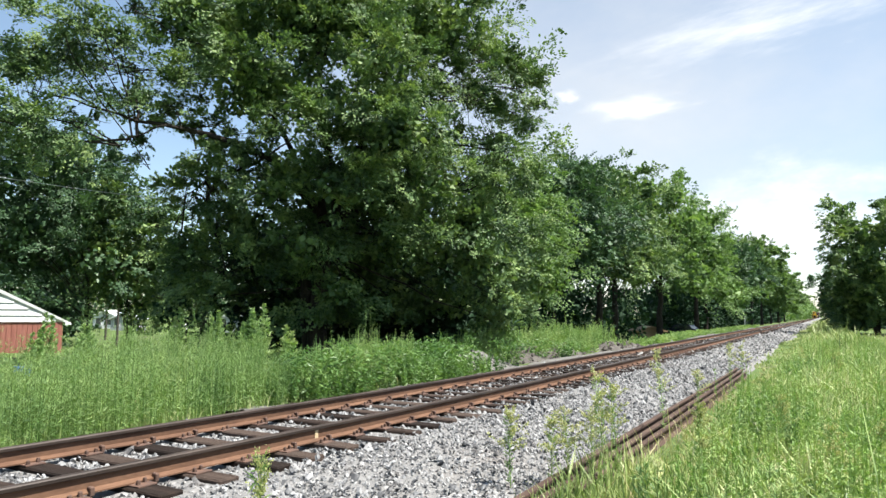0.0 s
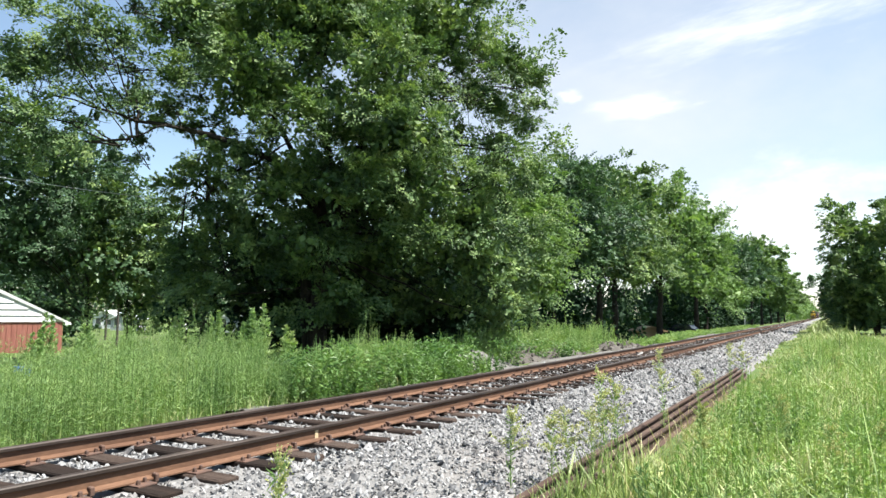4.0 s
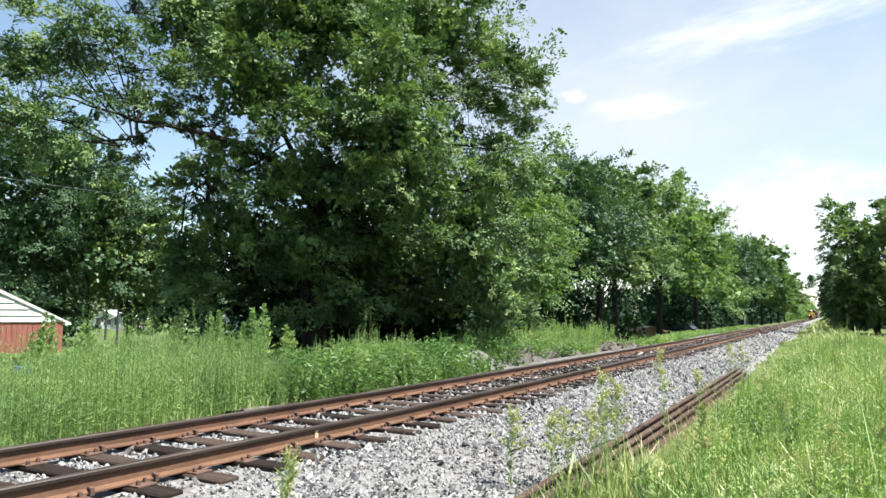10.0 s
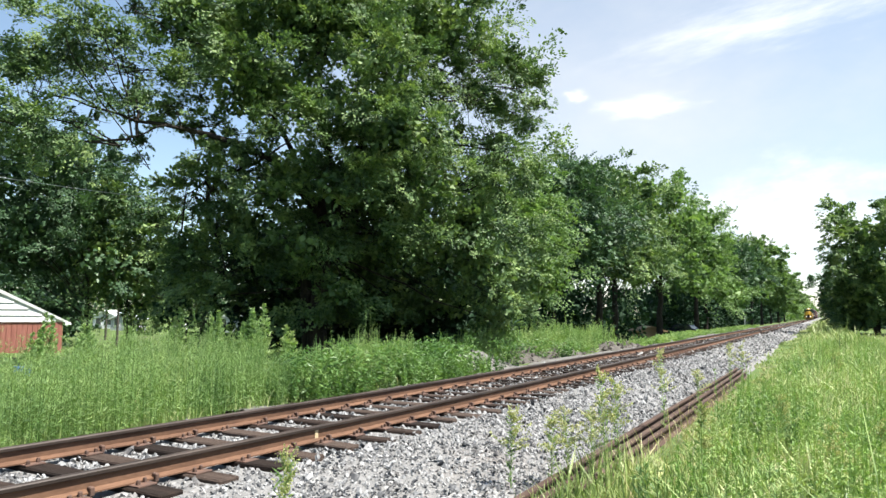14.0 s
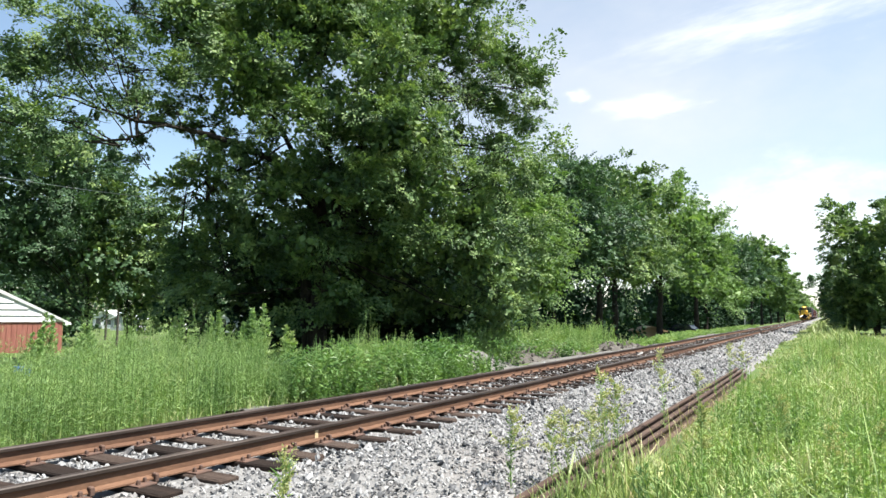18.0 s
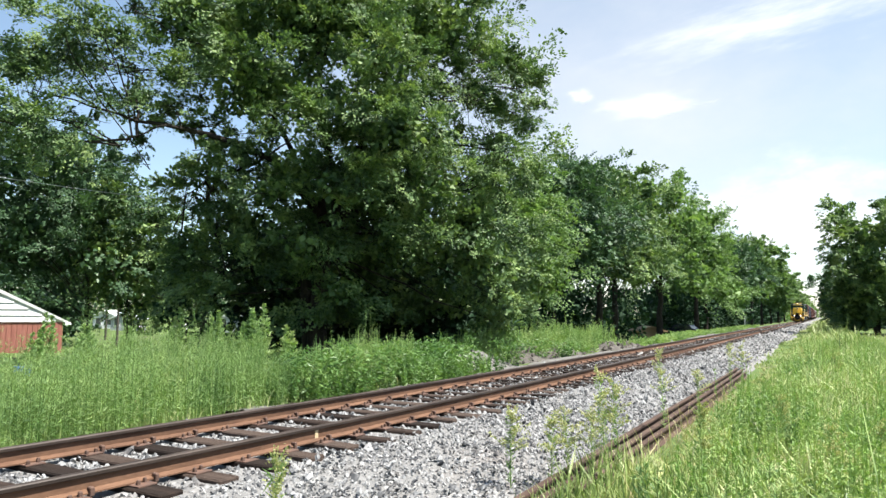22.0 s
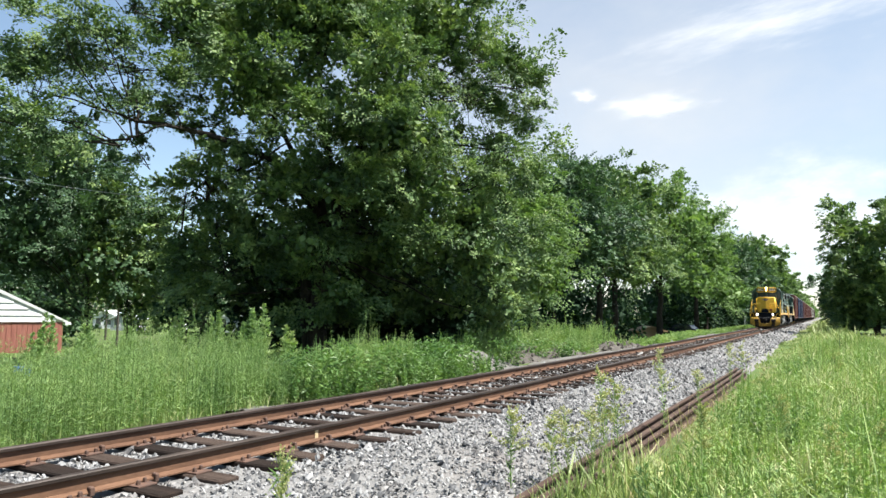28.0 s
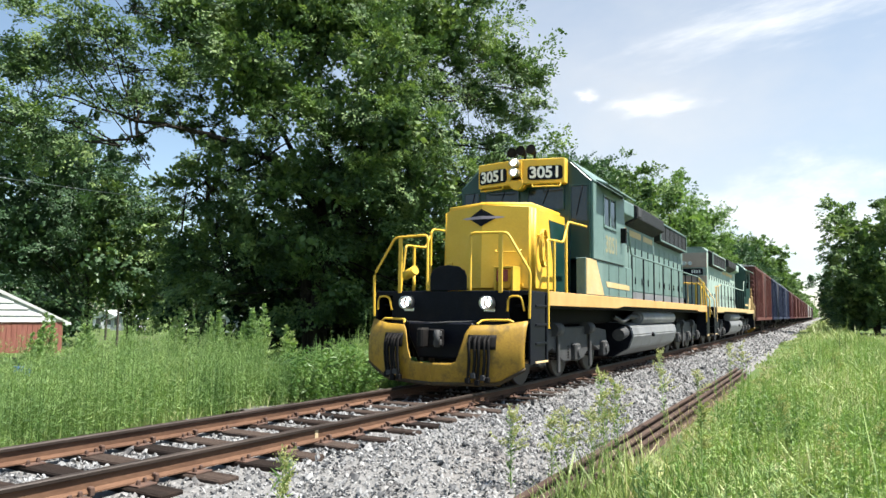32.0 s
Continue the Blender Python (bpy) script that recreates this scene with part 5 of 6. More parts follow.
        part("grip", pipe([(s * 0.34, 3.10, 4.02), (s * 0.34, 3.08, 3.95), (s * 0.92, 3.2, 3.95), (s * 0.92, 3.24, 4.02)], 0.016), front_mat, board)
    housing = part("headlight", merge(box(-0.17, 0.17, 3.02, 3.3, 4.06, 4.56, 0.05, 2), rod((0, 3.02, 4.05), (0, 3.3, 4.05), 0.15, 16)), front_mat, cab, "yellow headlight housing")
    for z in (4.46, 4.25):
        part("rim", barrel((0, z), 2.83, 3.03, 0.068, 0.09), CHROME, housing, "deep bright metal lamp barrel")
        part("lens", rod((0, 3.0, z), (0, 3.01, z), 0.038, 18), LAMP if number else PANE, housing, "bright headlight lens")
    for k_, x in enumerate((-0.22, 0.0, 0.22)):
        part("horn", merge(rod((x, 3.55, 4.78), (x, 3.30 - 0.05 * (k_ == 1), 4.78 + 0.02 * k_), 0.05, 12, 0.11), rod((x, 3.55, 4.58), (x, 3.55, 4.8), 0.03, 8)), BLACKSTEEL, cab, "black air horn")
    part("roof_hatch", box(-0.4, 0.4, 4.2, 5.4, 4.59, 4.65, 0.02), GREEN, cab)
    # long hood
    hood = part("long_hood", prism([(-0.90, 1.655), (0.90, 1.655), (0.90, 4.30), (0.66, 4.50), (-0.66, 4.50), (-0.90, 4.30)], "y", 6.1, 17.7, 0.02), hood_mat, root, "faded teal engine hood")
    part("hood_roof", prism([(-0.92, 4.30), (-0.67, 4.51), (0.67, 4.51), (0.92, 4.30), (0.92, 4.33), (0.68, 4.54), (-0.68, 4.54), (-0.92, 4.33)], "y", 6.12, 17.72, 0), TEAL if hood_mat is TEAL else SAGE, hood)
    part("hood_end", merge(box(-0.88, 0.88, 17.7, 17.73, 3.55, 4.25, 0.01), box(-0.88, 0.88, 17.7, 17.73, 2.75, 3.15, 0.01)), end_mat, hood, "tan band on the hood end")
    nb = part("number_board", box(-0.72, 0.72, 17.72, 17.80, 3.20, 3.50, 0.03), NAVY, hood, "black number board with white figures")
    for c in range(2):
        for k_ in range(4):
            part("figure_bar", box(-0.60 + 0.78 * c + 0.11 * k_, -0.53 + 0.78 * c + 0.11 * k_, 17.80, 17.805, 3.27, 3.43, 0), WHITEPAINT, nb)
    for x in (-0.12, 0.12):
        part("rear_lamp", rod((x, 17.72, 3.75), (x, 17.80, 3.75), 0.10, 14), CHROME, hood)
    for s in (-1, 1):
        def slab(x0, x1, *a, **k):
            return box(min(s * x0, s * x1), max(s * x0, s * x1), *a, **k)
        part("intake", prism([(s * 0.89, 3.80), (s * 1.18, 3.92), (s * 1.18, 4.28), (s * 0.89, 4.44)], "y", 6.45, 8.6, 0.02), hood_mat, hood, "air intake box high on the hood")
        part("brake_blister", prism([(s * 0.89, 3.74), (s * 1.26, 3.92), (s * 1.26, 4.26), (s * 0.89, 4.47)], "y", 8.7, 12.3, 0.02), GRILLE, hood, "black dynamic brake grille")
        part("blister_vent", prism([(s * 1.0, 3.84), (s * 1.275, 3.98), (s * 1.275, 4.22), (s * 1.0, 4.38)], "y", 8.72, 9.1, 0.01), TRUCKGREY, hood)
        part("radiator", prism([(s * 0.89, 3.62), (s * 1.10, 3.70), (s * 1.10, 4.25), (s * 0.89, 4.42)], "y", 12.5, 17.3, 0.02), GRILLE, hood, "black radiator grille")
        for k_ in range(7):
            part("grille_bar", slab(1.095, 1.112, 12.55 + 0.78 * k_, 12.59 + 0.78 * k_, 3.72, 4.24, bevel=0), BLACKSTEEL, hood)
        part("radiator_frame", merge(slab(1.09, 1.13, 12.45, 17.35, 3.66, 3.71, bevel=0.005), slab(1.09, 1.13, 12.45, 17.35, 4.24, 4.29, bevel=0.005), slab(1.09, 1.13, 12.45, 12.52, 3.66, 4.29, bevel=0.005), slab(1.09, 1.13, 17.28, 17.35, 3.66, 4.29, bevel=0.005)), hood_mat, hood)
        # engine room doors with latches
        for k_ in range(13):
            y = 6.5 + 0.84 * k_
            dr = part("hood_door", slab(0.902, 0.918, y, y + 0.80, 1.95, 3.45, bevel=0.006), hood_mat, hood)
            for z in (2.15, 3.0):
                part("latch", slab(0.918, 0.945, y + 0.70, y + 0.745, z, z + 0.2, bevel=0.004), NAVY, dr)
        # faded lettering as plain bars
        for y0, y1, z0, z1 in ((7.6, 8.9, 3.50, 3.68), (9.2, 10.6, 3.50, 3.68), (10.9, 12.2, 3.50, 3.66)):
            part("faded_bar", slab(0.903, 0.909, y0, y1, z0, z1, bevel=0), CREAM, hood, "worn cream bar of faded lettering")
        part("lower_band", slab(0.905, 0.93, 6.2, 17.6, 1.66, 1.92, bevel=0.006), SILVER if hood_mat is TEAL else hood_mat, hood, "dull grey band along the walkway")
        # walkway rail and its posts
        part("handrail", pipe([(s * 1.47, 6.3, 3.35), (s * 1.47, 6.75, 3.3), (s * 1.47, 7.0, 2.78), (s * 1.47, 17.9, 2.74), (s * 1.47, 18.9, 2.62)], 0.024), hood_mat, root)
        for k_ in range(9):
            y = 7.05 + 1.30 * k_
            part("stanchion", slab(1.455, 1.49, y - 0.022, y + 0.022, 1.66, 2.76, bevel=0.005), NAVY, root, "dark handrail post")
        # tank and reservoirs
        part("air_reservoir", merge(rod((s * 1.22, 8.6, 1.20), (s * 1.22, 13.2, 1.20), 0.185, 18), rod((s * 1.22, 8.52, 1.20), (s * 1.22, 8.6, 1.20), 0.12, 18)), SILVER, root, "long grey air reservoir")
        part("filler", rod((s * 1.40, 9.6, 0.72), (s * 1.47, 9.6, 0.76), 0.06, 10), NAVY, root)
        part("piping", pipe([(s * 1.3, 5.9, 1.22), (s * 1.34, 6.6, 1.1), (s * 1.34, 7.3, 1.22), (s * 1.26, 8.4, 1.22)], 0.05), TRUCKGREY, root)
        part("bell", rod((s * 1.25, 6.5, 0.78), (s * 1.25, 7.0, 0.84), 0.15, 14), TRUCKGREY, root)
        if number:
            lettering("road_number", number, 0.52, pose(s * 1.536, 4.9, 2.80, 90, 0, 90 if s > 0 else -90), FADED, cab, 0.010, 0.003, "worn cream figures")
            part("figure_patch", slab(1.5335, 1.5355, 4.25, 5.55, 2.55, 3.06, bevel=0), cab_side_mat, cab)
    tank = [(-1.05, 1.08), (1.05, 1.08), (1.36, 0.98), (1.42, 0.75), (1.30, 0.42), (0.92, 0.20), (-0.92, 0.20), (-1.30, 0.42), (-1.42, 0.75), (-1.36, 0.98)]
    tk = part("fuel_tank", prism(tank, "y", 7.35, 13.3, 0.03, 2), SILVER, root, "big dull grey fuel tank")
    for y in (7.28, 13.29):
        part("tank_end", prism([(x * 0.985, 0.64 + (z - 0.64) * 0.98) for x, z in tank], "y", y, y + 0.08, 0.01), NAVY, tk, "dark end of the tank")
    truck(root, 3.35, 4.14, TRUCKGREY, 3, 1.016)
    truck(root, 16.85, 4.14, TRUCKGREY, 3, 1.016)
    for k_ in range(5):
        part("roof_fan", rod((0, 9.3 + 1.6 * k_, 4.5), (0, 9.3 + 1.6 * k_, 4.62), 0.62, 20), GREEN, hood)
    part("exhaust_stack", box(-0.25, 0.25, 8.6, 9.0, 4.5, 4.72, 0.02), BLACKSTEEL, hood)
    return root


def paint(name, c, worn, dirt):
    return surface(name, [tuple(v * 0.6 for v in c), tuple(v * 0.8 for v in c), tuple(v * 0.8 for v in worn)], scale=0.9, fine=18, rough=0.6, bump=0.1, stain=dirt, stain_scale=1.1, stain_amount=0.6, stretch=(1, 1, 0.4))


ROOFSTEEL = surface("galvanised_roof", [(0.265, 0.273, 0.281), (0.359, 0.367, 0.374), (0.429, 0.437, 0.437)], scale=1.2, fine=20, rough=0.5, bump=0.1, stain=(0.172, 0.117, 0.0858), stain_scale=1.0, stain_amount=0.5)


def boxcar(label, body, full):
    """A high boxcar with outside posts, a sliding door, ladders and two trucks; its front is at y = 0."""
    root = thing("boxcar", label, "boxcar", "boxcars of the train")
    L = 17.55
    part("car_body", box(-1.45, 1.45, 0.3, L - 0.3, 1.12, 4.75, 0.03), body, root)
    part("roof", prism([(-1.50, 4.74), (1.50, 4.74), (1.50, 4.80), (0.0, 4.98), (-1.50, 4.80)], "y", 0.22, L - 0.22, 0.01), ROOFSTEEL, root, "weathered galvanised roof")
    part("underframe", merge(box(-0.3, 0.3, 0.2, L - 0.2, 0.75, 1.12, 0.02), box(-1.3, 1.3, L * 0.42, L * 0.58, 0.6, 1.1, 0.03)), BLACKSTEEL, root)
    for s in (-1, 1):
        def slab(x0, x1, *a, **k):
            return box(min(s * x0, s * x1), max(s * x0, s * x1), *a, **k)
        part("side_sill", slab(1.44, 1.53, 0.28, L - 0.28, 0.95, 1.18, bevel=0.01), body, root)
        part("top_rail", slab(1.44, 1.53, 0.28, L - 0.28, 4.60, 4.76, bevel=0.01), body, root)
        door = part("sliding_door", slab(1.46, 1.53, 7.2, 10.4, 1.15, 4.6, bevel=0.01), body, root)
        if full:
            for k_ in range(8):
                part("door_rib", slab(1.53, 1.56, 7.25, 10.35, 1.3 + 0.42 * k_, 1.36 + 0.42 * k_, bevel=0.006), body, door)
            for k_ in range(2):
                part("lock_bar", rod((s * 1.57, 8.3 + k_ * 1.1, 1.1), (s * 1.57, 8.3 + k_ * 1.1, 4.6), 0.02, 6), TRUCKGREY, door)
            posts = [0.45 + 0.94 * k_ for k_ in range(8)] + [10.45 + 0.94 * k_ for k_ in range(8)]
            for y in posts:
                part("side_post", slab(1.44, 1.525, y, y + 0.11, 1.16, 4.62, bevel=0.012), body, root)
            part("ladder", merge(*[slab(1.54, 1.56, 0.32, 0.78, 1.2 + 0.38 * k_, 1.225 + 0.38 * k_, bevel=0) for k_ in range(9)], slab(1.53, 1.56, 0.30, 0.33, 1.0, 4.6, bevel=0), slab(1.53, 1.56, 0.77, 0.80, 1.0, 4.6, bevel=0)), body, root)
        else:
            for y in [0.45 + 1.1 * k_ for k_ in range(6)] + [10.9 + 1.1 * k_ for k_ in range(6)]:
                part("side_post", slab(1.44, 1.525, y, y + 0.12, 1.16, 4.62, bevel=0), body, root)
        for y0, y1, z0, z1 in ((2.0, 5.2, 3.55, 3.85), (2.0, 4.4, 3.1, 3.35), (12.2, 14.8, 2.4, 2.6), (12.2, 15.4, 2.05, 2.2)):
            part("stencil_bar", slab(1.452, 1.457, y0, y1, z0, z1, bevel=0), WHITEPAINT, root, "worn white bar of lettering")
    for y, d in ((0.3, 1), (L - 0.3, -1)):
        for k_ in range(11):
            part("end_rib", box(-1.42, 1.42, min(y - d * 0.06, y + d * 0.01), max(y - d * 0.06, y + d * 0.01), 1.2 + 0.30 * k_, 1.38 + 0.30 * k_, 0.03), body, root)
        coupler(root, y - d * 0.1, -d)
    truck(root, 2.2, 1.78, BLACKSTEEL, 2, 0.84)
    truck(root, L - 2.2, 1.78, BLACKSTEEL, 2, 0.84)
    return root


lead = locomotive("green and yellow diesel locomotive with lit headlights on the track", TEAL, TEAL, YELLOW, YELLOW, GREEN, "3051", "engines of the train")
second = locomotive("faded green diesel locomotive coupled backwards behind the first", SAGE, GREEN, CREAM, CREAM, TAN, "", "engines of the train")
BROWN = paint("oxide_red_paint", (0.13, 0.036, 0.028), (0.20, 0.07, 0.052), (0.07, 0.035, 0.03))
BLUE = paint("dark_blue_paint", (0.022, 0.034, 0.085), (0.055, 0.07, 0.13), (0.04, 0.04, 0.055))
MAROON = paint("maroon_paint", (0.11, 0.024, 0.028), (0.18, 0.055, 0.055), (0.08, 0.04, 0.04))
PALE = paint("dull_white_paint", (0.5, 0.5, 0.48), (0.6, 0.6, 0.58), (0.3, 0.27, 0.24))
cars = []
for n_, (mt, word) in enumerate([(BROWN, "oxide red"), (BLUE, "dark blue"), (BLUE, "dark blue"), (MAROON, "maroon"), (BROWN, "oxide red"), (BROWN, "oxide red"), (MAROON, "maroon"), (BROWN, "oxide red"), (MAROON, "maroon"), (BROWN, "oxide red"), (PALE, "dull white"), (BROWN, "oxide red"), (PALE, "dull white"), (BROWN, "oxide red"), (BLUE, "dark blue"), (BROWN, "oxide red")]):
    cars.append(boxcar(word + " boxcar with outside posts and a galvanised roof", mt, n_ < 4))


# ---- bushes, heaps and single weeds beyond the track ----
def bush(name, label, at, h, w, n, leaf, material, category="bush", cone=False, group=""):
    """A leafy plant of several stems: stems and leaves as parts."""
    root = thing(name, label, category, group, at=(at[0], at[1], float(ground_z(at[0], at[1]))))
    st, ps, ax = [], [], []
    k = 5 if not cone else 4
    for i in range(k):
        a = i * 2.4 + rng.uniform(0, 0.6)
        r = w * (0.55 if not cone else 0.10)
        tip = np.array([math.cos(a) * r, math.sin(a) * r, h * (rng.uniform(0.8, 1.0) if not cone else rng.uniform(0.7, 1.0))])
        base = np.array([math.cos(a), math.sin(a), 0]) * (0.06 if not cone else 0.2 * w)
        st.append(tube(np.linspace(base, tip, 6) + np.sin(np.linspace(0, 3.14, 6))[:, None] * rng.normal(0, 0.05, 3), np.linspace(0.02, 0.006, 6), 5))
        m = n // k
        t = rng.beta(1.4, 1.0, m)
        side = norm(rng.normal(0, 1, (m, 3)) * np.array([1, 1, 0.25]))
        reach = w * 0.5 * ((1.05 - t) if cone else (0.35 + 0.65 * np.sin(t * 3.0)))
        p = base + (tip - base) * t[:, None] + side * (reach * rng.uniform(0.2, 1, m))[:, None]
        p[:, 2] = np.maximum(p[:, 2], 0.06)
        ps.append(p)
        ax.append(side + np.array([0, 0, 0.6 if cone else -0.15]))
    v, f = leaves(np.concatenate(ps), np.concatenate(ax), leaf, 0.34 if cone else 0.42, 0.1, 0.4)
    for s_ in st:
        under("stem", quick_mesh("stem", *s_, WEED, True), root)
    under("leaves", quick_mesh("leaves", v, f, material), root)
    return root


for u_, (x, y, h, w) in enumerate([(-9.1, 11.2, 1.05, 0.9), (-9.3, 12.0, 1.2, 1.0), (-9.0, 12.7, 1.15, 1.0), (-9.4, 13.6, 1.25, 1.1), (-9.2, 14.5, 1.0, 0.9), (-9.9, 15.6, 1.1, 1.1), (-9.6, 16.8, 0.9, 0.9), (-10.3, 17.8, 1.3, 1.2), (-11.0, 19.0, 1.2, 1.2), (-11.3, 21.5, 1.3, 1.2), (-10.9, 25.5, 1.0, 1.0), (-11.6, 28.5, 1.2, 1.2), (-10.9, 31.5, 0.8, 0.8), (-9.3, 15.9, 0.90, 0.9), (-9.4, 17.1, 1.15, 1.0), (-9.6, 18.5, 1.00, 0.9), (-9.7, 22.9, 0.95, 1.0), (-9.9, 25.9, 0.80, 0.9), (-9.6, 28.5, 0.70, 0.8)]):
    bush("broadleaf_weed", "bushy broad-leaved green weed beside the track", (x, y), h, w, 520, 0.13, BUSH, "weed", group="broad-leaved weeds beyond the track")
for x, y, h, w in ((-15.15, 15.7, 2.75, 1.0), (-15.25, 16.3, 2.8, 1.0), (-21.4, 13.5, 2.8, 0.9), (-21.3, 14.7, 2.75, 1.0), (-19.5, 16.8, 3.05, 1.0), (-17.5, 16.7, 2.75, 0.9), (-20.4, 15.6, 2.6, 0.9), (-14.6, 16.9, 2.2, 0.9), (-22.6, 13.9, 2.4, 0.8)):
    bush("tall_weed", "tall pointed light green weed above the others", (x, y), h * 1.0, w * 1.5, 1000, 0.15, WEED, "weed", cone=True, group="tall pointed weeds")


def heap(name, label, at, rx, ry_, h, material, strew=0, size=0.08):
    """A lumpy heap on the ground, with loose lumps on it."""
    n = 26
    g = np.linspace(-1, 1, n)
    X, Y = np.meshgrid(g, g, indexing="ij")
    r = np.sqrt(X * X + Y * Y)
    z = h * np.clip(1 - r ** 1.5, -0.12, 1) * (0.8 + 0.25 * np.sin(X * 5 + at[0]) * np.sin(Y * 4 + 1)) + rng.normal(0, 0.02, X.shape) * h
    v = np.stack([X * rx, Y * ry_, z], -1).reshape(-1, 3)
    i, j = np.meshgrid(np.arange(n - 1), np.arange(n - 1), indexing="ij")
    q_ = (i * n + j).ravel()
    root = thing(name, label, "heap", at=(at[0], at[1], float(ground_z(at[0], at[1])) - 0.02))
    under("mound", quick_mesh("mound", v, np.stack([q_, q_ + n, q_ + n + 1, q_ + 1], -1), material, True), root)
    if strew:
        k = rng.integers(0, len(v), strew)
        c = v[k] + rng.normal(0, 0.1, (strew, 3)) * [1, 1, 0.1]
        s = size * rng.lognormal(0, 0.4, (strew, 1, 1))
        o = np.array([[1, 0, 0], [-1, 0, 0], [0, 1, 0], [0, -1, 0], [0, 0, 1], [0, 0, -1]], float)[None] * rng.uniform(0.4, 1, (strew, 6, 1)) * s
        t = np.array([[0, 2, 4], [2, 1, 4], [1, 3, 4], [3, 0, 4], [2, 0, 5], [1, 2, 5], [3, 1, 5], [0, 3, 5]])
        ok = c[:, 2] > 0.02
        vv = (c[:, None] + o)[ok].reshape(-1, 3)
        ff_ = (t[None] + (np.arange(int(ok.sum())) * 6)[:, None, None]).reshape(-1, 3)
        under("rubble", quick_mesh("rubble", vv, ff_, material), root, kind="stuff")


DIRT = surface("dark_earth", [(0.0273, 0.0234, 0.0203), (0.0624, 0.0546, 0.0468), (0.117, 0.105, 0.0936)], scale=3, fine=18, rough=0.95, bump=0.8, bump_dist=0.04)
PALEDIRT = surface("grey_spoil", [(0.0546, 0.0515, 0.0468), (0.109, 0.104, 0.0952), (0.172, 0.164, 0.152)], scale=3, fine=18, rough=0.95, bump=0.8, bump_dist=0.04)
heap("spoil_heap", "grey heap of old gravel beside the track", (-10.4, 21.6), 1.3, 2.2, 0.62, PALEDIRT, 420, 0.07)
heap("earth_heap", "dark heap of earth on the far bank", (-10.4, 26.0), 1.3, 2.2, 0.7, DIRT, 260, 0.08)
heap("earth_heap", "dark heap of earth on the far bank", (-10.5, 30.5), 1.2, 2.6, 0.6, DIRT, 260, 0.08)
heap("earth_heap", "dark heap of earth on the far bank", (-10.2, 38.0), 1.0, 2.0, 0.5, DIRT, 160, 0.08)
heap("earth_heap", "dark heap of earth on the far bank", (-10.2, 42.0), 1.0, 1.6, 0.45, DIRT, 120, 0.08)
# dark cinders between the ballast and the far bank
gx, gy = np.linspace(-9.5, -7.75, 12), np.linspace(9.0, 120.0, 260)
GX, GY = np.meshgrid(gx, gy, indexing="ij")
GX = GX + 0.18 * np.sin(GY * 0.9) * (GX < -9.0)
GZ = ground_z(GX, GY) + 0.035 + rng.normal(0, 0.012, GX.shape) - 0.12 * (GX < -9.3)
ci, cj = np.meshgrid(np.arange(11), np.arange(259), indexing="ij")
cq = (ci * 260 + cj).ravel()
cinders = new("cinder_strip", quick_mesh("cinder_strip", np.stack([GX, GY, GZ], -1).reshape(-1, 3), np.stack([cq, cq + 260, cq + 261, cq + 1], -1), PALEDIRT, True))
tagged(cinders, "grey cinders and old gravel along the far side of the track", "gravel", kind="structure")
weeds("weeds", "sunlit green growth on the far bank", 2000, -13.4, -10.9, 23.5, 42.0, 1.45, WEED, 0.16, 28, 27)
weeds("weeds", "green weeds between the ballast and the spoil heap", 700, -10.3, -8.5, 10.5, 20.0, 0.62, BUSH, 0.12, 30, 29)
weeds("weeds", "leafy green growth under the maple", 900, -15.0, -10.8, 17.0, 24.0, 0.95, BUSH, 0.18, 30, 28)

# ---- single weeds on the near side ----
SEED = leafy("seed_heads", [(0.255, 0.281, 0.102), (0.357, 0.357, 0.17), (0.468, 0.442, 0.289)], rough=0.8)


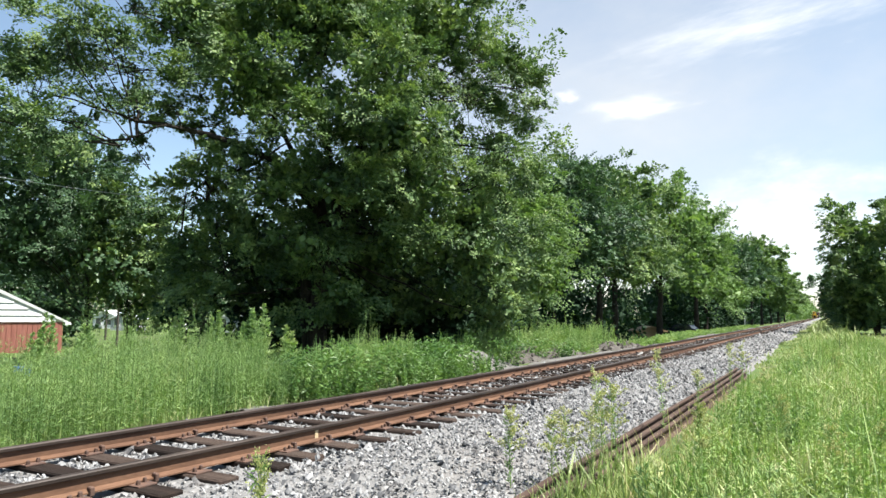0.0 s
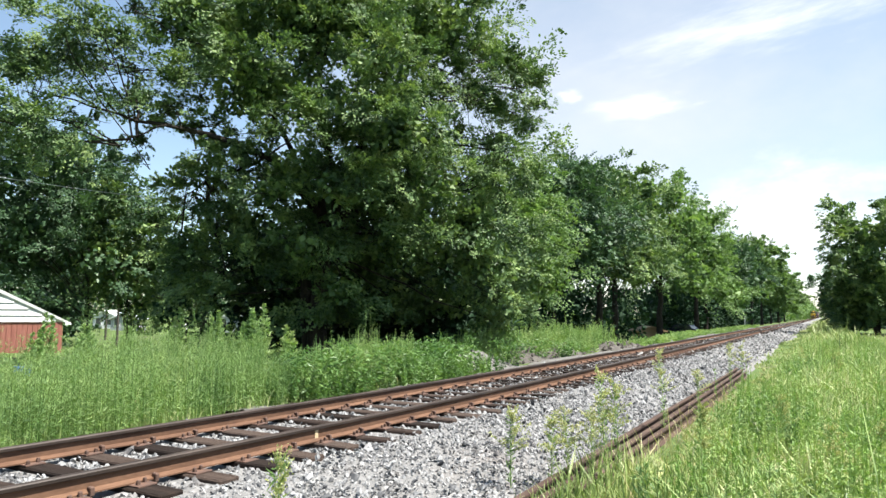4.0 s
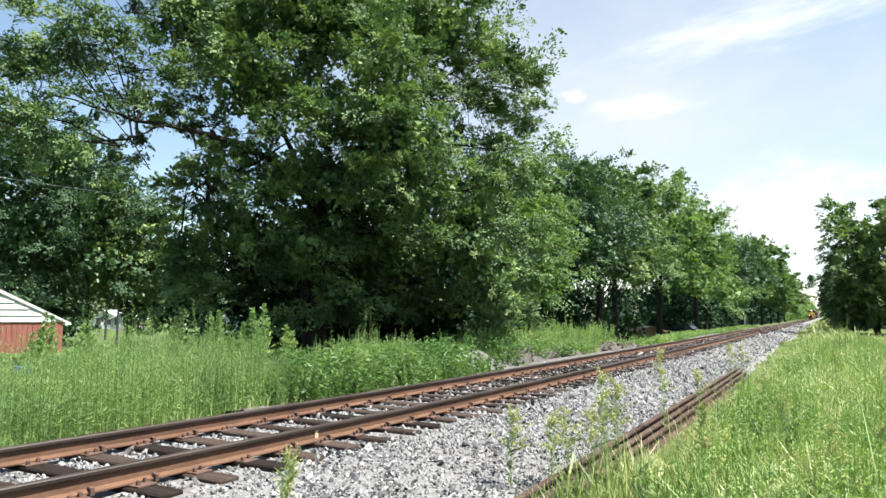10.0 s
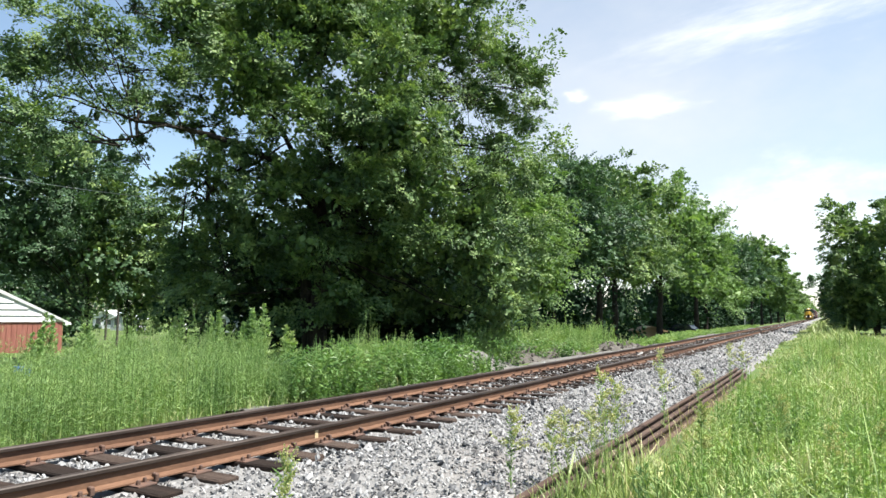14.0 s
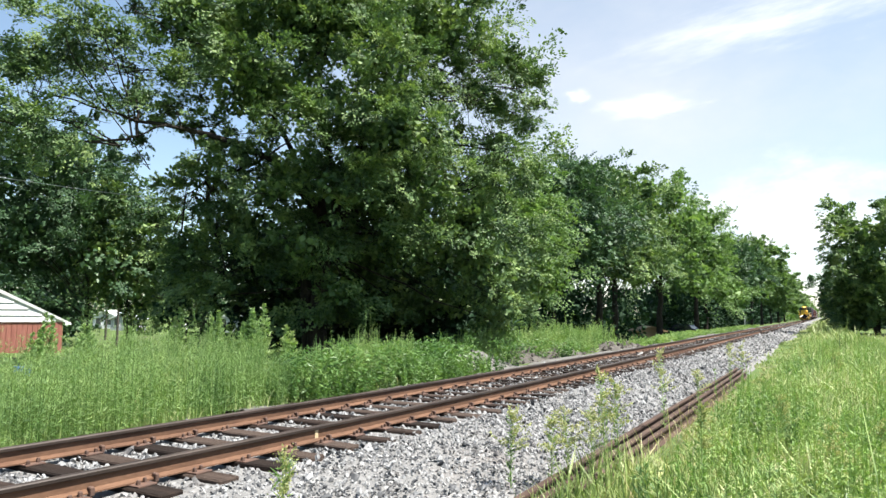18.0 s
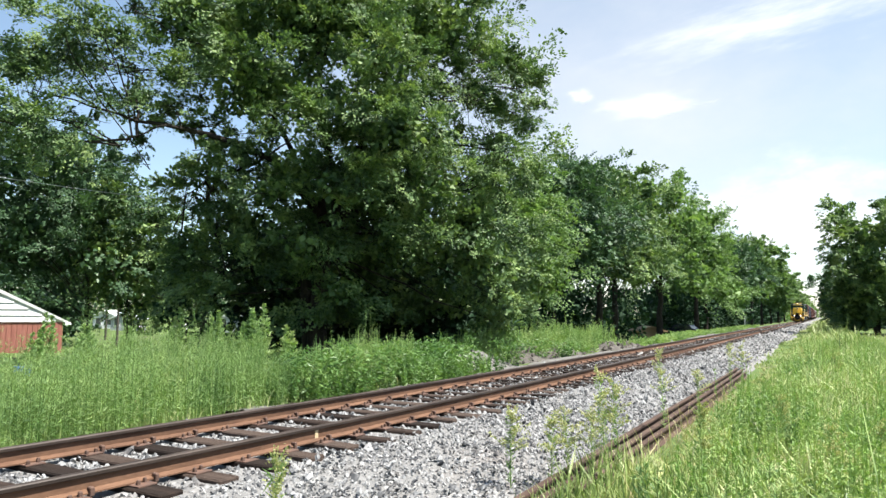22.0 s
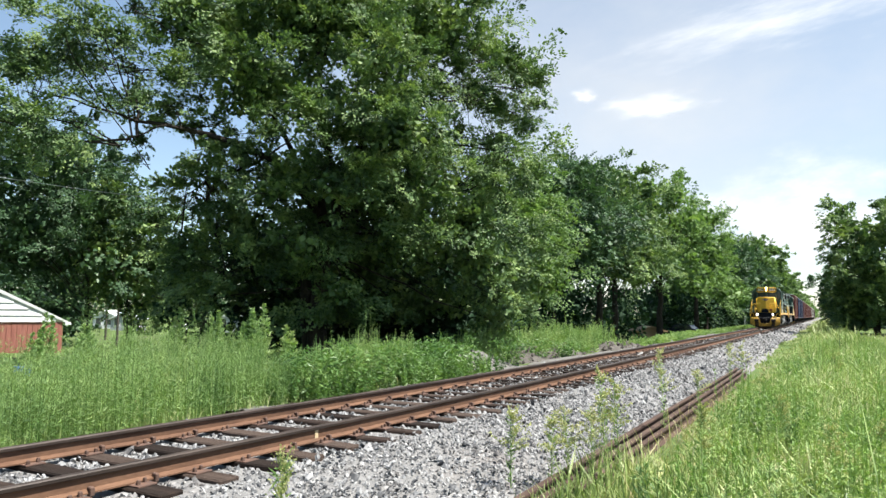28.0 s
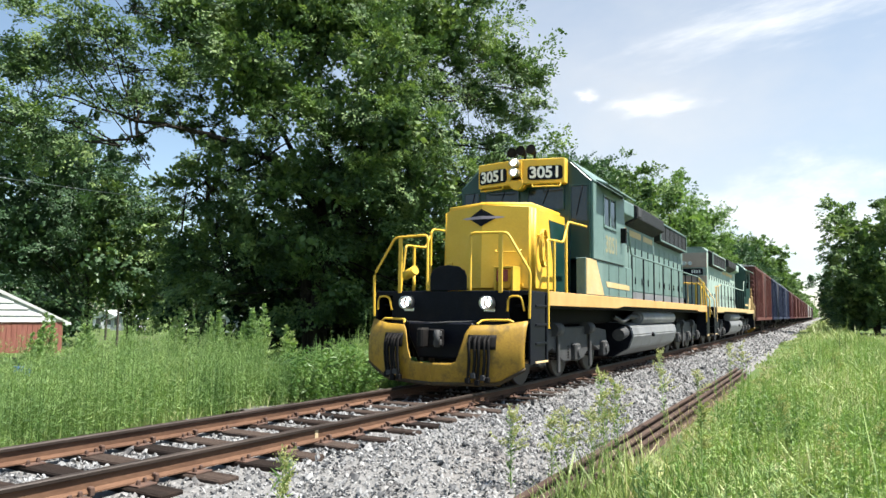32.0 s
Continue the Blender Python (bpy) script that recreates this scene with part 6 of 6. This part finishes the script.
def horseweed(base, h, n_leaf=130, head=0.5, w=0.27, label="slender tall weed with pale seed heads on the verge", grain=0.022, nb=20, per=30):
    """One upright weed: stem, narrow leaves, and a loose head of seeds."""
    x, y = base
    root = thing("horseweed", label, "weed", "single weeds on the verge", at=(x, y, float(ground_z(x, y)) - 0.02))
    t = np.linspace(0, 1, 9)
    bend = rng.normal(0, 0.03, 2)
    sp = np.stack([bend[0] * t * t * h, bend[1] * t * t * h, t * h], -1)
    wood, twigs = tube(sp, np.linspace(0.006, 0.002, 9), 5), []
    def on(tt):
        return np.stack([bend[0] * tt * tt * h, bend[1] * tt * tt * h, tt * h], -1)
    tl = rng.uniform(0.1, 0.92, n_leaf)
    a = rng.uniform(0, 6.283, n_leaf)
    d = np.stack([np.cos(a), np.sin(a), np.full(n_leaf, 0.75)], -1)
    v1 = leaves(on(tl) + d * 0.032, d * (1.15 - 0.6 * tl[:, None]), 0.07, 0.14, 0.06, 0.3)
    tb_ = rng.uniform(1 - head, 0.97, nb)
    ab = rng.uniform(0, 6.283, nb)
    ends = on(tb_) + np.stack([np.cos(ab) * w * (1.1 - tb_) * 1.6 + 0.01, np.sin(ab) * w * (1.1 - tb_) * 1.6, 0.07 + 0.1 * (1 - tb_)], -1) * rng.uniform(0.5, 1.1, (nb, 1))
    ps = []
    for i in range(nb):
        twigs.append(tube(np.stack([on(tb_[i]), (on(tb_[i]) + ends[i]) / 2 - [0, 0, 0.008], ends[i]]), [0.0025, 0.002, 0.0012], 4))
        ps.append(on(tb_[i]) + (ends[i] - on(tb_[i])) * rng.uniform(0.25, 1.1, (per, 1)) + rng.normal(0, 0.011, (per, 3)))
    ps = np.concatenate(ps)
    v2 = leaves(ps, np.tile([0, 0, 1.0], (len(ps), 1)), grain, 0.6, 0.1, 0.8)
    under("stem", quick_mesh("stem", *wood, SEEDY, True), root)
    for b_ in twigs:
        under("branch", quick_mesh("branch", *b_, SEEDY, True), root)
    under("leaves", quick_mesh("leaves", *v1, WEED), root)
    under("seed_head", quick_mesh("seed_head", *v2, SEED), root, "pale yellowish seed heads", kind="stuff")
    return root


near_weed = horseweed((-2.13, 2.51), 1.17, 120, 0.4, 0.16, "pale-headed slender weed close by, swaying in the wind", 0.013, 34, 26)
sway_weeds = [horseweed((-2.68, 6.35), 0.80), horseweed((-1.86, 6.72), 1.28, 170), horseweed((-1.76, 6.84), 1.20, 160), horseweed((-1.98, 10.1), 1.24), horseweed((-1.06, 7.15), 1.02, 150)]
for bx, h in (((-2.36, 6.6), 0.78), ((-2.28, 6.85), 0.84), ((-2.05, 6.9), 0.88), ((-1.75, 15.8), 1.2), ((-1.62, 16.8), 1.2), ((0.05, 7.6), 0.75), ((0.5, 8.4), 0.7), ((-0.5, 9.5), 0.8), ((0.9, 12.0), 0.85), ((-0.9, 13.0), 0.9), ((1.6, 15.5), 0.9), ((0.2, 18.0), 0.95), ((-1.9, 12.6), 0.8), ((2.4, 20.0), 0.9), ((-0.6, 23.0), 0.9)):
    horseweed(bx, h, 110)
# tufts of broad grass on the verge, fresh green and dark
rg = random.Random(23)
for k_ in range(40):
    ty = 6.4 * (26.0 / 6.4) ** rg.random()
    tx = rg.uniform(-1.35, min(2.6, 0.28 * ty - 0.9))
    fresh = rg.random() < 0.65
    tn = rg.randrange(34, 60)
    px_, py_ = tx + rng.normal(0, 0.09, tn), ty + rng.normal(0, 0.09, tn)
    ob = blades("grass_tuft", "tuft of broad fresh green grass on the verge" if fresh else "tuft of broad dark green grass on the verge", px_, py_, rg.uniform(0.45, 0.72) * rng.uniform(0.55, 1.15, tn), np.full(tn, 0.012 + 0.0009 * ty), rng.uniform(0.15, 0.8, tn), VERGEWEED if fresh else BUSH, "grass")
    ob["kind"] = "thing"
    tagged(ob, group="grass tufts on the verge")
weeds("weeds", "low leafy weeds among the verge grass", 2600, -1.35, 3.2, 5.5, 14.0, 0.55, VERGEWEED, 0.10, 26, 31)
weeds("weeds", "low leafy weeds among the verge grass", 2600, -1.0, 6.0, 14.0, 40.0, 0.62, VERGEWEED, 0.14, 22, 32)
dx_, dy_ = patchy(9500, -1.85, 3.2, 5.2, 16.0, 33)
DRY = leafy("dry_grass", [(0.304, 0.248, 0.12), (0.4, 0.352, 0.2), (0.496, 0.456, 0.32)], rough=0.7, through_light=0.2)
blades("dry_grass", "pale dry grass blades among the green", dx_, dy_, 0.34 * rng.lognormal(0, 0.25, len(dx_)), np.full(len(dx_), 0.008), rng.uniform(0.3, 1.0, len(dx_)), DRY)

# two blue flower heads among the weeds
BLUE_PETAL = leafy("blue_petals", [(0.05, 0.12, 0.42), (0.10, 0.22, 0.55), (0.20, 0.34, 0.62)], rough=0.6)
for x, y, top_ in ((-12.36, 7.34, 0.68), (-12.03, 7.29, 0.64)):
    z0_ = float(ground_z(x, y))
    flower = thing("blue_flower", "weed with a cluster of small blue flowers among the tall weeds", "flower", "blue flowers", at=(x, y, z0_))
    hgt = top_ - z0_
    under("stem", quick_mesh("stem", *tube(np.stack([np.zeros(5), np.zeros(5), np.linspace(-0.02, hgt, 5)], -1), np.linspace(0.006, 0.003, 5), 5), WEED, True), flower)
    pc_ = rng.normal(0, 0.035, (60, 3)) + [0, 0, hgt]
    under("petals", quick_mesh("petals", *leaves(pc_, rng.normal(0, 1, (60, 3)), 0.04, 0.7), BLUE_PETAL), flower, "small blue petals")

# ---- shed, poles, houses ----
REDWALL = surface("red_boards", [(0.20, 0.065, 0.048), (0.27, 0.10, 0.075), (0.33, 0.15, 0.115)], scale=2, fine=20, rough=0.85, bump=0.2, stain=(0.17, 0.06, 0.048), stretch=(6, 6, 0.5))
SIDING = surface("white_siding", [(0.50, 0.51, 0.51), (0.58, 0.59, 0.59), (0.64, 0.64, 0.63)], scale=1, fine=18, rough=0.7, bump=0.05, stain=(0.42, 0.42, 0.40), stretch=(0.3, 0.3, 2))
SHINGLE = surface("dark_shingles", [(0.039, 0.039, 0.0406), (0.0702, 0.0702, 0.0702), (0.101, 0.101, 0.0975)], scale=3, fine=30, rough=0.9, bump=0.4)
shed = thing("shed", "red shed with a white-sided gable behind the weeds", "shed", at=(-47.7, 31.4, -1.62), turn=60)
W_, E_, R_ = 10.6, 2.36, 2.7
part("wall", box(-W_ + 0.12, -0.12, 0.05, 7.0, -0.1, E_, 0.0), REDWALL, shed, "red board wall")
for k_ in range(33):
    part("board", box(-W_ + 0.16 + k_ * 0.313, -W_ + 0.455 + k_ * 0.313, 0.015, 0.05, 0.0, E_ - 0.02, 0.008), REDWALL, shed)
part("gable", prism([(-W_, E_), (0.0, E_), (-W_ / 2, E_ + R_)], "y", 0.06, 7.0), SIDING, shed, "white gable wall")
for k_ in range(6):
    z = E_ + 0.44 * k_
    half = (W_ / 2) * (1 - (0.44 * k_ + 0.3) / R_)
    if half > 0.1:
        part("siding_board", prism([(-0.05, z), (0.06, z), (0.06, z + 0.425), (0.0, z + 0.425)], "x", -W_ / 2 - half, -W_ / 2 + half, 0), SIDING, shed)
for s in (-1, 1):
    part("roof", prism([(-W_ / 2, E_ + R_ + 0.03), (-W_ / 2, E_ + R_ + 0.17), (-W_ / 2 + s * (W_ / 2 + 0.35), E_ - 0.05), (-W_ / 2 + s * (W_ / 2 + 0.35), E_ - 0.17)], "y", 0.05, 7.3, 0.01), SHINGLE, shed, "dark shingle roof slope")
    part("fascia", prism([(-W_ / 2, E_ + R_ - 0.08), (-W_ / 2, E_ + R_ + 0.19), (-W_ / 2 + s * (W_ / 2 + 0.36), E_ - 0.04), (-W_ / 2 + s * (W_ / 2 + 0.36), E_ - 0.2)], "y", -0.09, 0.045), SIDING, shed, "white board along the gable edge")
    part("eave_trim", box(min(-W_ / 2 + s * W_ / 2, -W_ / 2 + s * (W_ / 2 + 0.38)), max(-W_ / 2 + s * W_ / 2, -W_ / 2 + s * (W_ / 2 + 0.38)), -0.10, 0.02, E_ - 0.22, E_ - 0.04, 0.01), SIDING, shed, "white eave return")
POLEWOOD = surface("weathered_pole", [(0.0234, 0.0187, 0.0148), (0.0468, 0.039, 0.0312), (0.078, 0.0663, 0.0546)], scale=3, fine=30, rough=0.9, bump=0.5, stretch=(4, 4, 0.4))
for x, y, h, r in ((-23.49, 21.71, 9.9, 0.12), (-53.1, 39.7, 4.2, 0.10), (-64.0, 46.5, 4.4, 0.12)):
    pole = thing("utility_pole", "dark wooden utility pole among the trees", "utility pole", "utility poles", at=(x, y, float(ground_z(x, y))))
    v, f = tube(np.stack([np.zeros(8), np.zeros(8), np.linspace(-0.3, h, 8)], -1), np.linspace(r, r * 0.75, 8), 10)
    under("shaft", quick_mesh("shaft", v, f, POLEWOOD, True), pole)
    part("insulator", rod((0, 0, h), (0, 0, h + 0.18), 0.05, 8, 0.02), SIDING, pole)
for x, y, h, r, mt, word in ((-8.6, 171.0, 1.3, 0.09, POLEWOOD, "short dark wooden post beside the track"), (-9.8, 107.1, 1.6, 0.07, SIDING, "short pale post under the trees by the track")):
    post = thing("marker_post", word, "post", "posts along the track", at=(x, y, float(ground_z(x, y))))
    part("shaft", box(-r, r, -r, r, -0.2, h, 0.02), mt, post)
    part("cap", box(-r * 1.15, r * 1.15, -r * 1.15, r * 1.15, h, h + 0.05, 0.012), mt, post)
w0, w1 = np.array([-27.3, 8.2, 6.75]), np.array([-23.49, 21.71, 6.35])
tt = np.linspace(0, 1, 24)[:, None]
wire_pts = w0 + (w1 - w0) * tt - np.array([0, 0, 1.0]) * (tt * (1 - tt)) * 0.9
cable = new("overhead_wire", quick_mesh("overhead_wire", *tube(wire_pts, np.full(24, 0.016), 5), surface("wire_sleeve", [(0.32, 0.33, 0.34), (0.42, 0.43, 0.44)], rough=0.6), True))
tagged(cable, "thin grey overhead wire running to the pole", "wire")


def house(label, at, turn, w, d, h, rise, wall, roof, group="houses beyond the field"):
    root = thing("house", label, "house", group, at=at, turn=turn)
    part("wall", box(-w / 2, w / 2, 0, d, -0.2, h, 0.01), wall, root)
    for s in (-1, 1):
        part("roof", prism([(0, h + rise), (0, h + rise + 0.18), (s * (w / 2 + 0.3), h - 0.05), (s * (w / 2 + 0.3), h - 0.2)], "y", -0.3, d + 0.3), roof, root)
    part("gable", prism([(-w / 2, h), (w / 2, h), (0, h + rise)], "y", 0.02, d - 0.02), wall, root)
    for x in (-w * 0.25, w * 0.25) if h > 1.9 else ():
        win = part("window", box(x - 0.4, x + 0.4, -0.03, 0.01, 0.9, 2.0, 0.01), PANE2, root)
        part("frame", merge(box(x - 0.48, x + 0.48, -0.05, -0.01, 2.0, 2.08, 0), box(x - 0.48, x + 0.48, -0.06, -0.01, 0.82, 0.9, 0), box(x - 0.48, x - 0.4, -0.05, -0.01, 0.9, 2.0, 0), box(x + 0.4, x + 0.48, -0.05, -0.01, 0.9, 2.0, 0)), SIDING, win)


PANE2 = surface("window_glass", [(0.02, 0.025, 0.03), (0.05, 0.055, 0.06)], rough=0.1, bump=0, spec=0.8)
GREYWALL = surface("grey_siding", [(0.234, 0.25, 0.265), (0.312, 0.328, 0.343)], scale=1, rough=0.7, bump=0.05)
TANWALL = surface("tan_boards", [(0.296, 0.179, 0.101), (0.374, 0.242, 0.148)], scale=2, rough=0.8, bump=0.1)
house("white house far beyond the field", (-104.0, 75.2, -1.8), 34, 3.6, 5.0, 2.3, 0.8, SIDING, SIDING)
house("grey garage with a white roof beyond the field", (-92.4, 70.0, -1.7), 34, 3.6, 5.0, 2.0, 0.7, GREYWALL, SIDING)
house("low grey house beyond the field", (-74.0, 74.0, -1.7), 30, 5.5, 5.0, 2.1, 0.9, GREYWALL, SIDING)
house("low tan shed with a tan roof under the trees", (-15.6, 73.6, -0.80), 30, 2.6, 2.4, 0.95, 0.25, TANWALL, TANWALL)


def parked_car(label, at, turn, body):
    root = thing("car", label, "car", "parked cars", at=at, turn=turn)
    part("body", prism([(-2.2, 0.35), (-2.25, 0.75), (-1.3, 0.92), (1.9, 0.95), (2.2, 0.8), (2.2, 0.35)], "x", -0.85, 0.85, 0.06, 2), body, root)
    cabn = part("cabin", prism([(-1.2, 0.92), (-0.55, 1.42), (0.95, 1.45), (1.75, 0.94)], "x", -0.74, 0.74, 0.05, 2), body, root)
    part("side_glass", prism([(-1.0, 0.96), (-0.5, 1.34), (0.9, 1.37), (1.5, 0.97)], "x", -0.76, 0.76, 0), PANE2, cabn)
    part("windscreen", prism([(-1.22, 0.95), (-0.62, 1.40), (-0.60, 1.38), (-1.18, 0.93)], "x", -0.62, 0.62, 0), PANE2, cabn)
    for x in (-0.86, 0.72):
        for y in (-1.4, 1.35):
            wh = part("wheel", rod((x, y, 0.32), (x + 0.14, y, 0.32), 0.32, 18), BLACKRUBBER, root)
            part("rim", rod((x - 0.006, y, 0.32), (x + 0.146, y, 0.32), 0.19, 12), GREYWALL, wh)


BLACKRUBBER = surface("tyre_rubber", [(0.0117, 0.0117, 0.0117), (0.0234, 0.0234, 0.0234)], rough=0.9)
CARWHITE = surface("white_car_paint", [(0.68, 0.68, 0.68), (0.75, 0.75, 0.75)], scale=1, rough=0.25, bump=0)
CARDARK = surface("dark_car_paint", [(0.0156, 0.0195, 0.0312), (0.0273, 0.0312, 0.0468)], scale=1, rough=0.2, bump=0)
parked_car("dark parked car in the shade of the trees", (-14.2, 86.0, -0.8), 70, CARDARK)
parked_car("white parked car beyond the field", (-86.0, 67.7, -1.6), 50, CARWHITE)
parked_car("white parked car beyond the field", (-79.0, 69.0, -1.6), 48, CARWHITE)


# ---- clouds, far away ----
def cloud_stuff(name, a, b, scale, cover, soft, strength):
    """Thin white vapour: broken by noise, thinning out towards its rim."""
    m = bpy.data.materials.new(name)
    m.use_nodes = True
    nodes, link = m.node_tree.nodes, m.node_tree.links.new
    nodes.remove(nodes["Principled BSDF"])
    tc = nodes.new("ShaderNodeTexCoord")
    mp = nodes.new("ShaderNodeMapping")
    mp.inputs["Scale"].default_value = (1 / a, 1 / b, 0)
    link(tc.outputs["Object"], mp.inputs[0])
    ln = nodes.new("ShaderNodeVectorMath")
    ln.operation = "LENGTH"
    link(mp.outputs[0], ln.inputs[0])
    ns = nodes.new("ShaderNodeTexNoise")
    ns.inputs["Scale"].default_value, ns.inputs["Detail"].default_value, ns.inputs["Roughness"].default_value = scale, 9, 0.6
    link(mp.outputs[0], ns.inputs[0])
    ad = nodes.new("ShaderNodeMath")
    ad.operation = "MULTIPLY_ADD"
    ad.inputs[1].default_value = -0.75
    link(ln.outputs["Value"], ad.inputs[0])
    link(ns.outputs[0], ad.inputs[2])
    mr = nodes.new("ShaderNodeMapRange")
    mr.interpolation_type = "SMOOTHSTEP"
    mr.inputs[1].default_value, mr.inputs[2].default_value = cover, cover + soft
    link(ad.outputs[0], mr.inputs[0])
    em = nodes.new("ShaderNodeEmission")
    em.inputs["Color"].default_value = (1.0, 0.99, 0.97, 1)
    em.inputs["Strength"].default_value = strength
    tr = nodes.new("ShaderNodeBsdfTransparent")
    mx = nodes.new("ShaderNodeMixShader")
    link(mr.outputs[0], mx.inputs[0])
    link(tr.outputs[0], mx.inputs[1])
    link(em.outputs[0], mx.inputs[2])
    link(mx.outputs[0], nodes["Material Output"].inputs["Surface"])
    return m


def cloud(label, at, a, b, roll, mat):
    n = 20
    g = np.linspace(-1, 1, n)
    X, Y = np.meshgrid(g * a * 1.3, g * b * 1.3, indexing="ij")
    v = np.stack([X, Y, -0.00004 * (X * X + Y * Y)], -1).reshape(-1, 3)
    i, j = np.meshgrid(np.arange(n - 1), np.arange(n - 1), indexing="ij")
    q_ = (i * n + j).ravel()
    ob = new("cloud", quick_mesh("cloud", v, np.stack([q_, q_ + n, q_ + n + 1, q_ + 1], -1), mat, True))
    tagged(ob, label, "cloud", "clouds", "structure")
    return ob, look(at, EYE, 0) @ pose(0, 0, 0, 0, 180, 0) @ pose(0, 0, 0, 0, 0, roll)


clouds = [
    cloud("thin white veil of haze across the sky", (-926, 3985, 1324), 2900, 1700, 4, cloud_stuff("veil", 2900, 1700, 1.6, -0.45, 1.6, 0.35)),
    cloud("small bright white cloud in a pale sky", (-752, 3471, 1036), 420, 120, 3, cloud_stuff("puff", 420, 120, 1.9, 0.02, 0.5, 0.46)),
    cloud("small bright white cloud in a pale sky", (-1062, 3368, 1102), 120, 70, 0, cloud_stuff("small_puff", 120, 70, 1.7, 0.02, 0.5, 0.44)),
    cloud("broad soft white cloud low in the sky", (-130, 3990, 500), 1300, 640, 6, cloud_stuff("soft_bank", 1300, 640, 3.2, 0.03, 0.62, 0.46)),
    cloud("thin streaks of high white cloud", (-260, 3927, 1545), 1500, 300, 8, cloud_stuff("streaks", 1500, 300, 3.6, 0.0, 0.95, 0.46)),
]


# ---- what moves ----
def motions():
    def train_y(t):
        tau = 32.0 - t
        return 10.67 + 18.7922 * tau - 0.06525 * tau * tau
    times = [i * 0.5 for i in range(65)]
    walk(lead, [(t, pose(TRACK_X, train_y(t), RAIL_TOP)) for t in times])
    walk(second, [(t, pose(TRACK_X, train_y(t) + 42.05, RAIL_TOP, 0, 0, 180)) for t in times])
    for n_, car in enumerate(cars):
        walk(car, [(t, pose(TRACK_X, train_y(t) + 42.75 + 18.55 * n_, RAIL_TOP)) for t in times])
    # clouds drift slowly across
    for ob, m in clouds:
        side = m.to_3x3() @ Vector((1, 0, 0))
        walk(ob, [(0.0, Matrix.Translation(side * -48) @ m), (32.0, Matrix.Translation(side * 48) @ m)])
    # the weeds nearest the camera nod in the wind
    lean = ((0.0, -6.5), (1.0, -3.0), (2.0, -1.5), (3.0, -1.8), (6.0, -0.6), (9.0, 0.2), (11.0, 0.6), (13.0, 0.2), (17.0, -0.5), (19.0, -0.4), (21.0, -1.4), (23.0, -2.8), (25.0, -1.2), (28.0, -0.9), (30.0, 0.0), (32.0, -0.5))
    for weed, amount in [(near_weed, 1.0)] + [(w, 0.35) for w in sway_weeds]:
        base = weed.matrix_basis.copy()
        walk(weed, [(t, base @ pose(0, 0, 0, 0, a * amount, 28)) for t, a in lean])


motions()
